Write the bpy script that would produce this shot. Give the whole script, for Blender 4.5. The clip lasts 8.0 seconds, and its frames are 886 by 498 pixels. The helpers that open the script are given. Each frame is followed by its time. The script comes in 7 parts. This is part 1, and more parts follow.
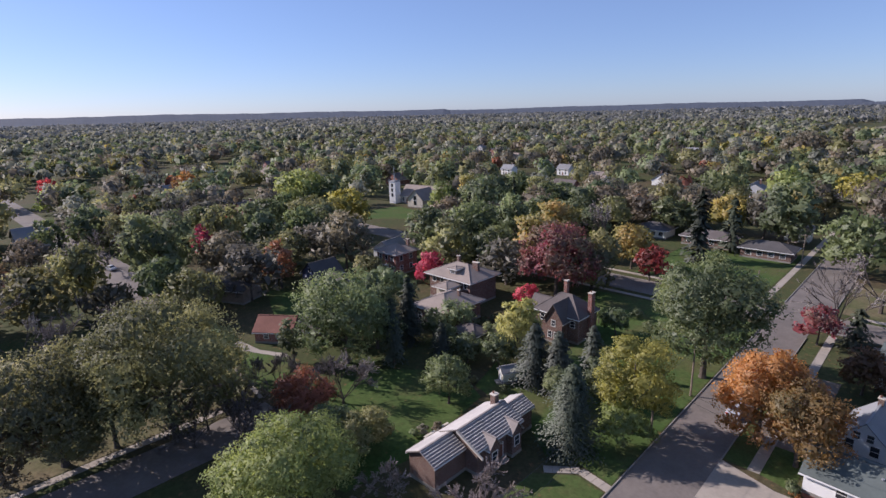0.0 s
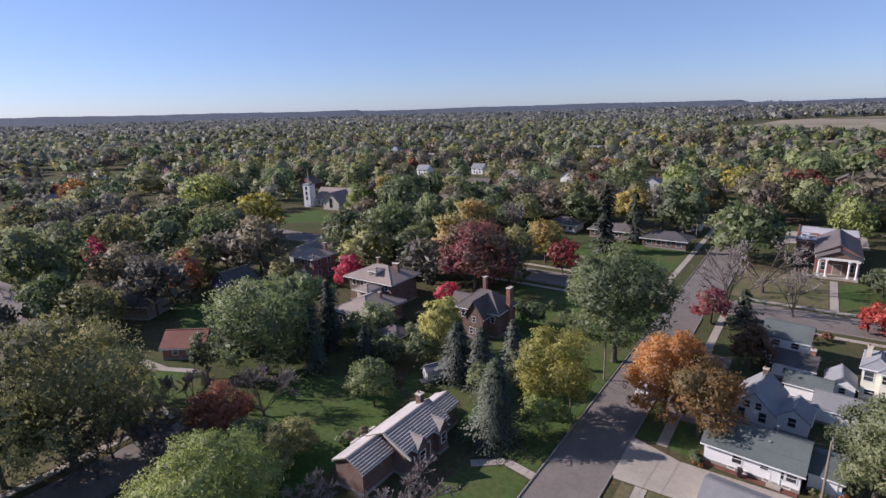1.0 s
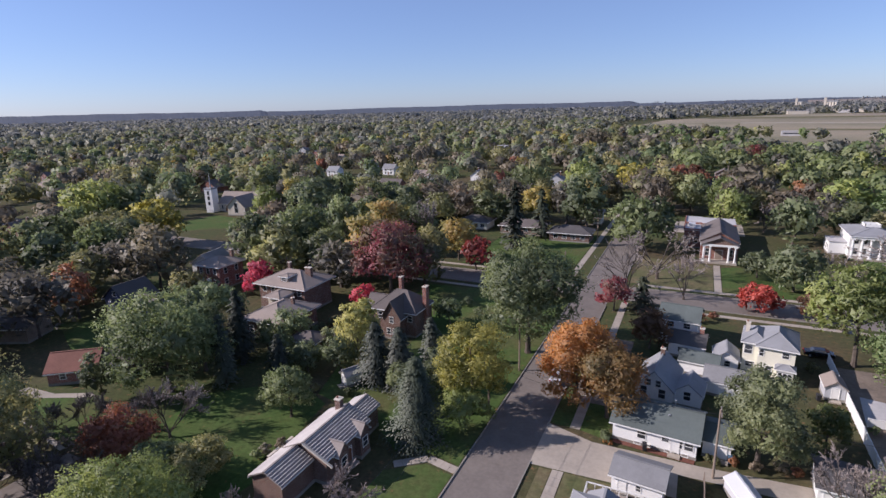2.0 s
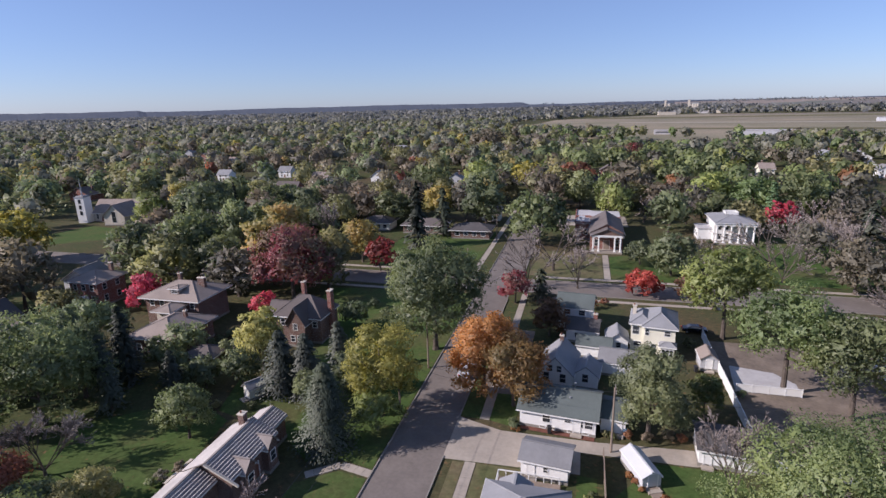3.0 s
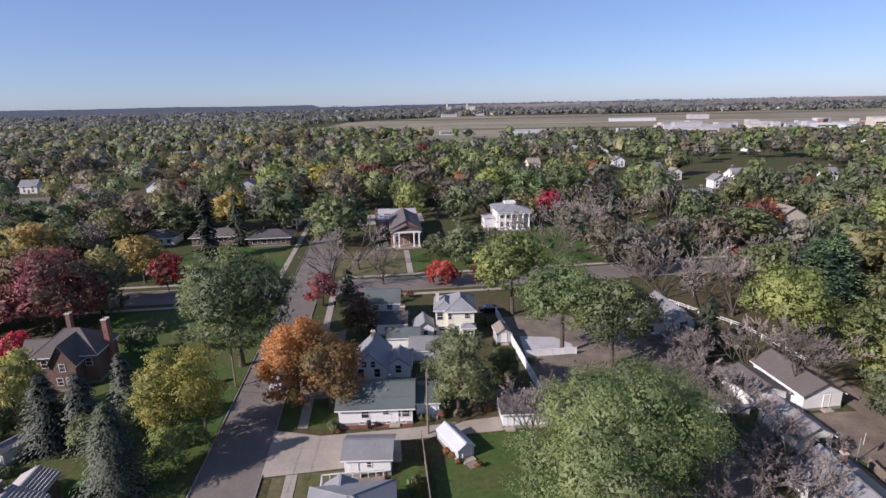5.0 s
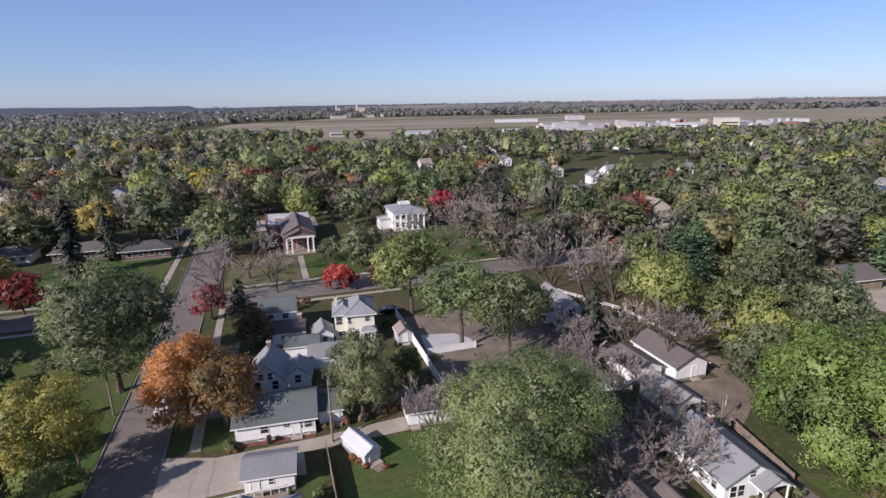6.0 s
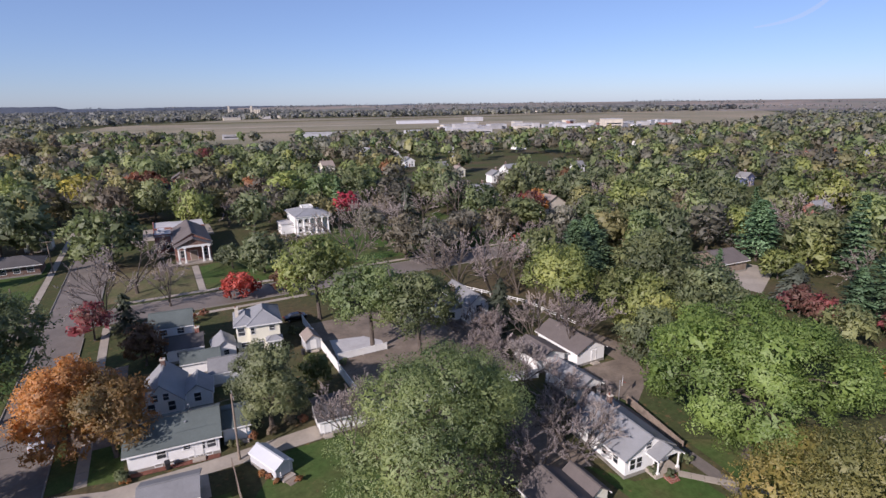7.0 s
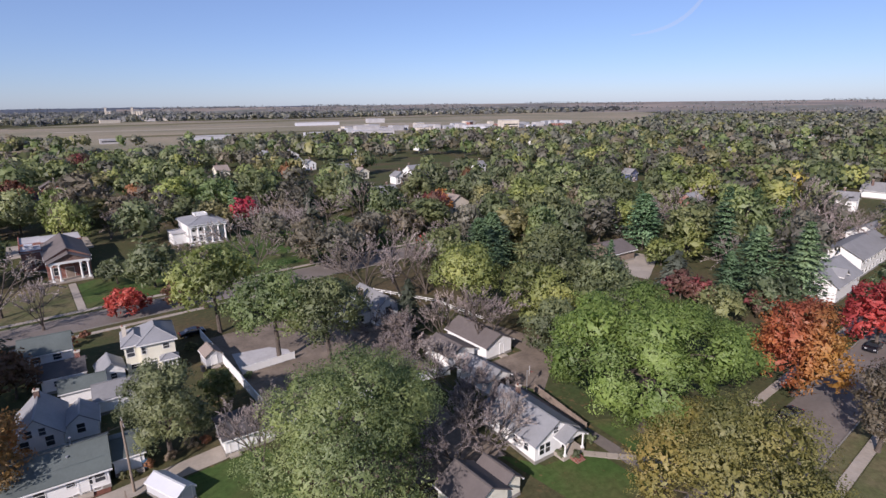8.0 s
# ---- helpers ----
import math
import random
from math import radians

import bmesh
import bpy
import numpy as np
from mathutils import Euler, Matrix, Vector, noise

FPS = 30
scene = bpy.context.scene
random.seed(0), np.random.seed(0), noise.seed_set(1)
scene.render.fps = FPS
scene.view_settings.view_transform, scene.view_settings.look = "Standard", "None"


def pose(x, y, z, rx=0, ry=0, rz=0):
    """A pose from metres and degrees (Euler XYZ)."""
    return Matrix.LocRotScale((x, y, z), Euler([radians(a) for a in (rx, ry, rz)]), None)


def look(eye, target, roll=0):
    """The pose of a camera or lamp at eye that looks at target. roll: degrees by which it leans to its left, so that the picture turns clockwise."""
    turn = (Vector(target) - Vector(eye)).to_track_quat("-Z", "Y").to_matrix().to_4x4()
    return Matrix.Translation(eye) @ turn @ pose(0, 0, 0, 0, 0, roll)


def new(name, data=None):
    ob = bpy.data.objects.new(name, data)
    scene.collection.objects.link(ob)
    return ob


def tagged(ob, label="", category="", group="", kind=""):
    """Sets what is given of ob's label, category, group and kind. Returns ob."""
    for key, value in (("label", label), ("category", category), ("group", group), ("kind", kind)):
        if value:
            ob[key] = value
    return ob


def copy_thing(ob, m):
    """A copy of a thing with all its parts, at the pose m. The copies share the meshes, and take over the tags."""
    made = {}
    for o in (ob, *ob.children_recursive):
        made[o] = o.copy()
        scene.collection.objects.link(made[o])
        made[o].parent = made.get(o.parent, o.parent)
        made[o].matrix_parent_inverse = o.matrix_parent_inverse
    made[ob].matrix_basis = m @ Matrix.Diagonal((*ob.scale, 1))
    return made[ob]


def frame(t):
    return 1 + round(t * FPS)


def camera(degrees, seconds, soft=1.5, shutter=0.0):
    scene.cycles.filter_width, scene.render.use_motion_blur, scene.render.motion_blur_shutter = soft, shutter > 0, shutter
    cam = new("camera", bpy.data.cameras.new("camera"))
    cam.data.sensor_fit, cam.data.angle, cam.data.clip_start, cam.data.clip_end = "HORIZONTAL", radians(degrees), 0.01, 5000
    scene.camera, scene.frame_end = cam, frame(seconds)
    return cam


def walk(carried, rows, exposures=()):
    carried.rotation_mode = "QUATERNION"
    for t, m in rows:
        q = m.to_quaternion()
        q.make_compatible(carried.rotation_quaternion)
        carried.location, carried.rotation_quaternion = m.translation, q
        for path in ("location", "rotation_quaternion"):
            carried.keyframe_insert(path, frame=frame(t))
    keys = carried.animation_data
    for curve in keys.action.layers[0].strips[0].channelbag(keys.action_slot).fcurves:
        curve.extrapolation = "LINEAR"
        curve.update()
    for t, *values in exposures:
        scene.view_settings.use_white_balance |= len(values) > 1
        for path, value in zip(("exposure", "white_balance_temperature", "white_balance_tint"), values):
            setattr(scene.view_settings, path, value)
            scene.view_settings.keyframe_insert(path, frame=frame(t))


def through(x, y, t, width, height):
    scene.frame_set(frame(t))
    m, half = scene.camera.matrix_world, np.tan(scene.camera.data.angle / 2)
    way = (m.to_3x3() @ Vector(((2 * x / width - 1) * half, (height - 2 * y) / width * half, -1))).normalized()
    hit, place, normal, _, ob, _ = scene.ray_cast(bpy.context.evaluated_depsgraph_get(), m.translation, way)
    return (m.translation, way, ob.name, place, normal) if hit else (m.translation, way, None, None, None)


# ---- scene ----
cam = camera(79.43, 8.0)
PATH = [
    (0, (0.261, -0.574, 44.119), (-33.481, 34.129, 31.580), -1.45),
    (0.5, (0.307, -0.554, 44.096), (-30.842, 36.480, 31.519), -1.55),
    (1, (0.290, -0.530, 44.098), (-27.639, 38.960, 31.428), -1.64),
    (1.5, (0.312, -0.473, 44.015), (-24.434, 41.062, 31.269), -1.64),
    (3, (0.231, -0.496, 43.782), (-12.359, 46.113, 30.781), -1.44),
    (3.5, (0.195, -0.584, 43.641), (-8.322, 46.925, 30.592), -1.38),
    (4, (0.207, -0.662, 43.539), (-4.096, 47.408, 30.471), -1.23),
    (4.5, (0.278, -0.773, 43.499), (0.515, 47.471, 30.367), -1.20),
    (5, (0.402, -0.882, 43.356), (5.807, 47.048, 30.185), -1.21),
    (6.5, (0.450, -0.789, 43.132), (19.416, 43.541, 29.900), -0.88),
    (7, (0.500, -0.712, 42.964), (23.303, 41.777, 29.745), -0.78),
    (7.5, (0.563, -0.673, 42.924), (26.783, 39.801, 29.719), -0.71),
    (8, (0.693, -0.742, 42.872), (30.708, 37.008, 29.680), -0.70),
]
walk(cam, [(t, look(eye, aim, roll)) for t, eye, aim, roll in PATH], [(0.0, 0.40, 6150, 24), (8.0, 0.30, 6250, 24)])

# ---- world, sun ----
SUN_AZIMUTH, SUN_HEIGHT = -114.0, 30.0   # degrees from +y towards +x, degrees up
world = bpy.data.worlds.new("sky")
scene.world = world
world.use_nodes = True
wn, wl = world.node_tree.nodes, world.node_tree.links
sky = wn.new("ShaderNodeTexSky")
sky.sky_type, sky.sun_disc = "NISHITA", False
sky.sun_elevation, sky.sun_rotation = radians(SUN_HEIGHT), radians(SUN_AZIMUTH % 360)
sky.air_density, sky.dust_density, sky.ozone_density = 1.0, 0.8, 5.0
sky.altitude = 1200
cool = wn.new("ShaderNodeMix")
cool.data_type, cool.blend_type = "RGBA", "MULTIPLY"
cool.inputs[0].default_value, cool.inputs[7].default_value = 1.0, (0.94, 0.97, 1.06, 1)
wl.new(sky.outputs[0], cool.inputs[6])
haze = wn.new("ShaderNodeMix")
haze.data_type = "RGBA"
haze.inputs[0].default_value, haze.inputs[7].default_value = 0.25, (3.75, 5.15, 7.1, 1)
wl.new(cool.outputs[2], haze.inputs[6])
wl.new(haze.outputs[2], wn["Background"].inputs[0])
wn["Background"].inputs[1].default_value = 0.087
sun = new("sun", bpy.data.lights.new("sun", "SUN"))
sun.data.energy, sun.data.angle, sun.data.color = 5.0, radians(0.53), (1.0, 0.93, 0.82)
a, e = radians(SUN_AZIMUTH), radians(SUN_HEIGHT)
sun.matrix_world = look((math.sin(a) * math.cos(e) * 300, math.cos(a) * math.cos(e) * 300, math.sin(e) * 300), (0, 0, 0))

# ---- materials ----
def surface(name, rough=0.8, spec=0.3, metal=0.0):
    m = bpy.data.materials.new(name)
    m.use_nodes = True
    n, l = m.node_tree.nodes, m.node_tree.links
    b = n["Principled BSDF"]
    b.inputs["Roughness"].default_value = rough
    b.inputs["Specular IOR Level"].default_value = spec
    b.inputs["Metallic"].default_value = metal
    return m, n, l, b


def tone(n, l, source, stops):
    r = n.new("ShaderNodeValToRGB")
    e = r.color_ramp.elements
    while len(e) < len(stops):
        e.new(0.5)
    for k, (p, c) in zip(e, stops):
        k.position, k.color = p, (*c, 1)
    l.new(source, r.inputs[0])
    return r.outputs[0]


def grainy(n, scale, detail=4.0, rough=0.6, coords=None, l=None):
    t = n.new("ShaderNodeTexNoise")
    t.inputs["Scale"].default_value, t.inputs["Detail"].default_value, t.inputs["Roughness"].default_value = scale, detail, rough
    if coords:
        l.new(coords, t.inputs["Vector"])
    return t.outputs[0]


def blend(n, l, how, fac, a, b):
    x = n.new("ShaderNodeMix")
    x.data_type, x.blend_type = "RGBA", how
    for s, v in ((x.inputs[0], fac), (x.inputs[6], a), (x.inputs[7], b)):
        if isinstance(v, (int, float)):
            s.default_value = v
        elif isinstance(v, tuple):
            s.default_value = (*v, 1)
        else:
            l.new(v, s)
    return x.outputs[2]


def scaled(c, k):
    return tuple(min(1.0, v * k) for v in c)


def weathered(name, c, rough=0.85, spread=0.25, big=0.25, fine=3.0, bump=0.0, metal=0.0, spec=0.3, per_thing=0.0):
    """Paint, stone, shingle, concrete: one colour with stains and grain at two sizes."""
    m, n, l, b = surface(name, rough, spec, metal)
    co = n.new("ShaderNodeNewGeometry").outputs["Position"]
    g1 = grainy(n, big, 5, 0.65, co, l)
    g2 = grainy(n, fine, 3, 0.7, co, l)
    c1 = tone(n, l, g1, [(0.3, scaled(c, 1 - spread)), (0.7, scaled(c, 1 + spread))])
    c2 = tone(n, l, g2, [(0.3, (1 - spread * 0.8,) * 3), (0.7, (1.0,) * 3)])
    out = blend(n, l, "MULTIPLY", 1.0, c1, c2)
    if per_thing:
        rnd = n.new("ShaderNodeObjectInfo").outputs["Random"]
        out = blend(n, l, "MULTIPLY", 1.0, out, tone(n, l, rnd, [(0, (1 - per_thing,) * 3), (1, (1,) * 3)]))
    l.new(out, b.inputs["Base Color"])
    if bump:
        bp = n.new("ShaderNodeBump")
        bp.inputs["Strength"].default_value, bp.inputs["Distance"].default_value = bump, 0.05
        l.new(g2, bp.inputs["Height"])
        l.new(bp.outputs[0], b.inputs["Normal"])
    return m


def coursed(name, c, axis_scale, rough=0.85, dark=0.75, spread=0.2):
    """Lap siding, shingle courses: weathered colour with fine level lines."""
    m = weathered(name, c, rough, spread)
    n, l = m.node_tree.nodes, m.node_tree.links
    b = n["Principled BSDF"]
    old = b.inputs["Base Color"].links[0].from_socket
    w = n.new("ShaderNodeTexWave")
    w.wave_type, w.bands_direction, w.wave_profile = "BANDS", "Z", "SAW"
    w.inputs["Scale"].default_value, w.inputs["Distortion"].default_value = axis_scale, 0.3
    l.new(n.new("ShaderNodeNewGeometry").outputs["Position"], w.inputs["Vector"])
    l.new(blend(n, l, "MULTIPLY", 1.0, old, tone(n, l, w.outputs["Fac"], [(0.0, (dark,) * 3), (0.25, (1,) * 3)])), b.inputs["Base Color"])
    return m


def bricky(name, c, mortar, scale=1.0):
    m, n, l, b = surface(name, 0.9)
    co = n.new("ShaderNodeTexCoord").outputs["Object"]
    sp = n.new("ShaderNodeSeparateXYZ")
    l.new(co, sp.inputs[0])
    ad = n.new("ShaderNodeMath")
    l.new(sp.outputs[0], ad.inputs[0])
    l.new(sp.outputs[1], ad.inputs[1])
    cb = n.new("ShaderNodeCombineXYZ")
    l.new(ad.outputs[0], cb.inputs[0])
    l.new(sp.outputs[2], cb.inputs[1])
    t = n.new("ShaderNodeTexBrick")
    t.inputs["Scale"].default_value = 2.2 * scale
    t.inputs["Color1"].default_value, t.inputs["Color2"].default_value, t.inputs["Mortar"].default_value = (*scaled(c, 0.75), 1), (*scaled(c, 1.25), 1), (*mortar, 1)
    l.new(cb.outputs[0], t.inputs["Vector"])
    g = grainy(n, 0.5, 5, 0.6, co, l)
    l.new(blend(n, l, "MULTIPLY", 1.0, t.outputs[0], tone(n, l, g, [(0.3, (0.7,) * 3), (0.7, (1,) * 3)])), b.inputs["Base Color"])
    return m


def foliage(name, dark, mid, light, patch=0.085, through=0.25):
    """Leaves: hue drifts over the crown, from leaf clump to leaf clump and from tree to tree."""
    m = bpy.data.materials.new(name)
    m.use_nodes = True
    n, l = m.node_tree.nodes, m.node_tree.links
    n.clear()
    geo = n.new("ShaderNodeNewGeometry")
    g = grainy(n, patch, 1, 0.5, geo.outputs["Position"], l)
    mixed = n.new("ShaderNodeMath")
    mixed.operation = "MULTIPLY_ADD"
    l.new(geo.outputs["Random Per Island"], mixed.inputs[0])
    mixed.inputs[1].default_value = 0.10
    l.new(g, mixed.inputs[2])
    fleck = n.new("ShaderNodeMath")
    fleck.operation = "MULTIPLY_ADD"
    l.new(grainy(n, 2.6, 3, 0.7, geo.outputs["Position"], l), fleck.inputs[0])
    fleck.inputs[1].default_value = 0.26
    l.new(mixed.outputs[0], fleck.inputs[2])
    c = tone(n, l, fleck.outputs[0], [(0.50, dark), (0.69, mid), (0.88, light)])
    rnd = n.new("ShaderNodeObjectInfo").outputs["Random"]
    hsv = n.new("ShaderNodeHueSaturation")
    mh = n.new("ShaderNodeMapRange")
    mh.inputs[3].default_value, mh.inputs[4].default_value = 0.485, 0.515
    l.new(rnd, mh.inputs[0])
    l.new(mh.outputs[0], hsv.inputs["Hue"])
    l.new(c, hsv.inputs["Color"])
    d, t, mx, o = n.new("ShaderNodeBsdfDiffuse"), n.new("ShaderNodeBsdfTranslucent"), n.new("ShaderNodeMixShader"), n.new("ShaderNodeOutputMaterial")
    mx.inputs[0].default_value = through
    l.new(hsv.outputs[0], d.inputs[0])
    l.new(hsv.outputs[0], t.inputs[0])
    l.new(d.outputs[0], mx.inputs[1])
    l.new(t.outputs[0], mx.inputs[2])
    wax, sheen = n.new("ShaderNodeBsdfGlossy"), n.new("ShaderNodeMixShader")
    wax.inputs["Roughness"].default_value, sheen.inputs[0].default_value = 0.62, 0.045
    l.new(mx.outputs[0], sheen.inputs[1])
    l.new(wax.outputs[0], sheen.inputs[2])
    l.new(sheen.outputs[0], o.inputs[0])
    return m


def turf(name, dry, green, lush, scale=0.03, leaves=0.0):
    m, n, l, b = surface(name, 0.95, 0.1)
    co = n.new("ShaderNodeNewGeometry").outputs["Position"]
    c1 = tone(n, l, grainy(n, scale, 6, 0.6, co, l), [(0.35, dry), (0.5, green), (0.65, lush)])
    c2 = tone(n, l, grainy(n, 1.3, 4, 0.75, co, l), [(0.3, (0.6,) * 3), (0.65, (1.0,) * 3)])
    out = blend(n, l, "MULTIPLY", 1.0, c1, c2)
    if leaves:
        f = tone(n, l, grainy(n, 0.8, 6, 0.8, co, l), [(0.62 - leaves, (0,) * 3), (0.72 - leaves, (1,) * 3)])
        out = blend(n, l, "MIX", f, out, (0.16, 0.10, 0.05))
    l.new(out, b.inputs["Base Color"])
    return m


M = {}
LEAF = dict(
    green=((0.054, 0.070, 0.026), (0.106, 0.128, 0.046), (0.188, 0.210, 0.076)),
    oak=((0.046, 0.062, 0.024), (0.086, 0.108, 0.040), (0.150, 0.172, 0.062)),
    darkgreen=((0.046, 0.060, 0.026), (0.090, 0.110, 0.046), (0.155, 0.178, 0.072)),
    lime=((0.078, 0.096, 0.026), (0.145, 0.168, 0.044), (0.240, 0.252, 0.070)),
    leafy=((0.052, 0.076, 0.025), (0.100, 0.134, 0.043), (0.172, 0.206, 0.068)),
    bright=((0.062, 0.108, 0.022), (0.112, 0.180, 0.036), (0.185, 0.270, 0.060)),
    olive=((0.064, 0.066, 0.026), (0.122, 0.120, 0.045), (0.212, 0.196, 0.072)),
    amber=((0.096, 0.098, 0.026), (0.165, 0.146, 0.038), (0.260, 0.180, 0.050)),
    yellow=((0.150, 0.146, 0.030), (0.265, 0.245, 0.048), (0.390, 0.345, 0.080)),
    gold=((0.140, 0.125, 0.026), (0.250, 0.205, 0.040), (0.370, 0.285, 0.058)),
    orange=((0.170, 0.098, 0.030), (0.330, 0.140, 0.040), (0.470, 0.200, 0.060)),
    russet=((0.135, 0.108, 0.032), (0.250, 0.150, 0.040), (0.430, 0.190, 0.054)),
    scarlet=((0.200, 0.058, 0.026), (0.350, 0.100, 0.034), (0.490, 0.230, 0.044)),
    red=((0.105, 0.018, 0.018), (0.245, 0.030, 0.034), (0.390, 0.055, 0.050)),
    maroon=((0.085, 0.076, 0.036), (0.112, 0.056, 0.038), (0.190, 0.036, 0.042)),
    rust=((0.095, 0.050, 0.026), (0.200, 0.088, 0.040), (0.330, 0.140, 0.062)),
    brown=((0.078, 0.068, 0.042), (0.145, 0.122, 0.074), (0.225, 0.185, 0.110)),
    grey=((0.070, 0.066, 0.046), (0.128, 0.120, 0.082), (0.200, 0.186, 0.124)),
    spruce=((0.032, 0.042, 0.024), (0.060, 0.074, 0.040), (0.100, 0.118, 0.062)),
    bluespruce=((0.042, 0.052, 0.034), (0.078, 0.092, 0.060), (0.125, 0.142, 0.094)),
    pine=((0.040, 0.074, 0.032), (0.082, 0.140, 0.060), (0.150, 0.224, 0.098)),
    willow=((0.105, 0.112, 0.030), (0.210, 0.212, 0.056), (0.330, 0.320, 0.092)),
    purple=((0.082, 0.070, 0.062), (0.142, 0.122, 0.106), (0.205, 0.178, 0.150)),
    # these two far-wood colours are greyed to hold the haze of distance
    hazegreen=((0.076, 0.080, 0.054), (0.124, 0.126, 0.084), (0.182, 0.178, 0.118)),
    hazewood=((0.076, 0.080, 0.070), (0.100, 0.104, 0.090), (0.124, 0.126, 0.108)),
    bare=((0.100, 0.084, 0.070), (0.180, 0.152, 0.126), (0.260, 0.222, 0.182)),
)
SPARSE_LIGHT = ("spruce", "bluespruce", "pine", "purple", "bare")     # needles and twigs let little light through
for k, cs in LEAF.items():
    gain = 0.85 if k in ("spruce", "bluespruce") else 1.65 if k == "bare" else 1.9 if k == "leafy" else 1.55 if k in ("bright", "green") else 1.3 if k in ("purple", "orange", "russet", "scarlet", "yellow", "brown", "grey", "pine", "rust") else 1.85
    # blue raised a tenth: a little of the hazy veil goes into the leaves
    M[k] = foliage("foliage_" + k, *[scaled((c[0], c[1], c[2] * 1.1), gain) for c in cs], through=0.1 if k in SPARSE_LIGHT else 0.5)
# one maple turns from red to gold across its crown
sn, sl = M["scarlet"].node_tree.nodes, M["scarlet"].node_tree.links
hue = next(k for k in sn if k.bl_idname == "ShaderNodeHueSaturation")
split, across = sn.new("ShaderNodeSeparateXYZ"), sn.new("ShaderNodeMapRange")
sl.new(sn.new("ShaderNodeNewGeometry").outputs["Position"], split.inputs[0])
sl.new(split.outputs[1], across.inputs[0])
across.inputs[1].default_value, across.inputs[2].default_value, across.inputs[4].default_value = 22.5, 17.5, 0.85
sl.new(blend(sn, sl, "MIX", across.outputs[0], hue.inputs["Color"].links[0].from_socket, (0.47, 0.27, 0.05)), hue.inputs["Color"])
M["bark"] = weathered("bark", (0.11, 0.09, 0.075), 0.95, 0.35, 0.8, 6, 0.4)
M["ground"] = turf("ground_cover", (0.098, 0.078, 0.046), (0.074, 0.078, 0.036), (0.056, 0.080, 0.028), 0.035, 0.06)
M["lawn"] = turf("mown_lawn", (0.100, 0.104, 0.042), (0.074, 0.112, 0.034), (0.056, 0.106, 0.028), 0.09, 0.02)
M["drylawn"] = turf("dry_lawn", (0.175, 0.142, 0.085), (0.140, 0.128, 0.068), (0.108, 0.118, 0.052), 0.15, 0.03)
M["field"] = turf("dry_field", (0.330, 0.275, 0.200), (0.265, 0.235, 0.165), (0.195, 0.185, 0.120), 0.004, 0.0)
fm, fn, fl, fb = surface("farmland", 0.95, 0.1)
cell = fn.new("ShaderNodeTexVoronoi")
cell.distance, cell.inputs["Scale"].default_value = "CHEBYCHEV", 0.0026
fl.new(fn.new("ShaderNodeNewGeometry").outputs["Position"], cell.inputs["Vector"])
grey = fn.new("ShaderNodeSeparateColor")
fl.new(cell.outputs["Color"], grey.inputs[0])
fl.new(tone(fn, fl, grey.outputs[0], [(0.0, (0.15, 0.14, 0.13)), (0.3, (0.25, 0.21, 0.18)), (0.5, (0.20, 0.175, 0.15)), (0.7, (0.13, 0.14, 0.12)), (0.85, (0.27, 0.225, 0.19)), (1.0, (0.16, 0.145, 0.14))]), fb.inputs["Base Color"])
M["farmland"] = fm
# horizon woods: the blue of distance haze is painted into the base colour
M["wood_hazed"] = turf("haze_blue_wood", (0.085, 0.100, 0.130), (0.095, 0.110, 0.138), (0.105, 0.118, 0.142), 0.01, 0.0)
M["asphalt"] = weathered("asphalt", (0.168, 0.146, 0.130), 0.9, 0.22, 0.12, 2.0)
M["concrete"] = weathered("concrete", (0.335, 0.295, 0.248), 0.85, 0.16, 0.2, 2.0)
M["kerb"] = weathered("kerb_concrete", (0.24, 0.225, 0.20), 0.85, 0.18, 0.3, 2.0)
M["mulch"] = weathered("bark_mulch", (0.17, 0.07, 0.05), 0.95, 0.35, 1.0, 5)
M["soil"] = weathered("bare_soil", (0.185, 0.150, 0.120), 0.95, 0.3, 0.3, 2)
M["white_siding"] = coursed("white_siding", (0.74, 0.74, 0.72), 3.2, 0.6, 0.82, 0.05)
M["white"] = weathered("white_paint", (0.70, 0.70, 0.68), 0.5, 0.05)
M["cream_siding"] = coursed("cream_siding", (0.70, 0.68, 0.56), 3.2, 0.6, 0.82, 0.05)
M["grey_siding"] = coursed("grey_siding", (0.42, 0.43, 0.45), 3.2, 0.6, 0.82, 0.06)
M["blue_siding"] = coursed("blue_siding", (0.10, 0.12, 0.22), 3.2, 0.6, 0.82, 0.06)
M["brick"] = bricky("red_brick", (0.26, 0.095, 0.070), (0.38, 0.34, 0.30))
M["brick_brown"] = bricky("brown_brick", (0.17, 0.095, 0.075), (0.28, 0.25, 0.22))
M["limestone"] = weathered("limestone", (0.55, 0.50, 0.42), 0.85, 0.15)
M["roof_green"] = coursed("green_grey_shingle", (0.105, 0.125, 0.120), 5.0, 0.9, 0.8, 0.15)
M["roof_grey"] = coursed("grey_shingle", (0.215, 0.215, 0.218), 5.0, 0.9, 0.8, 0.15)
M["roof_lightgrey"] = coursed("pale_grey_shingle", (0.24, 0.245, 0.255), 5.0, 0.9, 0.85, 0.12)
M["roof_dark"] = coursed("dark_shingle", (0.085, 0.080, 0.080), 5.0, 0.9, 0.8, 0.15)
M["roof_brown"] = coursed("brown_shingle", (0.130, 0.112, 0.106), 5.0, 0.9, 0.8, 0.15)
M["roof_tan"] = coursed("tan_shingle", (0.27, 0.225, 0.195), 5.0, 0.9, 0.82, 0.12)
M["roof_red"] = coursed("red_shingle", (0.25, 0.115, 0.085), 5.0, 0.9, 0.8, 0.15)
M["roof_tile"] = weathered("cedar_shake", (0.27, 0.235, 0.215), 0.85, 0.2, 0.4, 4)
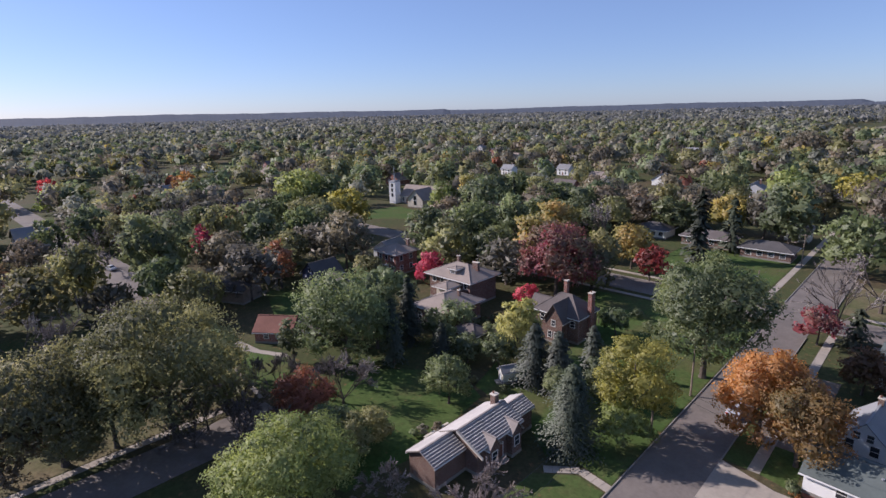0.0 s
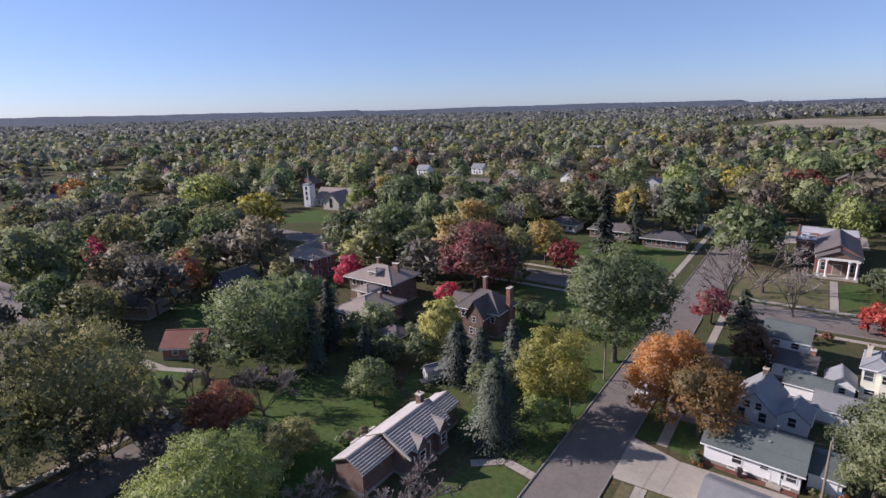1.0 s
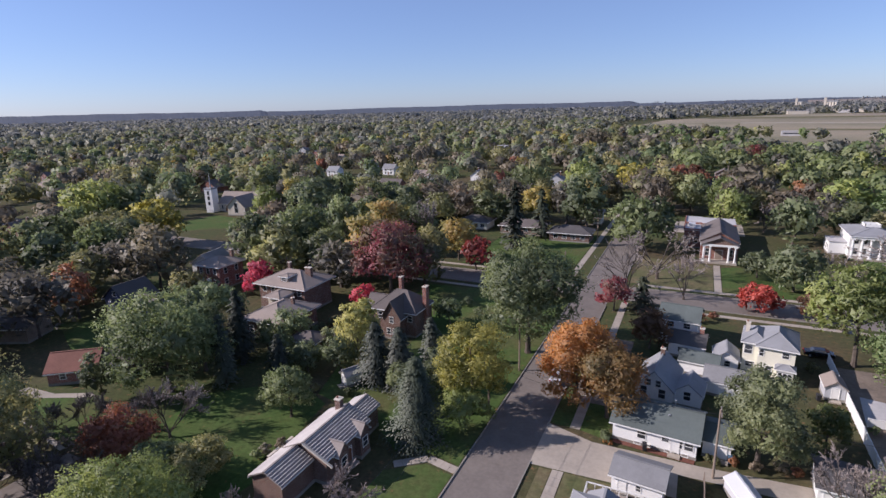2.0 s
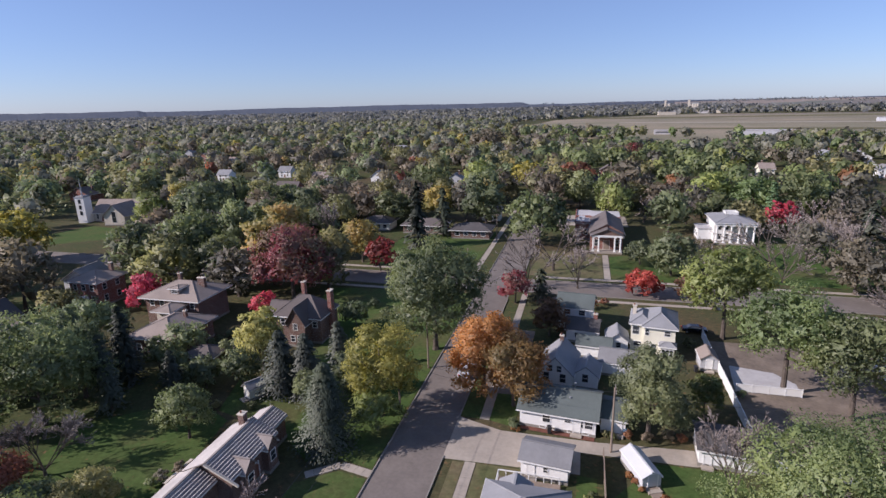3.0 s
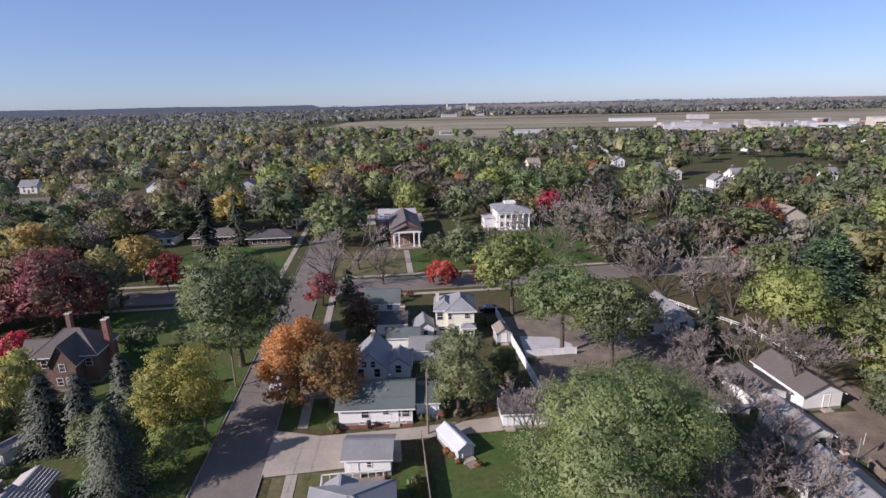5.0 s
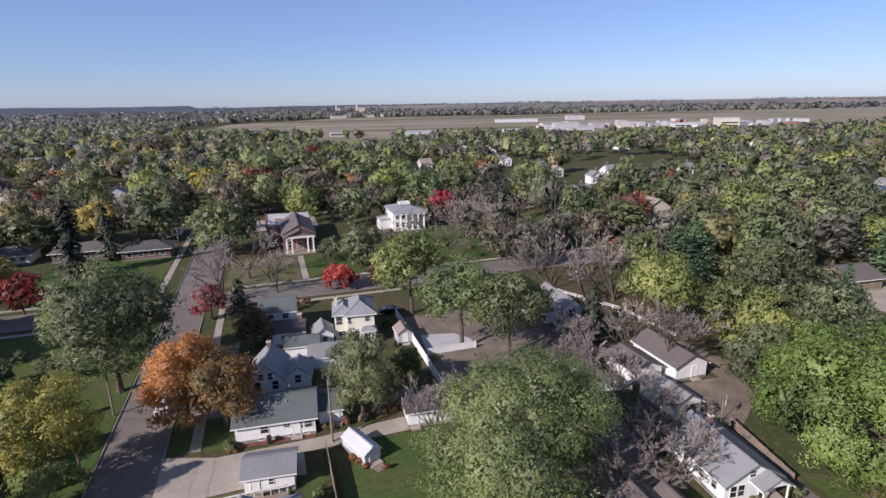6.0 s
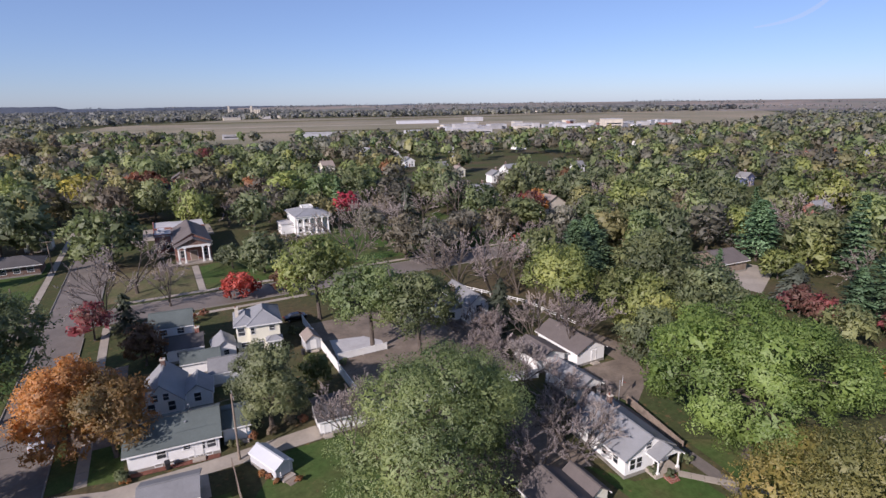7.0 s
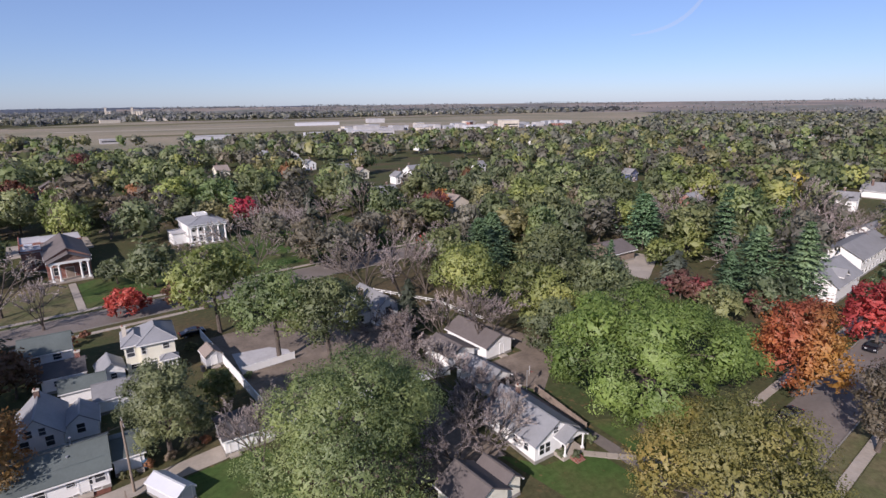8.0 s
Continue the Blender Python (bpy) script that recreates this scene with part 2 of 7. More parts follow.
# pale tone of roof courses, standing for sun on the tiles
M["sunlit_course"] = weathered("sunlit_course_pale", (0.62, 0.57, 0.52), 0.85, 0.15)
M["metal_white"] = weathered("white_metal", (0.50, 0.51, 0.53), 0.45, 0.06, spec=0.5)
M["metal_grey"] = weathered("grey_metal", (0.35, 0.36, 0.37), 0.45, 0.1, metal=0.4)
M["membrane"] = weathered("roof_membrane", (0.43, 0.42, 0.42), 0.8, 0.18, 0.15, 1.5)
M["wood"] = weathered("grey_wood", (0.24, 0.19, 0.15), 0.9, 0.25, 0.8, 6)
M["wood_red"] = weathered("red_stained_wood", (0.20, 0.09, 0.06), 0.85, 0.25)
M["dark"] = weathered("dark_paint", (0.03, 0.03, 0.035), 0.5, 0.2)
M["rubber"] = weathered("tyre_rubber", (0.02, 0.02, 0.02), 0.9, 0.2)
M["car_silver"] = weathered("silver_car_paint", (0.62, 0.63, 0.65), 0.25, 0.02, spec=0.6, metal=0.3)
M["car_black"] = weathered("black_car_paint", (0.012, 0.012, 0.016), 0.2, 0.05, spec=0.6)
M["car_blue"] = weathered("blue_car_paint", (0.05, 0.10, 0.16), 0.25, 0.05, spec=0.6)
M["lamp_red"] = weathered("red_lens", (0.35, 0.01, 0.01), 0.3, 0.05)
gm, gn, gl, gb = surface("window_glass", 0.06, 0.6)
gl.new(tone(gn, gl, gn.new("ShaderNodeObjectInfo").outputs["Random"], [(0, (0.015, 0.018, 0.022)), (1, (0.06, 0.065, 0.075))]), gb.inputs["Base Color"])
M["glass"] = gm

# ---- building helpers ----
class Geo:
    """Collects boxes, panels and tubes, then becomes one mesh."""

    def __init__(self):
        self.v, self.f = [], []

    def poly(self, *pts):
        i = len(self.v)
        self.v += [tuple(p) for p in pts]
        self.f.append(tuple(range(i, i + len(pts))))
        return self

    def solid(self, low, high):
        """A closed body between two rings of the same number of points."""
        i, n = len(self.v), len(low)
        self.v += [tuple(p) for p in low] + [tuple(p) for p in high]
        self.f.append(tuple(range(i + n - 1, i - 1, -1)))
        self.f.append(tuple(range(i + n, i + 2 * n)))
        for k in range(n):
            j = (k + 1) % n
            self.f.append((i + k, i + j, i + n + j, i + n + k))
        return self

    def box(self, x0, x1, y0, y1, z0, z1):
        r = ((x0, y0), (x1, y0), (x1, y1), (x0, y1))
        return self.solid([(*p, z0) for p in r], [(*p, z1) for p in r])

    def tube(self, a, b, r0, r1, sides=6):
        a, b = Vector(a), Vector(b)
        d = (b - a).normalized()
        s = d.orthogonal().normalized()
        t = d.cross(s)
        ring = [(math.cos(k * math.tau / sides), math.sin(k * math.tau / sides)) for k in range(sides)]
        return self.solid([a + (s * c + t * q) * r0 for c, q in ring], [b + (s * c + t * q) * r1 for c, q in ring])

    def mesh(self, name):
        me = bpy.data.meshes.new(name)
        me.from_pydata(self.v, [], self.f)
        me.update()
        return me


def part(name, geo, material, parent, label=""):
    ob = new(name, geo.mesh(name) if isinstance(geo, Geo) else geo)
    ob.data.materials.clear()
    ob.data.materials.append(M[material])
    ob.parent = parent
    return tagged(ob, label)


def thing(name, x, y, rot=0, label="", category="", group="", z=0.0):
    ob = new(name)
    ob.empty_display_size = 0.5
    ob.matrix_basis = pose(x, y, z, 0, 0, rot)
    return tagged(ob, label, category, group)


def ground_sheet(name, pts, z, material, label, kind="structure", thick=0.0):
    g = Geo()
    if thick:
        g.solid([(x, y, z - thick) for x, y in pts], [(x, y, z) for x, y in pts])
    else:
        g.poly(*[(x, y, z) for x, y in pts])
    ob = new(name, g.mesh(name))
    ob.data.materials.append(M[material])
    return tagged(ob, label, name.split("_")[0], "", kind)


def rect(x0, x1, y0, y1):
    return [(x0, y0), (x1, y0), (x1, y1), (x0, y1)]


# ---- parts of houses, in the house's own frame ----
def walls(h, x0, x1, y0, y1, z1, material, z0=-0.05):
    w = part("wall", Geo().box(x0, x1, y0, y1, z0, z1), material, h)
    part("foundation", Geo().box(x0 - 0.05, x1 + 0.05, y0 - 0.05, y1 + 0.05, -0.1, 0.35), "kerb", h)
    return w


def gable_roof(h, x0, x1, y0, y1, z, rise, material, gable, along="x", over=0.45, thick=0.16):
    """Two slabs that meet in a ridge, with the triangles of wall under them."""
    g, ends = Geo(), []
    if along == "x":
        m, run = (y0 + y1) / 2, (y1 - y0) / 2
        k = rise / run
        for s in (-1, 1):
            e = m + s * (run + over)
            ze = z - over * k
            low = [(x0 - over, e, ze), (x1 + over, e, ze), (x1 + over, m, z + rise), (x0 - over, m, z + rise)]
            g.solid(low, [(a, b, c + thick) for a, b, c in low])
        for x in (x0, x1 - 0.15):
            ends.append(Geo().solid([(x, y0, z - 0.03), (x, y1, z - 0.03), (x, m, z + rise - 0.03)], [(x + 0.15, y0, z - 0.03), (x + 0.15, y1, z - 0.03), (x + 0.15, m, z + rise - 0.03)]))
    else:
        m, run = (x0 + x1) / 2, (x1 - x0) / 2
        k = rise / run
        for s in (-1, 1):
            e = m + s * (run + over)
            ze = z - over * k
            low = [(e, y0 - over, ze), (e, y1 + over, ze), (m, y1 + over, z + rise), (m, y0 - over, z + rise)]
            g.solid(low, [(a, b, c + thick) for a, b, c in low])
        for y in (y0, y1 - 0.15):
            ends.append(Geo().solid([(x0, y, z - 0.03), (x1, y, z - 0.03), (m, y, z + rise - 0.03)], [(x0, y + 0.15, z - 0.03), (x1, y + 0.15, z - 0.03), (m, y + 0.15, z + rise - 0.03)]))
    roof = part("roof", g, material, h)
    for t in ends:
        part("gable", t, gable, h)
    boards = []
    if along == "x":
        for s in (-1, 1):
            e, ze = m + s * (run + over), z - over * k
            boards.append(Geo().box(x0 - over, x1 + over, e - 0.05, e + 0.05, ze - 0.12, ze + 0.06))
        ridge = Geo().box(x0 - over, x1 + over, m - 0.12, m + 0.12, z + rise + thick - 0.08, z + rise + thick + 0.04)
    else:
        for s in (-1, 1):
            e, ze = m + s * (run + over), z - over * k
            boards.append(Geo().box(e - 0.05, e + 0.05, y0 - over, y1 + over, ze - 0.12, ze + 0.06))
        ridge = Geo().box(m - 0.12, m + 0.12, y0 - over, y1 + over, z + rise + thick - 0.08, z + rise + thick + 0.04)
    for t in boards:
        part("fascia", t, "white", roof)
    part("ridge_cap", ridge, material, roof)
    return roof


def hip_roof(h, x0, x1, y0, y1, z, rise, material, over=0.5, thick=0.16):
    a, b, c, d = x0 - over, x1 + over, y0 - over, y1 + over
    w = min(b - a, d - c) / 2
    if b - a >= d - c:
        r0, r1 = (a + w, (c + d) / 2), (b - w + 0.001, (c + d) / 2)
    else:
        r0, r1 = ((a + b) / 2, c + w), ((a + b) / 2, d - w + 0.001)
    g = Geo()
    g.box(a, b, c, d, z - 0.02, z + thick)
    p = [(a, c, z + thick), (b, c, z + thick), (b, d, z + thick), (a, d, z + thick)]
    q = [(*r0, z + rise), (*r1, z + rise)]
    if b - a >= d - c:
        g.poly(p[0], p[1], q[1], q[0]).poly(p[2], p[3], q[0], q[1]).poly(p[1], p[2], q[1]).poly(p[3], p[0], q[0])
    else:
        g.poly(p[1], p[2], q[1], q[0]).poly(p[3], p[0], q[0], q[1]).poly(p[0], p[1], q[0]).poly(p[2], p[3], q[1])
    roof = part("roof", g, material, h)
    for s, e in ((p[0], q[0]), (q[0], q[1])) + (((p[3], q[0]), (p[1], q[1]), (p[2], q[1])) if b - a >= d - c else ((p[1], q[0]), (p[2], q[1]), (p[3], q[1]))):
        part("ridge_cap", Geo().tube(s, e, 0.09, 0.09, 5), material, roof)
    for q in ((a - 0.04, b + 0.04, c - 0.04, c), (a - 0.04, b + 0.04, d, d + 0.04), (a - 0.04, a, c, d), (b, b + 0.04, c, d)):
        part("fascia", Geo().box(*q, z - 0.1, z + 0.1), "white", roof)
    return roof


def on_wall(side, at, u, z, w, hh, out, deep):
    """The box of something fixed to a wall: side S, N, E or W, the wall's place, the middle along it."""
    if side == "S":
        return (u - w / 2, u + w / 2, at - out, at + deep, z, z + hh)
    if side == "N":
        return (u - w / 2, u + w / 2, at - deep, at + out, z, z + hh)
    if side == "W":
        return (at - out, at + deep, u - w / 2, u + w / 2, z, z + hh)
    return (at - deep, at + out, u - w / 2, u + w / 2, z, z + hh)


def window(h, side, at, u, z, w=1.0, hh=1.3, frame_colour="white", cross=True):
    f = Geo()
    t = 0.09
    f.box(*on_wall(side, at, u, z - t, w + 2 * t, t, 0.07, 0.0))
    f.box(*on_wall(side, at, u, z + hh, w + 2 * t, t, 0.06, 0.0))
    for s in (-1, 1):
        f.box(*on_wall(side, at, u + s * (w + t) / 2, z, t, hh, 0.06, 0.0))
    if cross:
        f.box(*on_wall(side, at, u, z + hh / 2 - 0.03, w, 0.06, 0.05, 0.0))
    win = part("window", f, frame_colour, h)
    part("pane", Geo().box(*on_wall(side, at, u, z, w, hh, 0.025, 0.0)), "glass", win)
    return win


def door(h, side, at, u, w=0.95, hh=2.05, material="white", z=0.2):
    d = part("door", Geo().box(*on_wall(side, at, u, z, w, hh, 0.05, 0.0)), material, h)
    part("door_frame", Geo().box(*on_wall(side, at, u - w / 2 - 0.05, z, 0.1, hh, 0.08, 0)).box(*on_wall(side, at, u + w / 2 + 0.05, z, 0.1, hh, 0.08, 0)).box(*on_wall(side, at, u, z + hh, w + 0.2, 0.1, 0.08, 0)), "white", d)
    part("step", Geo().box(*on_wall(side, at, u, -0.05, w + 0.6, 0.2, 0.9, 0.0)), "concrete", d)
    return d


def garage_door(h, side, at, u, w=2.6, hh=2.1, material="white"):
    d = part("garage_door", Geo().box(*on_wall(side, at, u, 0.0, w, hh, 0.05, 0.0)), material, h)
    g = Geo()
    for k in range(1, 4):
        g.box(*on_wall(side, at, u, hh * k / 4 - 0.02, w, 0.04, 0.07, 0.0))
    part("panel_joint", g, material, d)
    return d


def chimney(h, x, y, z0, z1, s=0.9, t=0.7, material="brick_brown"):
    c = part("chimney", Geo().box(x - s / 2, x + s / 2, y - t / 2, y + t / 2, z0, z1), material, h)
    part("chimney_cap", Geo().box(x - s / 2 - 0.08, x + s / 2 + 0.08, y - t / 2 - 0.08, y + t / 2 + 0.08, z1, z1 + 0.14), "limestone", c)
    part("flue", Geo().tube((x - s / 5, y, z1 + 0.1), (x - s / 5, y, z1 + 0.4), 0.13, 0.13, 8), "wood_red", c)
    return c


def vent(h, x, y, z, tall=0.6, material="metal_grey"):
    return part("vent_pipe", Geo().tube((x, y, z), (x, y, z + tall), 0.1, 0.1, 8).tube((x, y, z + tall), (x, y, z + tall + 0.12), 0.17, 0.17, 8), material, h)


def columns(h, xs, y, z0, z1, r=0.22, material="white"):
    for x in xs:
        c = part("column", Geo().tube((x, y, z0), (x, y, z1), r, r * 0.88, 12), material, h)
        part("capital", Geo().box(x - r * 1.4, x + r * 1.4, y - r * 1.4, y + r * 1.4, z1 - 0.25, z1), material, c)
        part("plinth", Geo().box(x - r * 1.4, x + r * 1.4, y - r * 1.4, y + r * 1.4, z0, z0 + 0.25), material, c)


def fence_run(x0, y0, x1, y1, tall, material, label, gap=2.4, slat=0.15):
    """Posts and one panel of boards between each two posts."""
    d = Vector((x1 - x0, y1 - y0, 0))
    n = max(1, round(d.length / gap))
    f = thing("fence", x0, y0, math.degrees(math.atan2(d.y, d.x)), label, "fence")
    step = d.length / n
    post = Geo().box(-0.06, 0.06, -0.06, 0.06, -0.05, tall + 0.08).mesh("post")
    panel = Geo().box(0.06, step - 0.06, -0.02, 0.02, 0.05, tall - 0.1).mesh("panel")
    rail = Geo().box(0.06, step - 0.06, -0.05, 0.05, tall - 0.1, tall).mesh("top_rail")
    for i in range(n + 1):
        p = part("post", post, material, f)
        p.location = (i * step, 0, 0)
        if i < n:
            p = part("panel", panel, material, f)
            p.location = (i * step, 0, 0)
            p = part("top_rail", rail, material, f)
            p.location = (i * step, 0, 0)
    return f


def rail_fence(x0, y0, x1, y1, label):
    """Posts with two thin rails."""
    d = Vector((x1 - x0, y1 - y0, 0))
    n = max(1, round(d.length / 2.4))
    f = thing("fence", x0, y0, math.degrees(math.atan2(d.y, d.x)), label, "fence")
    step = d.length / n
    post = Geo().box(-0.07, 0.07, -0.07, 0.07, -0.05, 1.0).mesh("post")
    rail = Geo().box(0.07, step - 0.07, -0.03, 0.03, 0.0, 0.12).mesh("rail")
    for i in range(n + 1):
        part("post", post, "white", f).location = (i * step, 0, 0)
        if i < n:
            for z in (0.4, 0.78):
                part("rail", rail, "white", f).location = (i * step, 0, z)
    return f


def utility_pole(x, y, tall, turn, label, arms=1, lamp=False):
    p = thing("utility_pole", x, y, turn, label, "utility pole", "street poles")
    part("pole", Geo().tube((0, 0, -0.1), (0, 0, tall), 0.16, 0.11, 10), "wood", p)
    for k in range(arms):
        z = tall - 0.35 - k * 0.9
        arm = part("crossarm", Geo().box(-1.15, 1.15, -0.18, -0.07, z, z + 0.12), "wood", p)
        for u in (-1.05, -0.55, 0.55, 1.05):
            part("insulator", Geo().tube((u, -0.12, z + 0.12), (u, -0.12, z + 0.28), 0.05, 0.035, 8), "metal_grey", arm)
    if lamp:
        l = part("lamp_arm", Geo().tube((0, 0, tall - 1.6), (0, -1.7, tall - 1.1), 0.04, 0.03, 6), "metal_grey", p)
        part("lamp_head", Geo().box(-0.14, 0.14, -2.2, -1.65, tall - 1.18, tall - 1.0), "metal_grey", l)
    return p


def wire(a, b, sag=0.7, r=0.018):
    g = Geo()
    a, b = Vector(a), Vector(b)
    side = (b - a).cross(Vector((0, 0, 1))).normalized() * r
    rings = []
    for k in range(13):
        s = k / 12
        q = a.lerp(b, s) - Vector((0, 0, sag * 4 * s * (1 - s)))
        i = len(g.v)
        g.v += [tuple(q + side), tuple(q + Vector((0, 0, r))), tuple(q - side), tuple(q - Vector((0, 0, r)))]
        if k:
            g.f += [(i - 4 + j, i - 4 + (j + 1) % 4, i + (j + 1) % 4, i + j) for j in range(4)]
    g.f += [(0, 1, 2, 3), (i + 3, i + 2, i + 1, i)]
    ob = new("overhead_wire", g.mesh("overhead_wire"))
    ob.data.materials.append(M["dark"])
    return tagged(ob, "thin dark overhead wire strung between poles", "wire", "overhead wires")


def car(x, y, rot, paint, label, z=0.02):
    c = thing("car", x, y, rot, label, "car", "", z)
    L, W = 4.6, 1.8
    side = [(-2.3, 0.35), (-2.25, 0.75), (-2.1, 0.92), (-1.35, 1.0), (-0.75, 1.42), (0.75, 1.45), (1.5, 1.02), (2.15, 0.88), (2.28, 0.6), (2.25, 0.32)]
    bm = bmesh.new()
    rings = []
    for yy, k, up in ((-0.9, 0.965, 0.0), (-0.8, 1.0, 0.03), (0.8, 1.0, 0.03), (0.9, 0.965, 0.0)):
        rings.append([bm.verts.new((px * k, yy * (0.82 if pz > 1.1 else 1.0), 0.3 + (pz - 0.3) * (1.0 if up else 0.97))) for px, pz in side])
    for a, b in zip(rings, rings[1:]):
        for k in range(len(side)):
            j = (k + 1) % len(side)
            bm.faces.new((a[k], a[j], b[j], b[k]))
    bm.faces.new(rings[0][::-1])
    bm.faces.new(rings[-1])
    bmesh.ops.recalc_face_normals(bm, faces=bm.faces)
    me = bpy.data.meshes.new("body")
    bm.to_mesh(me)
    bm.free()
    body = part("body", me, paint, c)
    part("windscreen", Geo().solid([(0.82, -0.68, 1.41), (0.82, 0.68, 1.41), (1.46, 0.76, 1.06), (1.46, -0.76, 1.06)], [(0.84, -0.68, 1.45), (0.84, 0.68, 1.45), (1.50, 0.76, 1.09), (1.50, -0.76, 1.09)]), "glass", body)
    part("rear_window", Geo().solid([(-0.8, -0.68, 1.40), (-0.8, 0.68, 1.40), (-1.3, 0.74, 1.04), (-1.3, -0.74, 1.04)], [(-0.82, -0.68, 1.45), (-0.82, 0.68, 1.45), (-1.34, 0.74, 1.08), (-1.34, -0.74, 1.08)]), "glass", body)
    for s in (-1, 1):
        part("side_window", Geo().solid([(-1.1, s * 0.83, 1.05), (1.25, s * 0.83, 1.05), (0.68, s * 0.735, 1.38), (-0.68, s * 0.735, 1.38)], [(-1.1, s * 0.89, 1.05), (1.25, s * 0.89, 1.05), (0.68, s * 0.78, 1.38), (-0.68, s * 0.78, 1.38)]), "glass", body)
        part("headlight", Geo().box(2.12, 2.27, s * 0.65 - 0.18, s * 0.65 + 0.18, 0.66, 0.8), "metal_white", body)
        part("tail_light", Geo().box(-2.29, -2.18, s * 0.68 - 0.15, s * 0.68 + 0.15, 0.7, 0.86), "lamp_red", body)
        part("wing_mirror", Geo().box(0.9, 1.08, s * 0.88 if s > 0 else -1.02, 1.02 if s > 0 else -0.88, 0.98, 1.1), paint, body)
        for wx in (-1.4, 1.4):
            w = part("wheel", Geo().tube((wx, s * 0.70, 0.31), (wx, s * 0.91, 0.31), 0.32, 0.32, 16), "rubber", c)
            part("rim", Geo().tube((wx, s * 0.90, 0.31), (wx, s * 0.925, 0.31), 0.19, 0.19, 10), "metal_grey", w)
    return c

# ---- ground, streets, walks ----
g = Geo()
N, RAD = 96, 9000.0
g.poly(*[(RAD * math.cos(k * math.tau / N), RAD * math.sin(k * math.tau / N), -0.12) for k in range(N)])
ground = tagged(new("ground", g.mesh("ground")), "flat grassy ground strewn with fallen autumn leaves", "ground", "", "structure")
ground.data.materials.append(M["ground"])


def strip(name, pts, z, material, label):
    return ground_sheet(name, pts, z, material, label, "structure")


def kerb(x0, x1, y0, y1):
    ob = new("kerb", Geo().box(x0, x1, y0, y1, -0.12, 0.06).mesh("kerb"))
    ob.data.materials.append(M["kerb"])
    tagged(ob, "low worn concrete kerb along the street", "kerb", "street kerbs", "structure")


WX0, WX1 = -23.7, -16.0
strip("road_main", rect(WX0, WX1, -120, 121.4), -0.09, "asphalt", "worn grey asphalt street dappled by tree shade")
strip("road_crossing", rect(-420, 420, 121.4, 131.2), -0.09, "asphalt", "worn grey asphalt cross street")
strip("road_north", rect(-23.6, -14.4, 131.2, 300), -0.09, "asphalt", "pale worn asphalt street running on past lawns")
strip("road_west", rect(-74, -65.5, -120, 34), -0.09, "asphalt", "grey asphalt side street shaded by old trees")
strip("road_south", rect(40, 420, 14.2, 22.0), -0.09, "asphalt", "grey asphalt side street with a crack line")
strip("road_far", rect(-420, -134, 36, 46), -0.09, "asphalt", "distant grey asphalt street between houses")
for x in (WX0 - 0.15, WX1):
    for y0, y1 in ((-120, 57.0), (65.6, 116)) if x == WX1 else ((-120, 118),):
        kerb(x, x + 0.15, y0, y1)
for y in (131.2, 121.25):
    for x0, x1 in ((-400, -27), (-12, 400)):
        kerb(x0, x1, y, y + 0.15)
for x in (-23.75, -14.4):
    kerb(x, x + 0.15, 135, 300)
kerb(60, 400, 14.05, 14.2)
kerb(86, 400, 22.0, 22.15)
# driveway apron and alley
strip("driveway", [(-16.0, 56.6), (1.2, 57.2), (1.2, 61.6), (15.2, 61.8), (15.4, 65.2), (3.4, 64.3), (-9.5, 64.2), (-16.0, 66.4)], -0.06, "concrete", "broad pale concrete driveway and alley")
strip("alley", [(15.2, 61.9), (15.4, 65.1), (34, 66.0), (34, 62.6)], -0.07, "concrete", "narrow pale alley behind the garages")


def slabs(name, x0, y0, x1, y1, wide, label, piece=1.5):
    """A walk of separate concrete slabs with open joints."""
    d = Vector((x1 - x0, y1 - y0, 0))
    n = max(1, round(d.length / piece))
    root = thing(name, x0, y0, math.degrees(math.atan2(d.y, d.x)), label, "walk")
    tagged(root, kind="structure")
    st = d.length / n
    me = Geo().box(0.02, st - 0.02, -wide / 2, wide / 2, -0.1, 0.0).mesh("slab")
    for k in range(n):
        s = part("slab", me, "concrete", root)
        s.location = (k * st, 0, -0.05)
    return root


slabs("pavement_east", -12.3, 20, -12.3, 56.6, 1.4, "pale concrete pavement of square slabs")
slabs("pavement_east", -12.3, 66.4, -12.3, 120, 1.4, "pale concrete pavement of square slabs")
slabs("pavement_north", -120, 135.2, -27, 135.2, 1.4, "pale concrete pavement along the cross street")
slabs("pavement_north", -11, 134.0, 160, 134.0, 1.4, "pale concrete pavement along the cross street")
slabs("pavement_corner", -27.6, 134, -27.6, 230, 1.5, "pale concrete pavement beside the side street")
slabs("pavement_south", -120, 118.6, -30, 118.6, 1.3, "pale concrete pavement along the cross street")
slabs("pavement_south", -6, 118.6, 60, 118.6, 1.3, "pale concrete pavement along the cross street")
slabs("front_walk", 6.9, 134.8, 6.9, 158.0, 1.6, "straight pale concrete walk to a columned porch")
slabs("pavement_west", -76.4, -20, -76.4, 30, 1.4, "pale concrete pavement under street trees")
slabs("pavement_right", 66, 11.4, 140, 11.4, 1.3, "pale concrete pavement on a mown verge")
slabs("pavement_right", 78, 25.2, 140, 25.2, 1.3, "pale concrete pavement under an orange maple")
slabs("house_walk", 50.6, 34.0, 58.2, 25.4, 1.1, "pale concrete walk from the bungalow steps")
slabs("garden_walk", -31.8, 49.6, -28.2, 52.4, 1.3, "curving pale concrete garden walk", 1.2)
slabs("garden_walk", -28.2, 52.4, -23.8, 51.6, 1.3, "curving pale concrete garden walk", 1.2)
strip("driveway_dark", [(52.6, 24), (54.6, 24), (56.8, 52), (54.9, 52)], -0.06, "asphalt", "narrow dark asphalt driveway beside the bungalow")
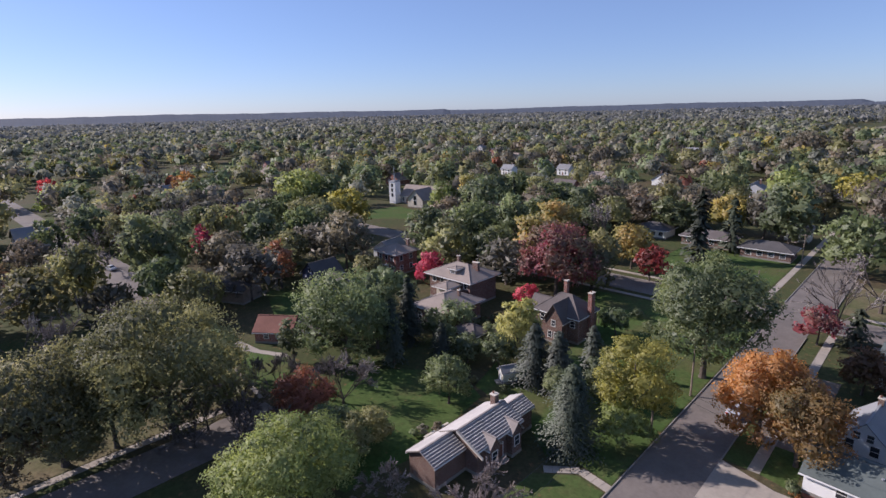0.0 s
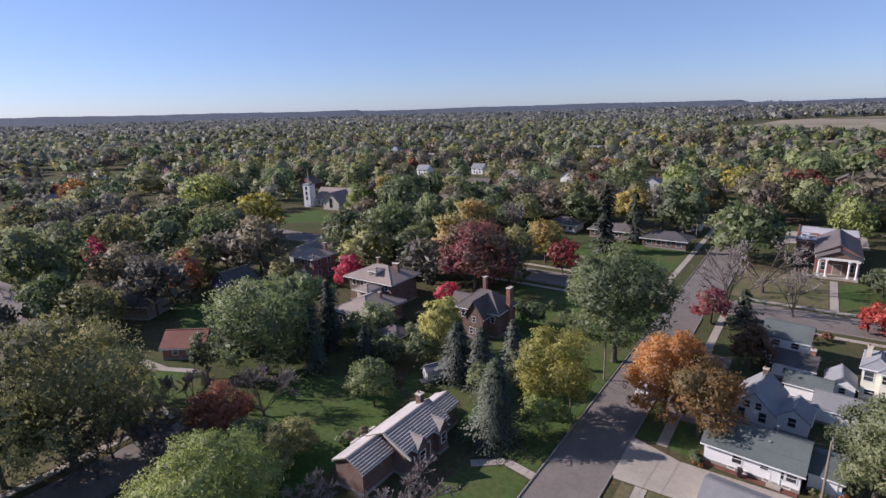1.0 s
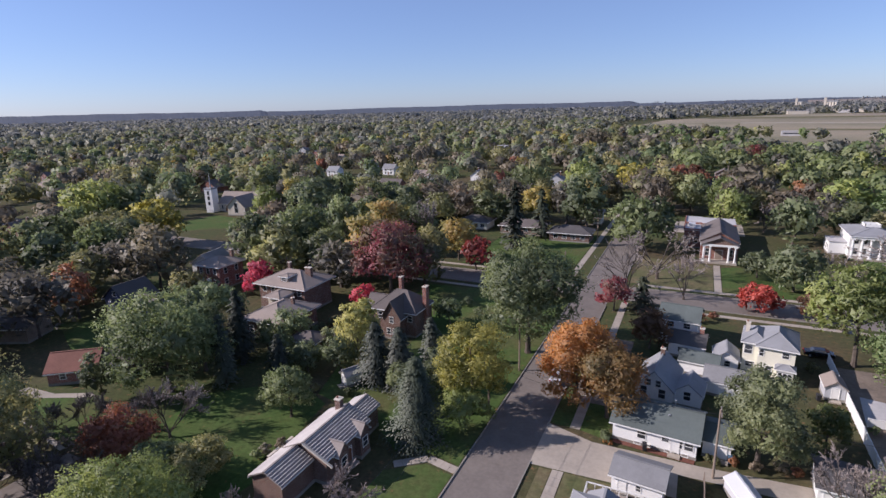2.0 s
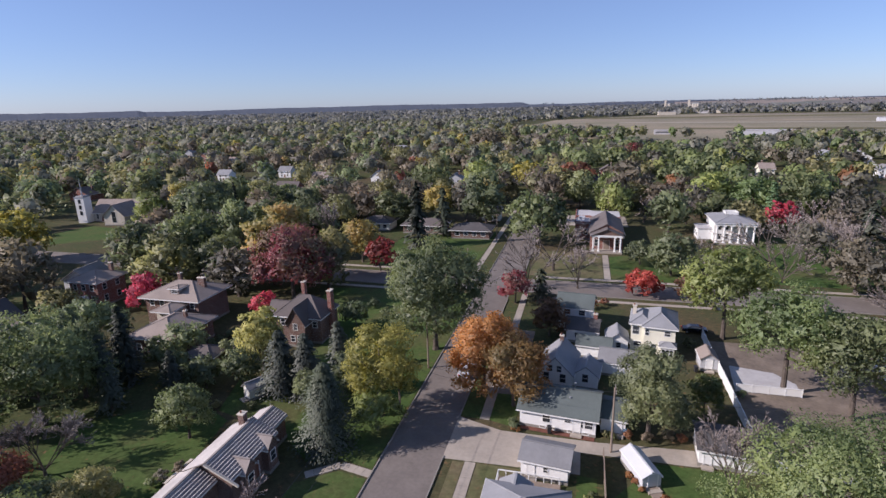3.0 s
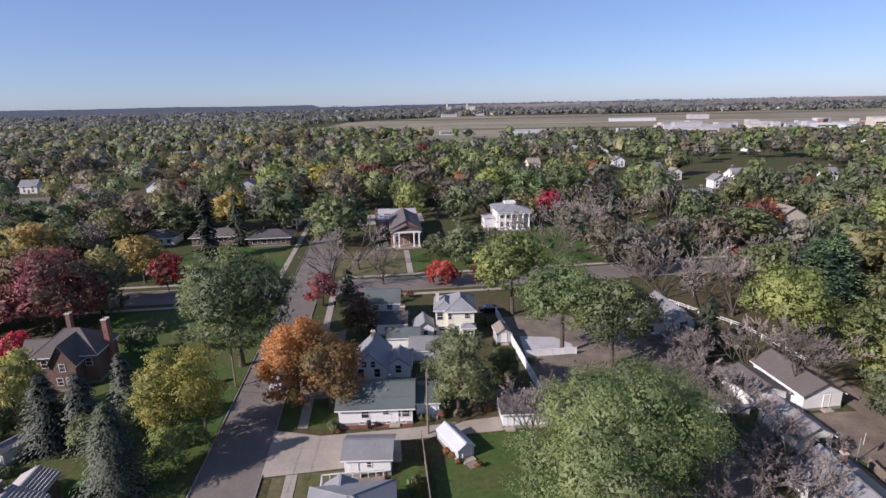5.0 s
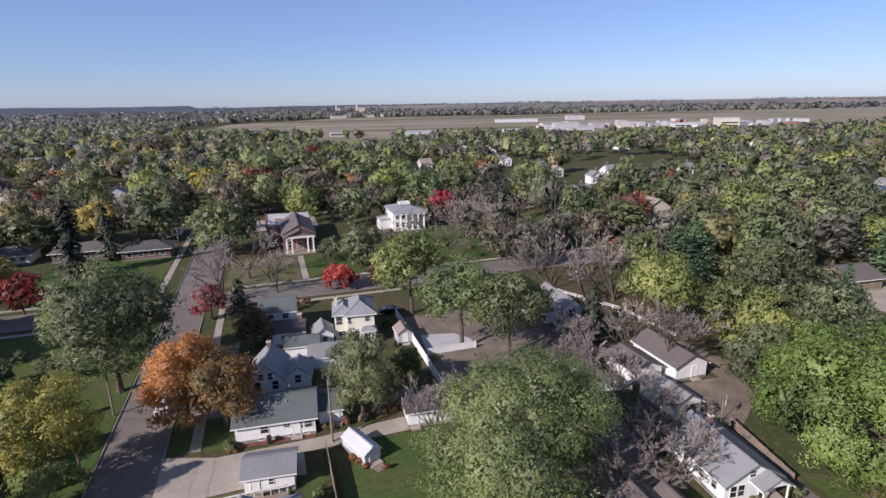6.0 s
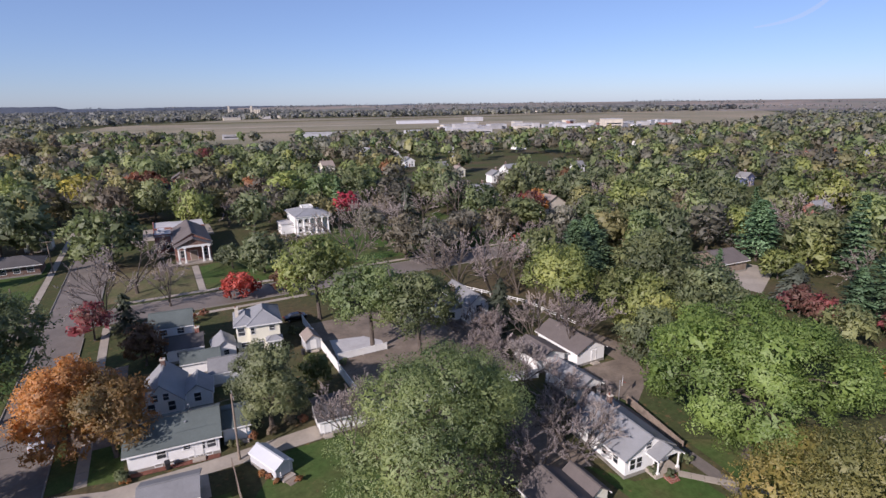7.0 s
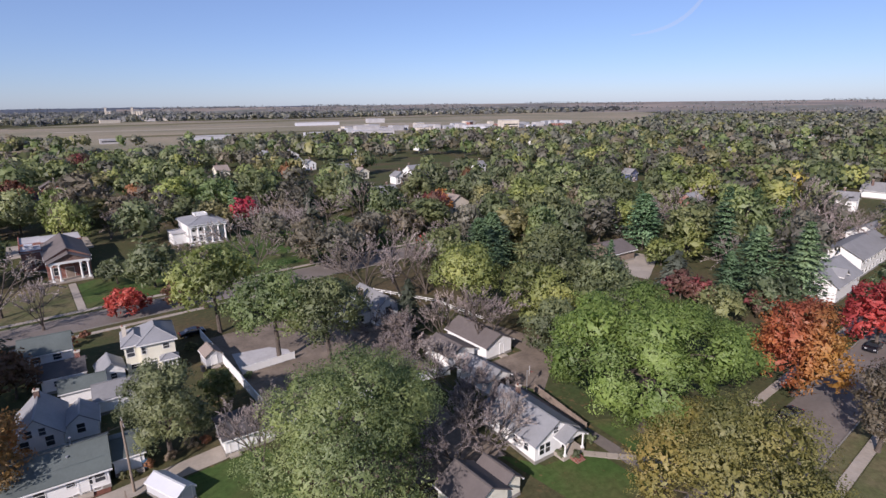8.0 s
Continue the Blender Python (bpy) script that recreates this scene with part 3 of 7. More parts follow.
slabs("garage_walk", -88.6, 36.2, -75.4, 34.2, 0.7, "narrow pale concrete walk beside a lawn", 1.2)
strip("patio", [(-101, 42.2), (-97, 42.6), (-92.6, 42.9), (-87, 45.5), (-85.6, 45.2), (-86.2, 44.3), (-92, 41.7), (-96.2, 39.9), (-98.5, 40.0)], -0.055, "concrete", "pale concrete patio round the garage")
strip("court", [(24.2, 82.5), (33.4, 82.5), (33.8, 86.5), (31.5, 89.8), (25.2, 91.2)], -0.05, "membrane", "pale covered court inside a white fence")
strip("terrace", [(-65.5, 75.5), (-61.5, 75.5), (-61.5, 85), (-65.5, 85)], -0.055, "concrete", "pale concrete terrace between houses")

# lawns
LAWNS = [
    ("lawn", [(-64, 30), (-47, 30), (-46, 39), (-49, 58), (-58, 62), (-70, 52), (-68, 44)], "shaded green back lawn"),
    ("lawn", [(-96.4, 38.6), (-88.5, 36.8), (-76, 35), (-77, 40), (-85.4, 44.8), (-92, 42.2)], "bright green lawn in front of the garage"),
    ("lawn", [(-33, 30), (-24.1, 30), (-24.1, 50.6), (-28, 51.3), (-32.5, 48)], "green front lawn by the street"),
    ("lawn", [(-33, 52), (-28.6, 53.4), (-24.1, 52.6), (-24.1, 118), (-33, 118), (-60, 116), (-60, 98), (-48, 92), (-46, 62)], "green lawn under big street trees"),
    ("lawn", [(-52, 60), (-44, 58), (-40, 66), (-48, 72), (-55, 70)], "green lawn beside the small shed"),
    ("lawn", [(-15.8, 66.6), (-12.9, 66.5), (-12.9, 90), (-15.8, 90)], "narrow green verge"),
    ("lawn", [(-11.6, 66.4), (-7.9, 65.4), (-7.9, 74), (-11.6, 76)], "green lawn beside the low house"),
    ("lawn", [(-60, 136.4), (-28.8, 136.4), (-28.8, 182), (-44, 178), (-60, 168)], "bright green corner lawn"),
    ("lawn", [(7.9, 135), (40, 135), (40, 150), (24, 158), (12, 158), (7.9, 156)], "bright green lawn by the front walk"),
    ("lawn", [(-180, 139), (-165, 150), (-172, 164), (-193, 168), (-196, 152)], "bright green church lawn"),
    ("lawn", [(-125, 62), (-98, 50), (-92, 58), (-108, 72)], "dark green shaded back lawn"),
    ("lawn", [(-150, 50), (-138, 46), (-132, 58), (-142, 62)], "green yard between trees"),
    ("lawn", [(40, 138), (100, 138), (100, 190), (44, 185)], "green parkland lawn under bare trees"),
    ("lawn", [(0.8, 47), (3.2, 47), (3.2, 57.0), (0.8, 57)], "strip of green lawn beside the garage"),
    ("lawn", [(5, 44), (20, 44), (20, 61.6), (10.5, 61.4), (5, 54)], "green back lawn with a small shed"),
    ("lawn", [(43, 25.6), (52, 25.6), (52, 34), (45, 35.5), (42, 41)], "green front lawn of the bungalow"),
    ("lawn", [(55.2, 25.6), (62, 25.6), (66, 33), (57, 38)], "green lawn under a spreading tree"),
    ("dry_lawn", [(-14.6, 40), (-13.1, 40), (-13.1, 56.4), (-14.6, 56.4)], "dry brown grass verge"),
    ("dry_lawn", [(-11.5, 40), (-6, 40), (-5.6, 56.6), (-11.5, 56.6)], "dry brown lawn corner"),
    ("dry_lawn", [(-13, 135), (5.9, 135), (5.9, 158), (-13, 160)], "dull green lawn under bare trees"),
    ("dry_lawn", [(66, 4), (140, 4), (140, 10.6), (66, 10.6)], "pale mown verge and lawn"),
    ("dry_lawn", [(66, 12.2), (140, 12.2), (140, 14), (66, 14)], "pale mown verge"),
    ("dry_lawn", [(-95, -10), (-77.4, -10), (-77.4, 30), (-92, 30)], "dull grass under street trees"),
]
for i, (nm, pts, lab) in enumerate(LAWNS):
    strip(nm, pts, -0.10 + 0.0015 * (i % 12), "lawn" if nm == "lawn" else "drylawn", lab)

for pts, lab in (
    ([(23.3, 65.8), (50, 64.4), (51, 72), (57, 74), (57, 100), (36, 101), (23.3, 101)], "bare brown earth of a back yard under trees"),
    ([(58, 47), (66, 52), (72, 62), (70, 72), (66, 72), (66, 59), (56.5, 59.5), (56.5, 52)], "bare brown yard beside the garages"),
    ([(24, 44), (43, 40), (44, 60), (24, 61.6)], "leaf-strewn bare earth under a large tree"),
    ([(-14.5, 74), (-8.2, 74), (-8, 99), (-14.5, 99)], "leaf-strewn earth under the maple"),
):
    strip("yard_soil", pts, -0.082, "soil", lab)

# open fields and far woods
for nm, pts, lab in (
    ("field", [(-150, 800), (40, 645), (250, 557), (400, 495), (480, 500), (800, 500), (1700, 960), (2300, 1500), (1600, 1720), (817, 1650), (261, 1830), (-79, 1450)], "wide pale airfield grass beyond the town"),
    ("field", [(1500, 780), (4300, 400), (4300, 1600), (2700, 1350)], "wide pale harvested farm fields"),
    ("field", [(2300, -600), (4300, -1600), (4400, 300), (2600, 500)], "wide pale harvested farm fields"),
):
    strip(nm, pts, -0.08, "field", lab)


def ridge(name, a0, a1, dist, tall, seed, material, label):
    """A long low wooded rise, uneven along its crest."""
    rng = random.Random(seed)
    n = int(abs(a1 - a0) * 6)
    g = Geo()
    ph = [rng.uniform(0, 6.28) for _ in range(4)]
    prev = None
    for k in range(n + 1):
        s = k / n
        a = radians(a0 + (a1 - a0) * s)
        end = min(1.0, min(s, 1 - s) * 26)
        hgt = tall * end * (0.92 + 0.06 * math.sin(s * 9 + ph[0]) + 0.03 * math.sin(s * 31 + ph[1]) + 0.015 * math.sin(s * 131 + ph[2])) + rng.uniform(-0.7, 0.9)
        d = [(dist - 900, -0.5), (dist - 420, hgt * 0.45), (dist, hgt), (dist + 100, -1.0)]
        ring = [(r * math.sin(a), r * math.cos(a), z) for r, z in d]
        if prev:
            for j in range(3):
                g.poly(prev[j], ring[j], ring[j + 1], prev[j + 1])
        prev = ring
    ob = new(name, g.mesh(name))
    ob.data.materials.append(M[material])
    return tagged(ob, label, "hills", "", "structure")


# hills and tree line get their haze from the blue colour alone
ridge("backdrop_hills", -112, -41, 4450, 66, 9, "wood_hazed", "long low wooded hills on the horizon, painted haze blue")
ridge("backdrop_hills", -66, -4.2, 4500, 56, 3, "wood_hazed", "long low wooded hills on the horizon, painted haze blue")
ridge("backdrop_woods", -9, 27, 4300, 39, 5, "wood_hazed", "flat dark tree line on the horizon, in painted haze blue")


def rise(x, y):
    """Height of the far farmland, which climbs gently to the horizon."""
    k = min(1.0, max(0.0, (math.hypot(x, y) - 2300) / 2400))
    return 33.0 * k * k * (3 - 2 * k) - 0.4 * (k == 0)


g = Geo()
AZ, RINGS = [radians(8 + 1.0 * k) for k in range(107)], [2250 + 100 * k for k in range(27)]
for a, b in zip(AZ, AZ[1:]):
    for p, q in zip(RINGS, RINGS[1:]):
        g.poly(*[(d * math.sin(t), d * math.cos(t), rise(d * math.sin(t), d * math.cos(t))) for t, d in ((a, p), (b, p), (b, q), (a, q))])
ob = new("backdrop_fields", g.mesh("backdrop_fields"))
ob.data.materials.append(M["farmland"])
tagged(ob, "wide flat patchwork of harvested fields reaching the horizon", "fields", "", "structure")
for pts, mat, nm, lab in (
    ([(60, 1180), (900, 960), (905, 985), (65, 1206)], "concrete", "runway", "pale concrete runway across the airfield"),
    ([(-40, 1340), (1200, 1240), (1200, 1256), (-40, 1356)], "asphalt", "runway", "grey asphalt taxiway across the airfield"),
    ([(120, 900), (700, 760), (720, 800), (140, 945)], "drylawn", "field_strip", "dull green strip of airfield grass"),
    ([(0, 1460), (1400, 1390), (1400, 1470), (20, 1560)], "drylawn", "field_strip", "dull green strip of airfield grass"),
    ([(330, 1640), (1500, 1540), (1500, 1590), (330, 1700)], "soil", "field_strip", "ploughed brown strip beyond the airfield"),
):
    strip(nm, pts, -0.05, mat, lab)

# cloud streak: its white is a weak emission in place of sunlight
cm, cn, cl, cb = surface("glowing_cloud")
thin, glow, veil = cn.new("ShaderNodeBsdfTransparent"), cn.new("ShaderNodeEmission"), cn.new("ShaderNodeMixShader")
glow.inputs[0].default_value, glow.inputs[1].default_value, veil.inputs[0].default_value = (0.55, 0.62, 0.72, 1), 0.85, 0.30
cl.new(thin.outputs[0], veil.inputs[1])
cl.new(glow.outputs[0], veil.inputs[2])
cl.new(veil.outputs[0], cn["Material Output"].inputs[0])
g = Geo()
prev = None
for k in range(25):
    q = k / 24
    az, el, wide = radians(57.0 + 8.2 * q - 2.0 * q * q), radians(6.0 + 0.7 * q + 2.6 * q ** 2.6), radians(0.06 + 0.22 * q * (1.15 - q))
    pair = [(4600 * math.sin(az + d) * math.cos(el - d), 4600 * math.cos(az + d) * math.cos(el - d), 43 + 4600 * math.sin(el - d)) for d in (-wide, wide)]
    if prev:
        g.poly(prev[0], prev[1], pair[1], pair[0])
    prev = pair
ob = new("backdrop_cloud", g.mesh("backdrop_cloud"))
ob.data.materials.append(cm)
ob.visible_shadow = False
tagged(ob, "thin white streak of high cloud in the sky", "cloud", "", "structure")

# ---- houses, block by block ----
SHRUBS = []     # garden shrubs: x, y, radius, foliage
# low white house with a green-grey roof, by the driveway
h = thing("ranch_house", -7.2, 66.2, -5, "low white house with green-grey shingle gable roof beside the alley", "house")
walls(h, 0, 10.3, 0, 7.6, 2.7, "white_siding")
gable_roof(h, 0, 10.3, 0, 7.6, 2.7, 1.75, "roof_green", "white_siding")
for u, w, z, hh in ((3.7, 1.0, 1.1, 1.2), (6.6, 0.8, 1.55, 0.6), (8.2, 0.9, 1.1, 1.2), (9.4, 1.0, 1.1, 1.1)):
    window(h, "S", 0, u, z, w, hh)
for u in (3.2, 4.6, 7.0, 9.0):
    window(h, "S", 0, u, 0.12, 0.7, 0.3, cross=False)
door(h, "S", 0, 9.0 - 1.2, 0.9, 2.0)
vent(h, 7.0, 4.6, 4.2, 0.9)
vent(h, 6.6, 2.4, 3.7, 0.3)
annex = thing("side_garage", 3.75, 66.8, -5, "small white garage with green-grey gable roof joined to the low house", "garage")
walls(annex, 0, 3.2, 0, 5.6, 2.3, "white_siding")
gable_roof(annex, 0, 3.2, 0, 5.6, 2.3, 0.9, "roof_green", "white_siding", "x", 0.3)
door(annex, "S", 0, 2.3, 0.8, 1.9)
ground_sheet("flower_bed", [(-7.0, 65.3), (2.9, 64.3), (3.0, 65.25), (-7.1, 66.15)], -0.04, "mulch", "narrow red mulch bed along the wall")

# grey-roofed garage across the drive
h = thing("detached_garage", -5.8, 55.5, -6, "white detached garage with pale grey shingle gable roof", "garage")
walls(h, 0, 5.6, 0, 4.4, 2.4, "white_siding")
gable_roof(h, 0, 5.6, 0, 4.4, 2.4, 0.95, "roof_grey", "white_siding", "x", 0.35)
window(h, "S", 0, 3.0, 1.1, 0.5, 0.7)
door(h, "S", 0, 1.2, 0.85, 1.95)
garage_door(h, "N", 4.4, 2.8, 4.2)
# house below it with a deck
h = thing("deck_house", -8.6, 41.5, 0, "house with pale grey hip roof and a white railed deck", "house")
walls(h, 0, 8.4, 0, 8.0, 3.0, "white_siding")
hip_roof(h, 0, 8.4, 0, 8.0, 3.0, 2.2, "roof_lightgrey")
walls(h, 1.2, 4.4, 8.0, 9.6, 2.4, "white_siding")
gable_roof(h, 1.2, 4.4, 7.0, 9.6, 2.4, 0.9, "roof_lightgrey", "white_siding", "y", 0.3)
part("deck_floor", Geo().box(0.2, 7.6, 8.0, 12.9, 0.15, 0.3), "wood", h)
for k in range(9):
    part("rail_post", Geo().box(0.2 + k * 0.9, 0.3 + k * 0.9, 12.8, 12.9, 0.3, 1.25), "white", h)
part("rail", Geo().box(0.2, 7.6, 12.8, 12.9, 1.15, 1.28).box(0.2, 0.3, 8.6, 12.9, 1.15, 1.28), "white", h)
for k in range(30):
    part("baluster", Geo().box(0.22, 0.27, 8.7 + k * 0.14, 8.75 + k * 0.14, 0.3, 1.16), "white", h)

# white metal shed
h = thing("garden_shed", 6.1, 61.0, -67, "small white metal garden shed with a ramp on the lawn", "shed")
walls(h, 0, 5.4, 0, 2.3, 1.6, "metal_white")
gable_roof(h, 0, 5.4, 0, 2.3, 1.6, 0.65, "metal_white", "metal_white", "x", 0.12, 0.06)
door(h, "E", 5.4, 1.25, 1.1, 1.75, "metal_white")
part("ramp", Geo().solid([(5.45, 0.6, -0.1), (7.3, 0.6, -0.12), (7.3, 1.9, -0.12), (5.45, 1.9, -0.1)], [(5.45, 0.6, 0.18), (7.3, 0.6, -0.05), (7.3, 1.9, -0.05), (5.45, 1.9, 0.18)]), "wood", h)
# dark-roofed garage on the alley
h = thing("detached_garage", 15.3, 62.3, -5, "white garage with flat-pitched dark grey shingle roof", "garage")
walls(h, 0, 6.2, 0, 6.0, 2.3, "white_siding")
gable_roof(h, 0, 6.2, 0, 6.0, 2.3, 0.8, "roof_dark", "white_siding", "x", 0.35)
garage_door(h, "W", 0, 3.0, 2.6)
door(h, "S", 0, 1.0, 0.8, 1.9)

# white gabled house half behind the orange maple
h = thing("gabled_house", -5.6, 77.6, -6, "white two-storey house with steep pale gables behind the orange maple", "house")
walls(h, 0, 5.2, 0, 8.0, 2.8, "white_siding")
gable_roof(h, 0, 5.2, 0, 8.0, 2.8, 2.5, "roof_lightgrey", "white_siding", "y", 0.4)
walls(h, 5.2, 9.0, 1.2, 5.4, 2.4, "white_siding")
gable_roof(h, 5.3, 9.0, 1.2, 5.6, 2.4, 1.4, "roof_lightgrey", "white_siding", "y", 0.3)
for u in (1.8, 3.2):
    window(h, "S", 0, u, 2.9, 0.7, 1.0)
for u in (1.2, 3.8):
    window(h, "S", 0, u, 1.2, 0.9, 1.4)
window(h, "S", 1.2, 7.1, 1.2, 0.9, 1.3)
chimney(h, 2.6, 6.6, 4.6, 6.2, 0.6, 0.6)
# grey-roofed sheds behind it
h = thing("long_garage", 3.8, 83.5, -6, "long low garage with green-grey roof and white walls", "garage")
walls(h, 0, 6.8, 0, 5.0, 2.4, "white_siding")
gable_roof(h, 0, 6.8, 0, 5.0, 2.4, 1.3, "roof_grey", "white_siding", "x", 0.3)
walls(h, -4.3, 1.4, 5.4, 9.0, 2.4, "white_siding")
gable_roof(h, -4.3, 1.4, 5.4, 9.0, 2.4, 1.0, "roof_green", "white_siding", "x", 0.3)
garage_door(h, "S", 0, 4.4, 2.6)
h = thing("small_garage", 5.4, 92.4, 0, "small white garage with a pale gable roof", "garage")
walls(h, 0, 3.5, 0, 4.6, 2.3, "white_siding")
gable_roof(h, 0, 3.5, 0, 4.6, 2.3, 1.3, "roof_lightgrey", "white_siding", "y", 0.3)
window(h, "S", 0, 1.9, 1.0, 0.8, 0.9)
# green-roofed house at the corner
h = thing("dormer_house", -4.0, 101.0, -6, "white two-storey house with green-grey roof and low rear wing", "house")
walls(h, 0, 6.6, 0, 6.4, 4.9, "white_siding")
gable_roof(h, 0, 6.6, 0, 6.4, 4.9, 1.7, "roof_green", "white_siding", "x", 0.4)
for u in (2.0, 4.8):
    window(h, "S", 0, u, 3.4, 1.1, 1.0)
walls(h, 2.6, 8.3, -5.2, 0, 2.6, "white_siding")
gable_roof(h, 2.6, 8.3, -5.2, 0, 2.6, 1.3, "roof_dark", "white_siding", "x", 0.35)
window(h, "S", -5.2, 5.0, 1.0, 1.6, 0.9)
chimney(h, 7.6, -2.4, 2.6, 4.9, 0.7, 0.7, "brick")

# cream house with hipped roof
h = thing("cream_house", 9.3, 92.8, -7, "cream two-storey house with pale grey hip roof", "house")
walls(h, 2.2, 7.3, 0, 8.0, 5.4, "cream_siding")
hip_roof(h, 2.2, 7.3, 0, 8.0, 5.4, 1.9, "roof_lightgrey", 0.45)
walls(h, 0, 3.4, 0.9, 7.4, 5.3, "cream_siding")
hip_roof(h, 0, 3.4, 0.9, 7.4, 5.3, 1.3, "roof_lightgrey", 0.4)
walls(h, 5.0, 7.3, -1.5, 0, 2.6, "cream_siding")
hip_roof(h, 5.0, 7.3, -1.5, 0, 2.6, 0.7, "roof_lightgrey", 0.3)
for u, z, w, hh in ((2.7, 3.8, 0.6, 1.1), (6.0, 4.0, 0.9, 0.9), (3.9, 1.1, 0.8, 1.1)):
    window(h, "S", 0, u, z, w, hh)
window(h, "S", 0.9, 0.8, 3.4, 1.1, 1.4)
window(h, "S", 0.9, 1.2, 1.2, 1.2, 0.8)
for u in (5.5, 6.15, 6.8):
    window(h, "S", -1.5, u, 1.0, 0.45, 1.1)
for u in (2.4, 5.4):
    window(h, "W", 0, u, 3.6, 0.9, 1.3)
chimney(h, 0.3, 4.6, 5.0, 7.4, 0.6, 0.6, "limestone")
h = thing("garden_shed", 20.2, 88.4, 0, "small pale shed with a brown gable roof beside the white fence", "shed")
walls(h, 0, 2.6, 0, 3.6, 2.1, "grey_siding")
gable_roof(h, 0, 2.6, 0, 3.6, 2.1, 0.9, "roof_tan", "grey_siding", "y", 0.2)
door(h, "S", 0, 1.3, 0.9, 1.8, "white")
fence_run(22.9, 68.0, 22.9, 102.0, 1.8, "white", "tall white board fence along the alley side")
fence_run(24.2, 82.3, 33.2, 82.3, 1.3, "white", "white vinyl panel fence round the court")
fence_run(24.0, 62.6, 42.0, 62.4, 1.6, "white", "white board fence between the yards")
fence_run(42.0, 62.4, 50.4, 60.4, 1.6, "white", "white board fence between the yards")
rail_fence(61.8, 102.6, 68.6, 87.6, "low white rail fence along the drive")
rail_fence(68.6, 87.6, 69.7, 73.1, "low white rail fence along the drive")
fence_run(4.0, 40.0, 4.0, 61.0, 1.5, "wood", "dark wooden board fence casting shade")

# grey house under the bare trees
h = thing("grey_roof_house", 51.6, 84.0, 0, "white house with grey roofs and a front gable under bare trees", "house")
walls(h, 0, 4.6, 0, 10.5, 4.2, "white_siding")
gable_roof(h, 0, 4.6, 0, 10.5, 4.2, 1.8, "roof_grey", "white_siding", "y", 0.4)
walls(h, -4.4, 0, 3.0, 10.0, 2.8, "white_siding")
gable_roof(h, -4.4, 0, 3.0, 10.0, 2.8, 1.4, "roof_grey", "white_siding", "x", 0.35)
window(h, "S", 0, 2.3, 2.6, 1.2, 1.3)
window(h, "S", 3.0, -2.2, 0.9, 1.2, 1.2)
chimney(h, -0.4, 6.0, 3.5, 6.6, 0.9, 0.8)

# white bungalow and its garages
h = thing("bungalow", 44.2, 36.4, -5, "white bungalow with grey gable roof, front porch and dark driveway", "house")
walls(h, 0, 6.8, 0.0, 10.2, 2.9, "white_siding")
gable_roof(h, 0, 6.8, 0.0, 10.2, 2.9, 1.9, "roof_lightgrey", "white_siding", "y", 0.5)
for u, w in ((1.6, 0.8), (3.6, 0.8), (6.4, 0.7), (8.4, 1.8)):
    window(h, "W", 0, u, 1.1, w, 1.2)
for u in (1.1, 2.1):
    window(h, "S", 0, u, 0.9, 0.8, 1.4)
window(h, "S", 0, 3.4, 3.1, 0.8, 0.8)
part("porch_floor", Geo().box(3.2, 6.9, -1.7, 0, 0.0, 0.5), "concrete", h)
gable_roof(h, 3.4, 6.9, -1.6, 0.4, 2.7, 0.95, "roof_lightgrey", "white_siding", "y", 0.3)
columns(h, (3.6, 6.7), -1.5, 0.5, 2.7, 0.12)
for k in range(4):
    part("step", Geo().box(4.4, 5.8, -2.0 - 0.3 * k, -1.7 - 0.3 * k, -0.1, 0.42 - 0.12 * k), "brick", h)
door(h, "S", 0, 5.0, 0.95, 2.0, "dark", 0.5)
chimney(h, 4.2, 8.0, 3.6, 5.6, 0.5, 0.5)
vent(h, 2.2, 6.0, 3.9, 0.4)
for x, y, r in ((47.8, 35.2, 0.8), (49.0, 33.9, 0.7), (53.0, 34.8, 0.8), (53.4, 36.0, 0.7)):
    SHRUBS.append((x, y, r, "darkgreen"))
h = thing("small_house", 31.0, 33.4, 0, "small house with dark brown roof seen past the big tree", "house")
walls(h, 0, 5.4, 0, 5.4, 2.5, "cream_siding")
gable_roof(h, 0, 5.4, 0, 5.4, 2.5, 1.5, "roof_brown", "cream_siding", "y", 0.4)
walls(h, 5.4, 8.0, 0.6, 5.0, 2.3, "cream_siding")
gable_roof(h, 5.4, 8.0, 0.6, 5.0, 2.3, 0.9, "roof_brown", "cream_siding", "y", 0.3)
h = thing("detached_garage", 50.6, 51.4, 0, "white garage with grey gable roof behind the bungalow", "garage")
walls(h, 0, 4.4, 0, 7.4, 2.4, "white_siding")
gable_roof(h, 0, 4.4, 0, 7.4, 2.4, 1.2, "roof_grey", "white_siding", "y", 0.35)
garage_door(h, "S", 0, 2.4, 2.4, 2.0, "dark")
h = thing("long_garage", 58.2, 60.0, 0, "long white outbuilding with brown-grey roof", "garage")
walls(h, 0, 6.0, 0, 10.6, 2.6, "white_siding")
gable_roof(h, 0, 6.0, 0, 10.6, 2.6, 1.5, "roof_brown", "white_siding", "y", 0.4)
door(h, "S", 0, 3.6, 0.9, 2.0, "white")
h = thing("long_garage", 51.2, 61.6, 0, "low white garage with dark brown roof", "garage")
walls(h, 0, 5.6, 0, 6.6, 2.4, "white_siding")
gable_roof(h, 0, 5.6, 0, 6.6, 2.4, 1.1, "roof_brown", "white_siding", "y", 0.35)
hoop = thing("basketball_hoop", 56.6, 49.2, 40, "basketball hoop with white backboard on a pole by the driveway", "basketball hoop")
part("pole", Geo().tube((0, 0, -0.1), (0, 0, 3.2), 0.05, 0.05, 8), "metal_grey", hoop)
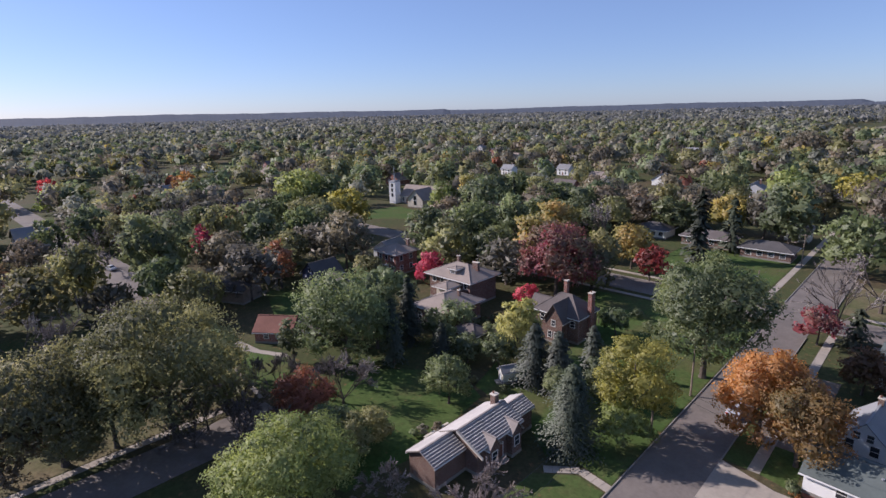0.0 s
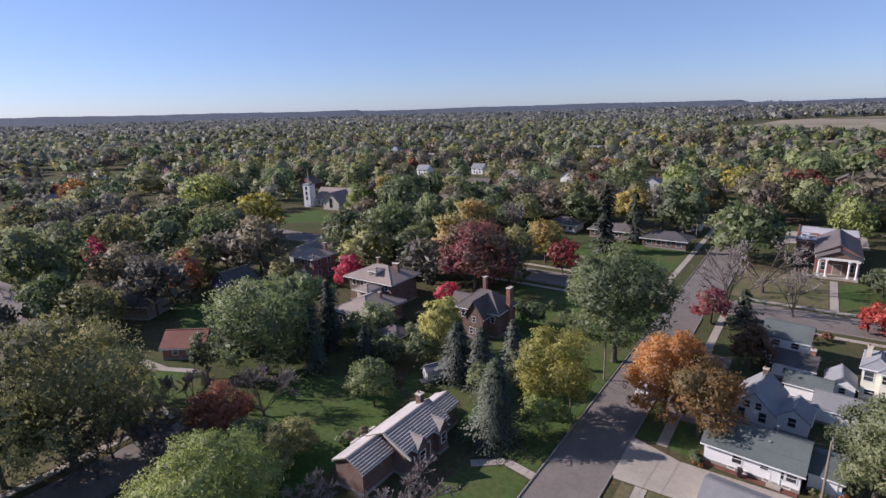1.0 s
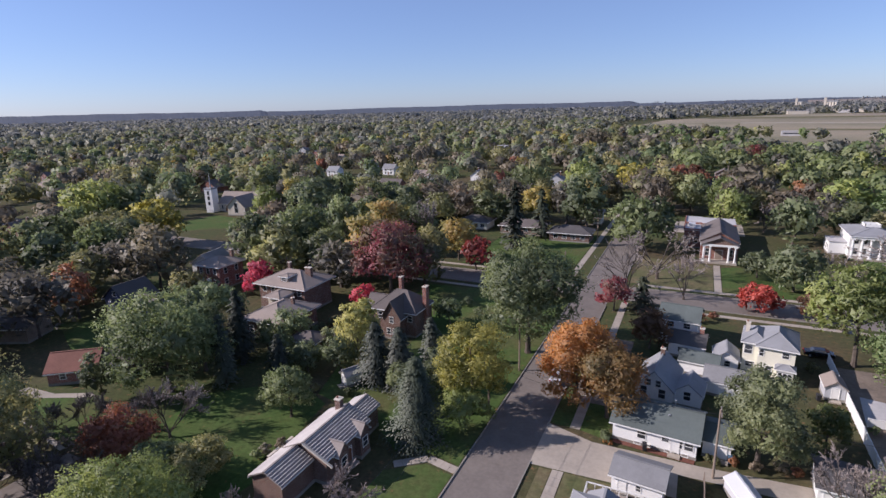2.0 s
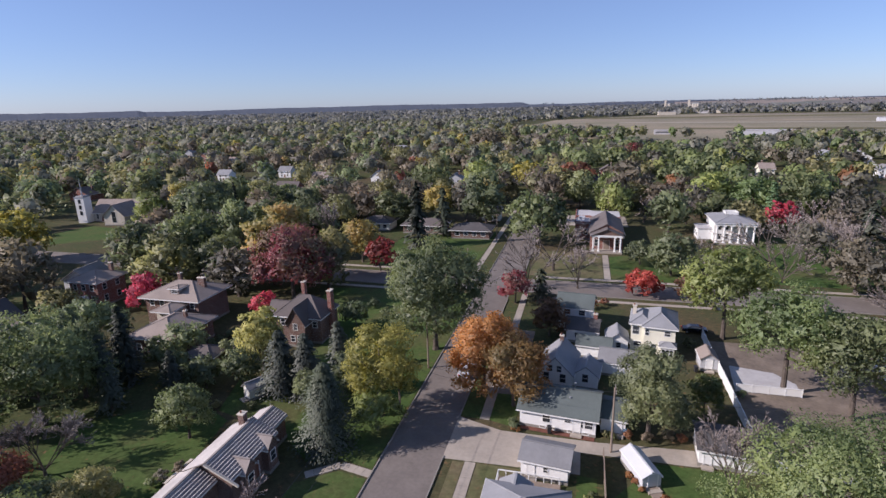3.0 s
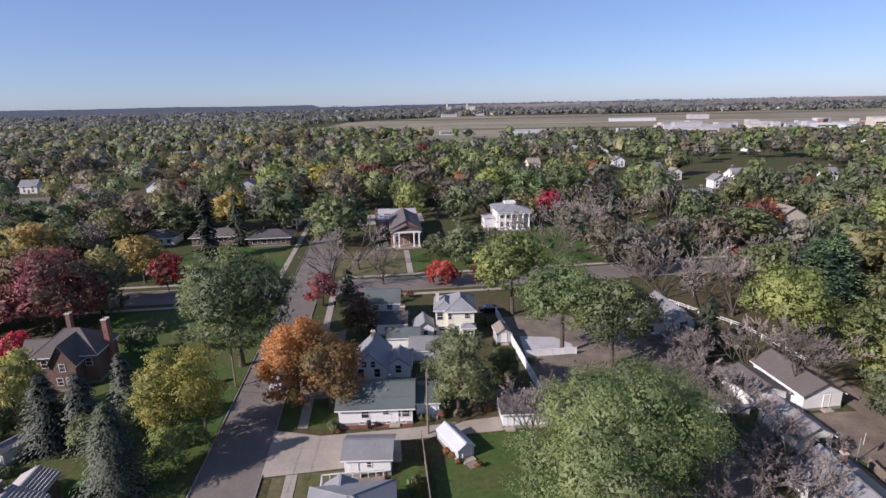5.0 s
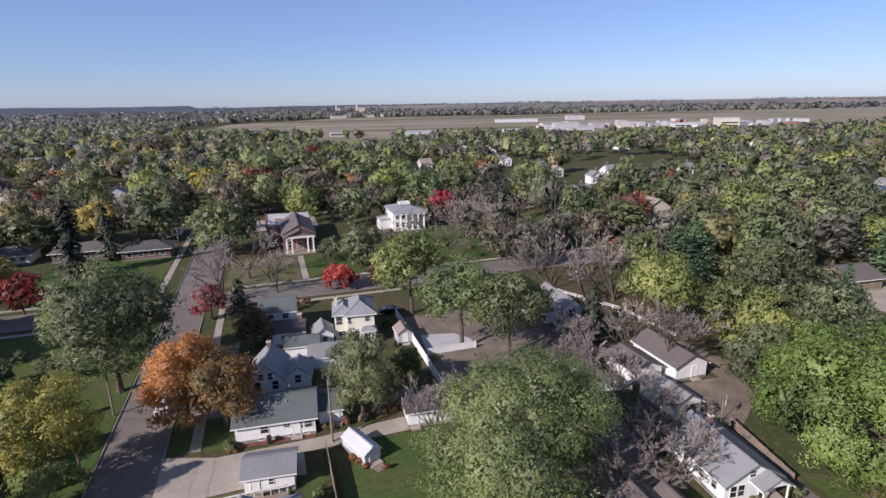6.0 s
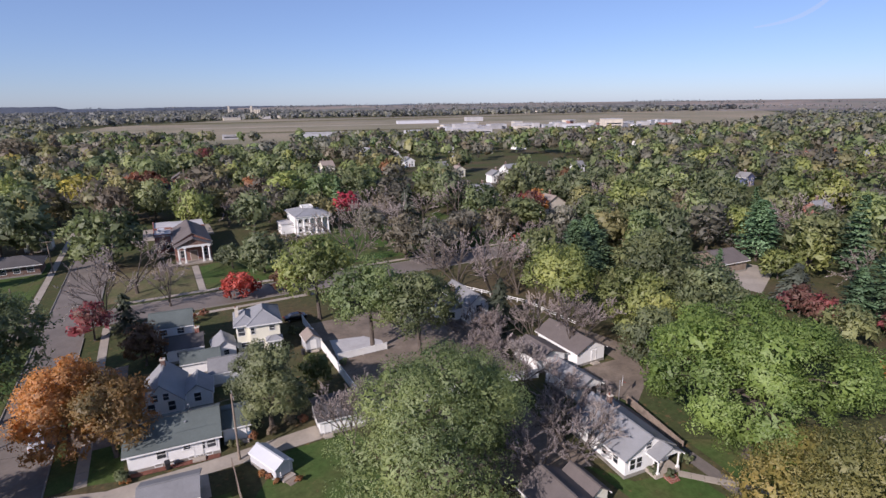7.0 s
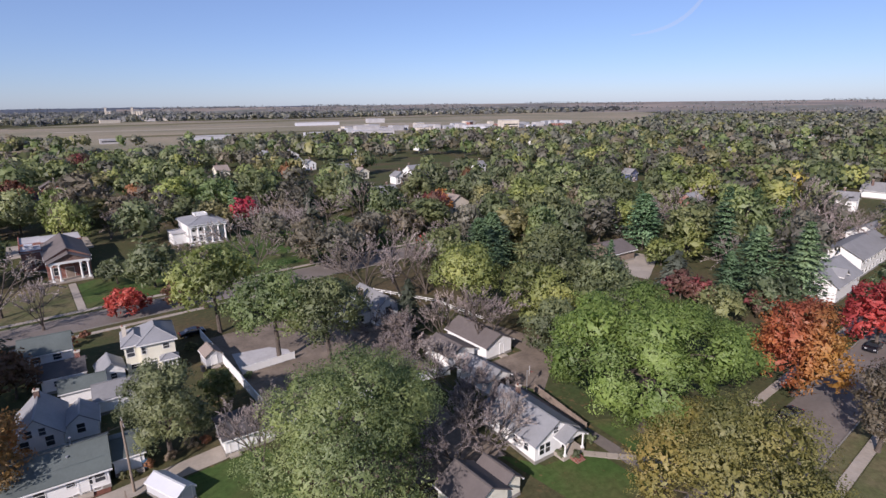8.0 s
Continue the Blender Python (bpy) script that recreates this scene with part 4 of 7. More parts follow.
part("backboard", Geo().box(-0.7, 0.7, -0.35, -0.3, 2.8, 3.7), "white", hoop)
part("rim", Geo().tube((0, -0.35, 3.05), (0, -0.8, 3.05), 0.03, 0.03, 6), "lamp_red", hoop)
fence_run(57.0, 48.0, 54.6, 36.6, 1.3, "wood", "dark wooden fence beside the driveway")

# brick house with ribbed roof by the street
h = thing("brick_house", -36.8, 38.0, 0, "long brick house with low tan tile roof and brick chimney", "house")


def ribbed(h, x0, x1, y0, y1, z, rise, over):
    """A low gable roof with its ridge along y and raised courses level along both slopes, pale as if sunlit."""
    roof = gable_roof(h, x0, x1, y0, y1, z, rise, "roof_tile", "brick_brown", "y", over)
    m, run = (x0 + x1) / 2, (x1 - x0) / 2
    n = round((run + over) / 0.36)
    # broad pale courses paint the west slope sunlit; thin ones are lit edges
    for s, wide in ((-1, 0.13), (1, 0.03)):
        course = Geo().box(-wide, wide, y0 - over, y1 + over, -0.03 - wide * 0.4, 0.05).mesh("roof_course")
        for k in range(n):
            f = (k + 0.6) / n * (run + over)
            part("roof_course", course, "sunlit_course", roof).location = (m + s * f, 0, z + rise + 0.16 - f * rise / run)
    return roof


walls(h, -5.8, -0.2, 4.9, 13.4, 4.0, "brick_brown")
ribbed(h, -5.8, -0.2, 4.9, 13.4, 4.0, 1.4, 0.5)
walls(h, -5.0, -1.4, 13.4, 18.2, 3.4, "brick_brown")
ribbed(h, -5.0, -1.4, 13.9, 18.2, 3.4, 0.9, 0.3)
walls(h, -6.6, -2.2, -0.6, 4.9, 3.4, "brick_brown")
ribbed(h, -6.6, -2.2, -0.6, 4.4, 3.4, 1.1, 0.3)
for y0 in (6.2, 10.8):
    walls(h, -0.2, 0.7, y0, y0 + 2.0, 3.6, "brick_brown")
    gable_roof(h, -2.0, 0.7, y0, y0 + 2.0, 3.6, 1.0, "roof_tile", "brick_brown", "x", 0.25)
    window(h, "E", 0.7, y0 + 1.0, 1.4, 1.0, 1.3)
part("verge", Geo().solid([(-3.0, 4.15, 5.25), (1.2, 4.15, 3.2), (1.2, 4.4, 3.2), (-3.0, 4.4, 5.25)], [(-3.0, 4.15, 5.5), (1.2, 4.15, 3.45), (1.2, 4.4, 3.45), (-3.0, 4.4, 5.5)]), "limestone", h)
chimney(h, -3.9, 12.9, 4.6, 6.5, 0.8, 0.8, "brick_brown")
door(h, "E", -0.2, 9.4, 1.0, 2.1, "wood_red")
part("terrace_wall", Geo().box(-10.6, -6.0, 5.2, 5.6, -0.1, 0.6).box(-10.6, -10.2, 5.2, 10.4, -0.1, 0.6), "limestone", h)
h = thing("garden_shed", -50.4, 64.2, -30, "small cream garden shed with grey roof on the lawn", "shed")
walls(h, 0, 2.0, 0, 2.6, 2.0, "cream_siding")
gable_roof(h, 0, 2.0, 0, 2.6, 2.0, 0.7, "roof_grey", "cream_siding", "y", 0.2)
door(h, "S", 0, 1.0, 0.8, 1.7)

# brick house with pointed gables and tall chimneys
h = thing("tudor_house", -57.0, 84.0, 0, "brown brick house with steep dark gables and tall brick chimneys", "house")
walls(h, 0, 9.6, 0.8, 8.0, 5.0, "brick_brown")
hip_roof(h, 0, 9.6, 0.8, 8.0, 5.0, 3.4, "roof_brown", 0.4)
walls(h, 3.6, 7.4, -1.4, 0.8, 4.8, "brick_brown")
gable_roof(h, 3.6, 7.4, -1.4, 4.4, 4.8, 3.0, "roof_brown", "brick_brown", "y", 0.35)
walls(h, -2.6, 0, 2.2, 7.0, 4.0, "brick_brown")
gable_roof(h, -2.6, 2.6, 2.2, 7.0, 4.0, 2.6, "roof_brown", "brick_brown", "x", 0.4)
chimney(h, 9.9, 5.0, 0.0, 9.4, 0.8, 1.3, "brick")
chimney(h, 3.4, 6.6, 7.0, 10.2, 0.7, 0.9, "brick")
for u, z in ((4.8, 1.0), (6.2, 1.0), (5.5, 3.4)):
    window(h, "S", -1.4, u, z, 0.8, 1.2)
for u in (1.6, 8.4):
    window(h, "S", 0.8, u, 3.2, 0.9, 1.2)

# large house with hipped tan roofs
h = thing("hipped_house", -90.5, 70.5, 0, "large brown brick house with broad tan hip roofs and dormer", "house")
walls(h, 1.4, 14.4, 16.0, 25.4, 6.0, "brick_brown")
hip_roof(h, 1.4, 14.4, 16.0, 25.4, 6.0, 2.6, "roof_tan", 1.0)
part("dormer", Geo().box(7.4, 9.6, 16.6, 18.6, 6.9, 8.0), "roof_tan", h)
hip_roof(h, 7.4, 9.6, 16.6, 19.0, 8.0, 0.5, "roof_tan", 0.3)
window(h, "S", 16.6, 8.5, 7.1, 1.4, 0.7)
chimney(h, 3.8, 24.0, 6.5, 8.9, 0.7, 0.7)
chimney(h, 12.0, 21.0, 7.0, 9.3, 1.6, 0.8)
walls(h, 10.6, 19.6, 2.2, 13.4, 3.9, "brick_brown")
hip_roof(h, 10.6, 19.6, 2.2, 13.4, 3.9, 2.3, "roof_tan", 0.8)
walls(h, 7.6, 11.4, 12.0, 16.0, 5.0, "limestone")
hip_roof(h, 7.6, 11.4, 11.4, 16.0, 5.0, 0.9, "roof_tan", 0.5)
chimney(h, 17.0, 9.4, 4.6, 6.6, 0.6, 0.6)
for k in range(5):
    window(h, "S", 16.0, 3.0 + k * 2.5, 4.2, 1.0, 1.3)
for k in range(3):
    window(h, "S", 2.2, 12.2 + k * 2.6, 1.2, 1.0, 1.4)
for k in range(3):
    window(h, "W", 10.6, 4.4 + k * 3.2, 1.2, 1.0, 1.4)
for x, y, r, k in ((-68.5, 77.5, 1.0, "darkgreen"), (-68.0, 79.5, 1.0, "darkgreen"), (-67.6, 81.5, 1.0, "darkgreen"), (-67.2, 83.5, 1.0, "darkgreen"), (-66.8, 85.5, 1.0, "darkgreen")):
    SHRUBS.append((x, y, r, k))
h = thing("brick_garage", -66.6, 70.4, 0, "low brick garage with brown hip roof", "garage")
walls(h, 0, 5.6, 0, 4.6, 2.4, "brick_brown")
hip_roof(h, 0, 5.6, 0, 4.6, 2.4, 1.3, "roof_brown", 0.4)

# red-roofed brick garage
h = thing("brick_garage", -96.2, 44.0, 36, "small brick garage with bright red-brown gable roof", "garage")
walls(h, 0, 7.6, 0, 6.2, 2.5, "brick")
gable_roof(h, 0, 7.6, 0, 6.2, 2.5, 2.1, "roof_red", "brick", "x", 0.4)
garage_door(h, "W", 0, 3.0, 2.6)
for u in (2.4, 5.0):
    window(h, "S", 0, u, 1.0, 0.9, 1.1)
walls(h, 7.6, 13.0, 1.0, 6.0, 2.5, "brick_brown")
gable_roof(h, 7.6, 13.0, 1.0, 6.0, 2.5, 1.7, "roof_brown", "brick_brown", "x", 0.4)

# tall red brick house and its neighbours
h = thing("red_brick_house", -116.0, 92.0, 0, "tall red brick house with brown hip roof and white porch", "house")
walls(h, 0, 8.0, 0, 8.0, 6.0, "brick")
hip_roof(h, 0, 8.0, 0, 8.0, 6.0, 2.0, "roof_tan", 0.7)
chimney(h, 6.0, 6.5, 6.5, 9.0)
for z in (1.2, 4.0):
    for u in (1.6, 4.0, 6.4):
        window(h, "S", 0, u, z, 1.0, 1.4)
    for u in (2.0, 5.6):
        window(h, "E", 8.0, u, z, 1.0, 1.4)
walls(h, 0.6, 5.0, -2.2, 0, 2.5, "white")
h = thing("white_house", -124.0, 97.0, 10, "white house with grey gable roof among trees", "house")
walls(h, 0, 7.0, 0, 8.0, 4.4, "white_siding")
gable_roof(h, 0, 7.0, 0, 8.0, 4.4, 2.2, "roof_grey", "white_siding", "y", 0.4)
for u in (2.0, 5.0):
    window(h, "S", 0, u, 2.6, 0.9, 1.3)
h = thing("blue_house", -122.0, 71.0, 0, "dark blue house with steep gable roof and white trim", "house")
walls(h, 0, 7.6, 0, 7.6, 3.4, "blue_siding")
gable_roof(h, 0, 7.6, 0, 7.6, 3.4, 3.0, "roof_dark", "blue_siding", "y", 0.5)
window(h, "S", 0, 3.8, 4.0, 1.1, 1.2)
window(h, "S", 0, 2.0, 1.1, 1.2, 1.3)
gable_roof(h, 7.6, 15.0, 1.0, 6.0, 2.6, 1.6, "roof_brown", "blue_siding", "x", 0.4)
walls(h, 7.6, 15.0, 1.0, 6.0, 2.6, "blue_siding")
h = thing("white_house", -170.0, 92.0, 0, "white house with grey gable roof and porch behind trees", "house")
walls(h, 0, 8.0, 0, 9.0, 5.0, "white_siding")
gable_roof(h, 0, 8.0, 0, 9.0, 5.0, 2.8, "roof_grey", "white_siding", "y", 0.5)
for u in (2.0, 5.6):
    window(h, "S", 0, u, 3.2, 1.0, 1.4)
    window(h, "E", 8.0, u, 1.0, 1.0, 1.4)
h = thing("long_house", -132.0, 47.0, 25, "low brown house with dark shallow roof in tree shade", "house")
walls(h, 0, 14.0, 0, 7.0, 3.2, "wood")
gable_roof(h, 0, 14.0, 0, 7.0, 3.2, 1.0, "roof_dark", "wood", "x", 0.4)

# church
h = thing("church", -203.5, 171.5, 8, "pale stone church with white bell tower and green lawn", "church")
part("tower", Geo().box(0, 4.0, 0, 4.0, -0.1, 10.6), "white", h)
part("tower_roof", Geo().solid([(-0.2, -0.2, 10.6), (4.2, -0.2, 10.6), (4.2, 4.2, 10.6), (-0.2, 4.2, 10.6)], [(0.4, 0.4, 11.2), (3.6, 0.4, 11.2), (3.6, 3.6, 11.2), (0.4, 3.6, 11.2)]), "roof_grey", h)
part("spire", Geo().tube((2.0, 2.0, 11.0), (2.0, 2.0, 18.5), 0.35, 0.04, 6), "metal_grey", h)
for z in (3.4, 5.8, 8.2):
    window(h, "S", 0, 2.0, z, 0.9, 1.5, "dark", False)
walls(h, 5.0, 26.0, 3.0, 13.0, 4.0, "limestone")
gable_roof(h, 5.0, 26.0, 3.0, 13.0, 4.0, 4.6, "roof_tan", "limestone", "x", 0.5)
walls(h, 15.5, 24.5, -4.5, 3.0, 4.0, "limestone")
gable_roof(h, 15.5, 24.5, -4.5, 8.0, 4.0, 4.2, "roof_tan", "limestone", "y", 0.5)
window(h, "S", -4.5, 20.0, 1.2, 1.8, 4.4, "white")
door(h, "S", 3.0, 9.0, 1.4, 2.3, "wood_red", 0.1)
for u in (6.6, 11.6, 13.8):
    window(h, "S", 3.0, u, 1.2, 0.9, 1.9)

# columned brick hall with a white flat rear roof
h = thing("columned_hall", -0.6, 159.6, 0, "brick hall with white columned porch and patched pale roof", "public building")
walls(h, 3.2, 12.6, 3.4, 36.0, 5.6, "brick")
gable_roof(h, 3.2, 12.6, 3.4, 24.0, 5.6, 2.6, "roof_brown", "brick", "y", 0.4)
walls(h, -1.6, 3.2, 16.5, 38.0, 5.4, "brick")
part("flat_roof", Geo().box(-1.8, 3.4, 16.3, 38.2, 5.4, 5.65), "membrane", h, "patched pale membrane roof")
part("flat_roof", Geo().box(3.0, 13.0, 24.4, 36.2, 5.6, 5.85), "membrane", h, "patched pale membrane roof")
part("parapet", Geo().box(-1.8, -1.5, 16.3, 38.2, 5.65, 6.0).box(-1.8, 3.3, 16.3, 16.6, 5.65, 6.0).box(-1.8, 3.3, 25.0, 25.3, 5.65, 6.3).box(3.0, 13.0, 24.2, 24.5, 5.85, 6.2), "brick", h)
part("roof_unit", Geo().box(-0.6, 1.4, 21, 23.2, 5.65, 6.6), "metal_white", h)
part("porch_floor", Geo().box(3.4, 12.4, 0, 3.4, -0.1, 0.45), "concrete", h)
gable_roof(h, 3.6, 12.2, 0.2, 3.6, 5.4, 1.9, "roof_brown", "brick_brown", "y", 0.5)
part("entablature", Geo().box(3.4, 12.4, 0.0, 0.5, 4.9, 5.45), "white", h)
columns(h, (4.0, 5.6, 10.2, 11.8), 0.35, 0.45, 4.9, 0.26)
door(h, "S", 3.4, 7.9, 1.8, 2.6, "wood", 0.45)
for u in (5.0, 10.8):
    window(h, "S", 3.4, u, 1.4, 1.1, 2.0)
for k in range(6):
    window(h, "W", -1.6, 18 + k * 3.4, 1.4, 1.5, 1.9)
for u in (-0.4, 1.8):
    window(h, "S", 16.5, u, 1.6, 1.1, 1.8)
strip("car_park", rect(-6, 16, 197, 216), -0.08, "concrete", "pale concrete car park behind the hall")

# white manor with tall columns
h = thing("columned_manor", 40.2, 176.5, 0, "white manor with tall round columns and pale hip roof", "house")
walls(h, 0, 11.0, 2.8, 15.0, 6.6, "white")
hip_roof(h, 0, 11.0, 0.2, 15.0, 6.6, 1.8, "roof_lightgrey", 0.6)
part("entablature", Geo().box(-0.4, 11.4, -0.2, 0.5, 5.9, 6.6), "white", h)
part("porch_floor", Geo().box(-0.3, 11.3, -0.3, 2.8, -0.1, 0.4), "concrete", h)
columns(h, (0.3, 2.4, 4.4, 6.6, 8.6, 10.7), 0.2, 0.4, 5.9, 0.32)
part("balustrade", Geo().box(3.6, 7.4, 6.0, 6.15, 8.3, 9.0).box(3.6, 7.4, 9.8, 9.95, 8.3, 9.0).box(3.6, 3.75, 6.0, 9.95, 8.3, 9.0).box(7.25, 7.4, 6.0, 9.95, 8.3, 9.0), "white", h)
walls(h, -4.2, 0, 5.0, 12.0, 3.6, "white")
part("flat_roof", Geo().box(-4.4, 0, 4.8, 12.2, 3.6, 3.85), "membrane", h)
door(h, "S", 2.8, 5.5, 1.6, 2.6, "white", 0.4)
for z in (1.0, 4.0):
    for u in (1.6, 3.6, 7.4, 9.4):
        window(h, "S", 2.8, u, z, 1.0, 1.7)
for u in (6.4, 8.4, 10.4):
    window(h, "W", -4.2, u, 1.0, 0.9, 1.6)

# low houses across the cross street
for x, y, w, d, mat, roof, lab in (
    (-43.0, 171.0, 13.0, 8.0, "brick_brown", "roof_dark", "low brick house with dark hip roof behind a green lawn"),
    (-62.0, 176.0, 15.0, 8.0, "brick_brown", "roof_brown", "low brown house with broad hip roof among trees"),
    (-79.0, 178.0, 11.0, 8.0, "cream_siding", "roof_dark", "low pale house with grey roof behind the lawn"),
):
    h = thing("low_house", x, y, 0, lab, "house")
    walls(h, 0, w, 0, d, 2.8, mat)
    hip_roof(h, 0, w, 0, d, 2.8, 2.0, roof, 0.8)
    for k in range(4):
        window(h, "S", 0, w * (k + 0.7) / 4.4, 1.0, 1.4, 1.2)
h = thing("long_house", 124.0, 79.0, -5, "brown house with low roofs beside a pale yard", "house")
walls(h, 0, 8.0, 0, 10.0, 3.0, "wood")
gable_roof(h, 0, 8.0, 0, 10.0, 3.0, 1.8, "roof_brown", "wood", "x", 0.6)
strip("yard", [(136, 89.8), (140, 75.5), (119, 66), (117, 78), (122, 79)], -0.085, "concrete", "pale gravel yard")

# houses along the right-hand street
h = thing("dormer_house", 133.5, 31.0, 0, "white house with grey roof and a gabled dormer", "house")
walls(h, 0, 16.0, 0, 9.0, 4.0, "white_siding")
gable_roof(h, 0, 16.0, 0, 9.0, 4.0, 3.0, "roof_lightgrey", "white_siding", "x", 0.5)
gable_roof(h, 4.6, 8.0, 0.4, 4.0, 5.2, 1.2, "roof_lightgrey", "white_siding", "y", 0.3)
for k in range(4):
    window(h, "W", 0, 2 + k * 1.8, 1.2, 0.8, 1.2)
h = thing("white_house", 158.0, 33.0, 0, "long white two-storey house with grey roof", "house")
walls(h, 0, 26.0, 0, 9.0, 5.0, "white_siding")
gable_roof(h, 0, 26.0, 0, 9.0, 5.0, 2.4, "roof_grey", "white_siding", "x", 0.5)
for k in range(8):
    window(h, "S", 0, 2 + k * 3.1, 3.2, 1.1, 1.2)
    window(h, "S", 0, 2 + k * 3.1, 0.8, 1.1, 1.2)
h = thing("white_house", 190.0, 36.0, 0, "white house with dark grey gable roof", "house")
walls(h, 0, 10.0, 0, 9.0, 4.6, "white_siding")
gable_roof(h, 0, 10.0, 0, 9.0, 4.6, 2.6, "roof_grey", "white_siding", "x", 0.5)

MID_HOUSES = []


def mid_house(x, y, w, turn, wall, roof, label):
    """A house of the middle distance: body, gable roof, chimney and front windows."""
    MID_HOUSES.append((x, y))
    h = thing("house", x, y, turn, label, "house", "houses among the trees")
    d, t = w * 0.8, 4.6 if w < 9.5 else 3.4
    walls(h, -w / 2, w / 2, 0, d, t, wall)
    gable_roof(h, -w / 2, w / 2, 0, d, t, w * 0.30, roof, wall, "y" if len(MID_HOUSES) % 3 else "x", 0.45)
    for u in (-w / 4, w / 4):
        window(h, "S", 0, u, 1.0, 1.1, 1.4)
        window(h, "S", 0, u, t - 1.7, 1.0, 1.2)
    door(h, "S", 0, 0.0, 1.0, 2.1, "wood_red")
    chimney(h, w / 5, d * 0.7, t, t + w * 0.3 + 1.2, 0.7, 0.7)


mid_house(-239.0, 26.0, 12.3, 0, "grey_siding", "roof_lightgrey", "blue-grey house with pale roof among trees")
mid_house(-322.7, 105.7, 8.4, 0, "white_siding", "roof_grey", "white gabled house among far trees")
mid_house(-404.8, 112.9, 8.6, 0, "white_siding", "roof_grey", "white gabled house among far trees")
mid_house(-232.3, 106.2, 9.9, 0, "brick_brown", "roof_brown", "dark brown house with steep hip roof")
mid_house(-291.3, 69.9, 7.0, 0, "white_siding", "roof_grey", "white gabled house among far trees")
mid_house(-360.2, 187.3, 14.0, 0, "white_siding", "roof_tan", "low white house with tan roof")
mid_house(-331.1, 410.9, 14.0, 0, "brick", "roof_lightgrey", "red brick house with pale roof")
mid_house(-69.2, 283.0, 9.4, 0, "grey_siding", "roof_grey", "grey house with grey gable roof")
mid_house(-55.9, 247.5, 7.1, 0, "white_siding", "roof_lightgrey", "white house with pale roof behind trees")
mid_house(-34.4, 199.7, 7.0, 0, "cream_siding", "roof_tan", "cream gabled house behind trees")
mid_house(5.6, 288.6, 11.0, 0, "blue_siding", "roof_dark", "blue house with white gable")
mid_house(34.8, 239.5, 7.0, 0, "cream_siding", "roof_tan", "pale gabled house among bare trees")
mid_house(160.1, 422.4, 14.0, 0, "white_siding", "roof_lightgrey", "white house among far trees")
mid_house(157.4, 339.1, 7.9, 0, "white_siding", "roof_grey", "white gabled house among far trees")
mid_house(159.6, 295.1, 8.5, 0, "white_siding", "roof_grey", "white gabled house among far trees")
mid_house(86.3, 300.0, 7.2, 0, "white_siding", "roof_grey", "white house front among bare trees")
mid_house(-71.2, 470.8, 13.1, 0, "grey_siding", "roof_grey", "grey house among far trees")
mid_house(-191.8, 314.1, 8.8, 0, "white_siding", "roof_grey", "white house glimpsed among trees")
mid_house(177.9, 419.7, 13.9, 0, "white_siding", "roof_grey", "white house among far trees")
mid_house(160.4, 274.2, 7.0, 0, "cream_siding", "roof_tan", "pale pink gabled house among far trees")
mid_house(132.9, 204.2, 10.0, 0, "white_siding", "roof_lightgrey", "white house with blue-grey roof")
mid_house(165.8, 242.8, 7.3, 0, "white_siding", "roof_grey", "white gabled house among far trees")
mid_house(138.3, 161.3, 12.0, 0, "limestone", "roof_tan", "large stone house with tan roof and twin chimneys")
mid_house(234.3, 252.4, 7.2, 0, "white_siding", "roof_grey", "white house among far trees")
mid_house(303.4, 407.0, 11.2, 0, "white_siding", "roof_grey", "white house among far trees")
mid_house(266.0, 163.2, 7.0, 0, "blue_siding", "roof_grey", "blue and white house among trees")
mid_house(211.3, 100.0, 7.8, 0, "brick", "roof_lightgrey", "small red brick house among trees")
mid_house(410.8, 143.9, 11.1, 0, "brick", "roof_brown", "low brick house among far trees")
mid_house(511.8, 189.3, 14.0, 0, "white_siding", "roof_lightgrey", "long white house among far trees")
rng = random.Random(31)
tries = 0
while len(MID_HOUSES) < 68 and tries < 3000:
    tries += 1
    az, d = radians(rng.uniform(-84, 80)), rng.uniform(250, 640)
    x, y = d * math.sin(az), d * math.cos(az)
    if math.hypot(x + 190, y - 165) < 60 or 112 < y < 142 or abs(x + 19) < 22 or any((x - a) ** 2 + (y - b) ** 2 < 34 ** 2 for a, b in MID_HOUSES) or (x > 320 and y > 440):
        continue
    wall, roof, lab = rng.choice((("white_siding", "roof_grey", "white gabled house among far trees"), ("white_siding", "roof_lightgrey", "white house with pale roof among far trees"),
                                  ("white_siding", "roof_dark", "white house with dark roof among far trees"), ("cream_siding", "roof_tan", "cream house with tan roof among far trees"),
                                  ("brick", "roof_brown", "brick house with brown roof among far trees"), ("grey_siding", "roof_grey", "grey house among far trees")))
    mid_house(x, y, rng.uniform(8, 14), rng.choice((0, 0, 90, 8)), wall, roof, lab)

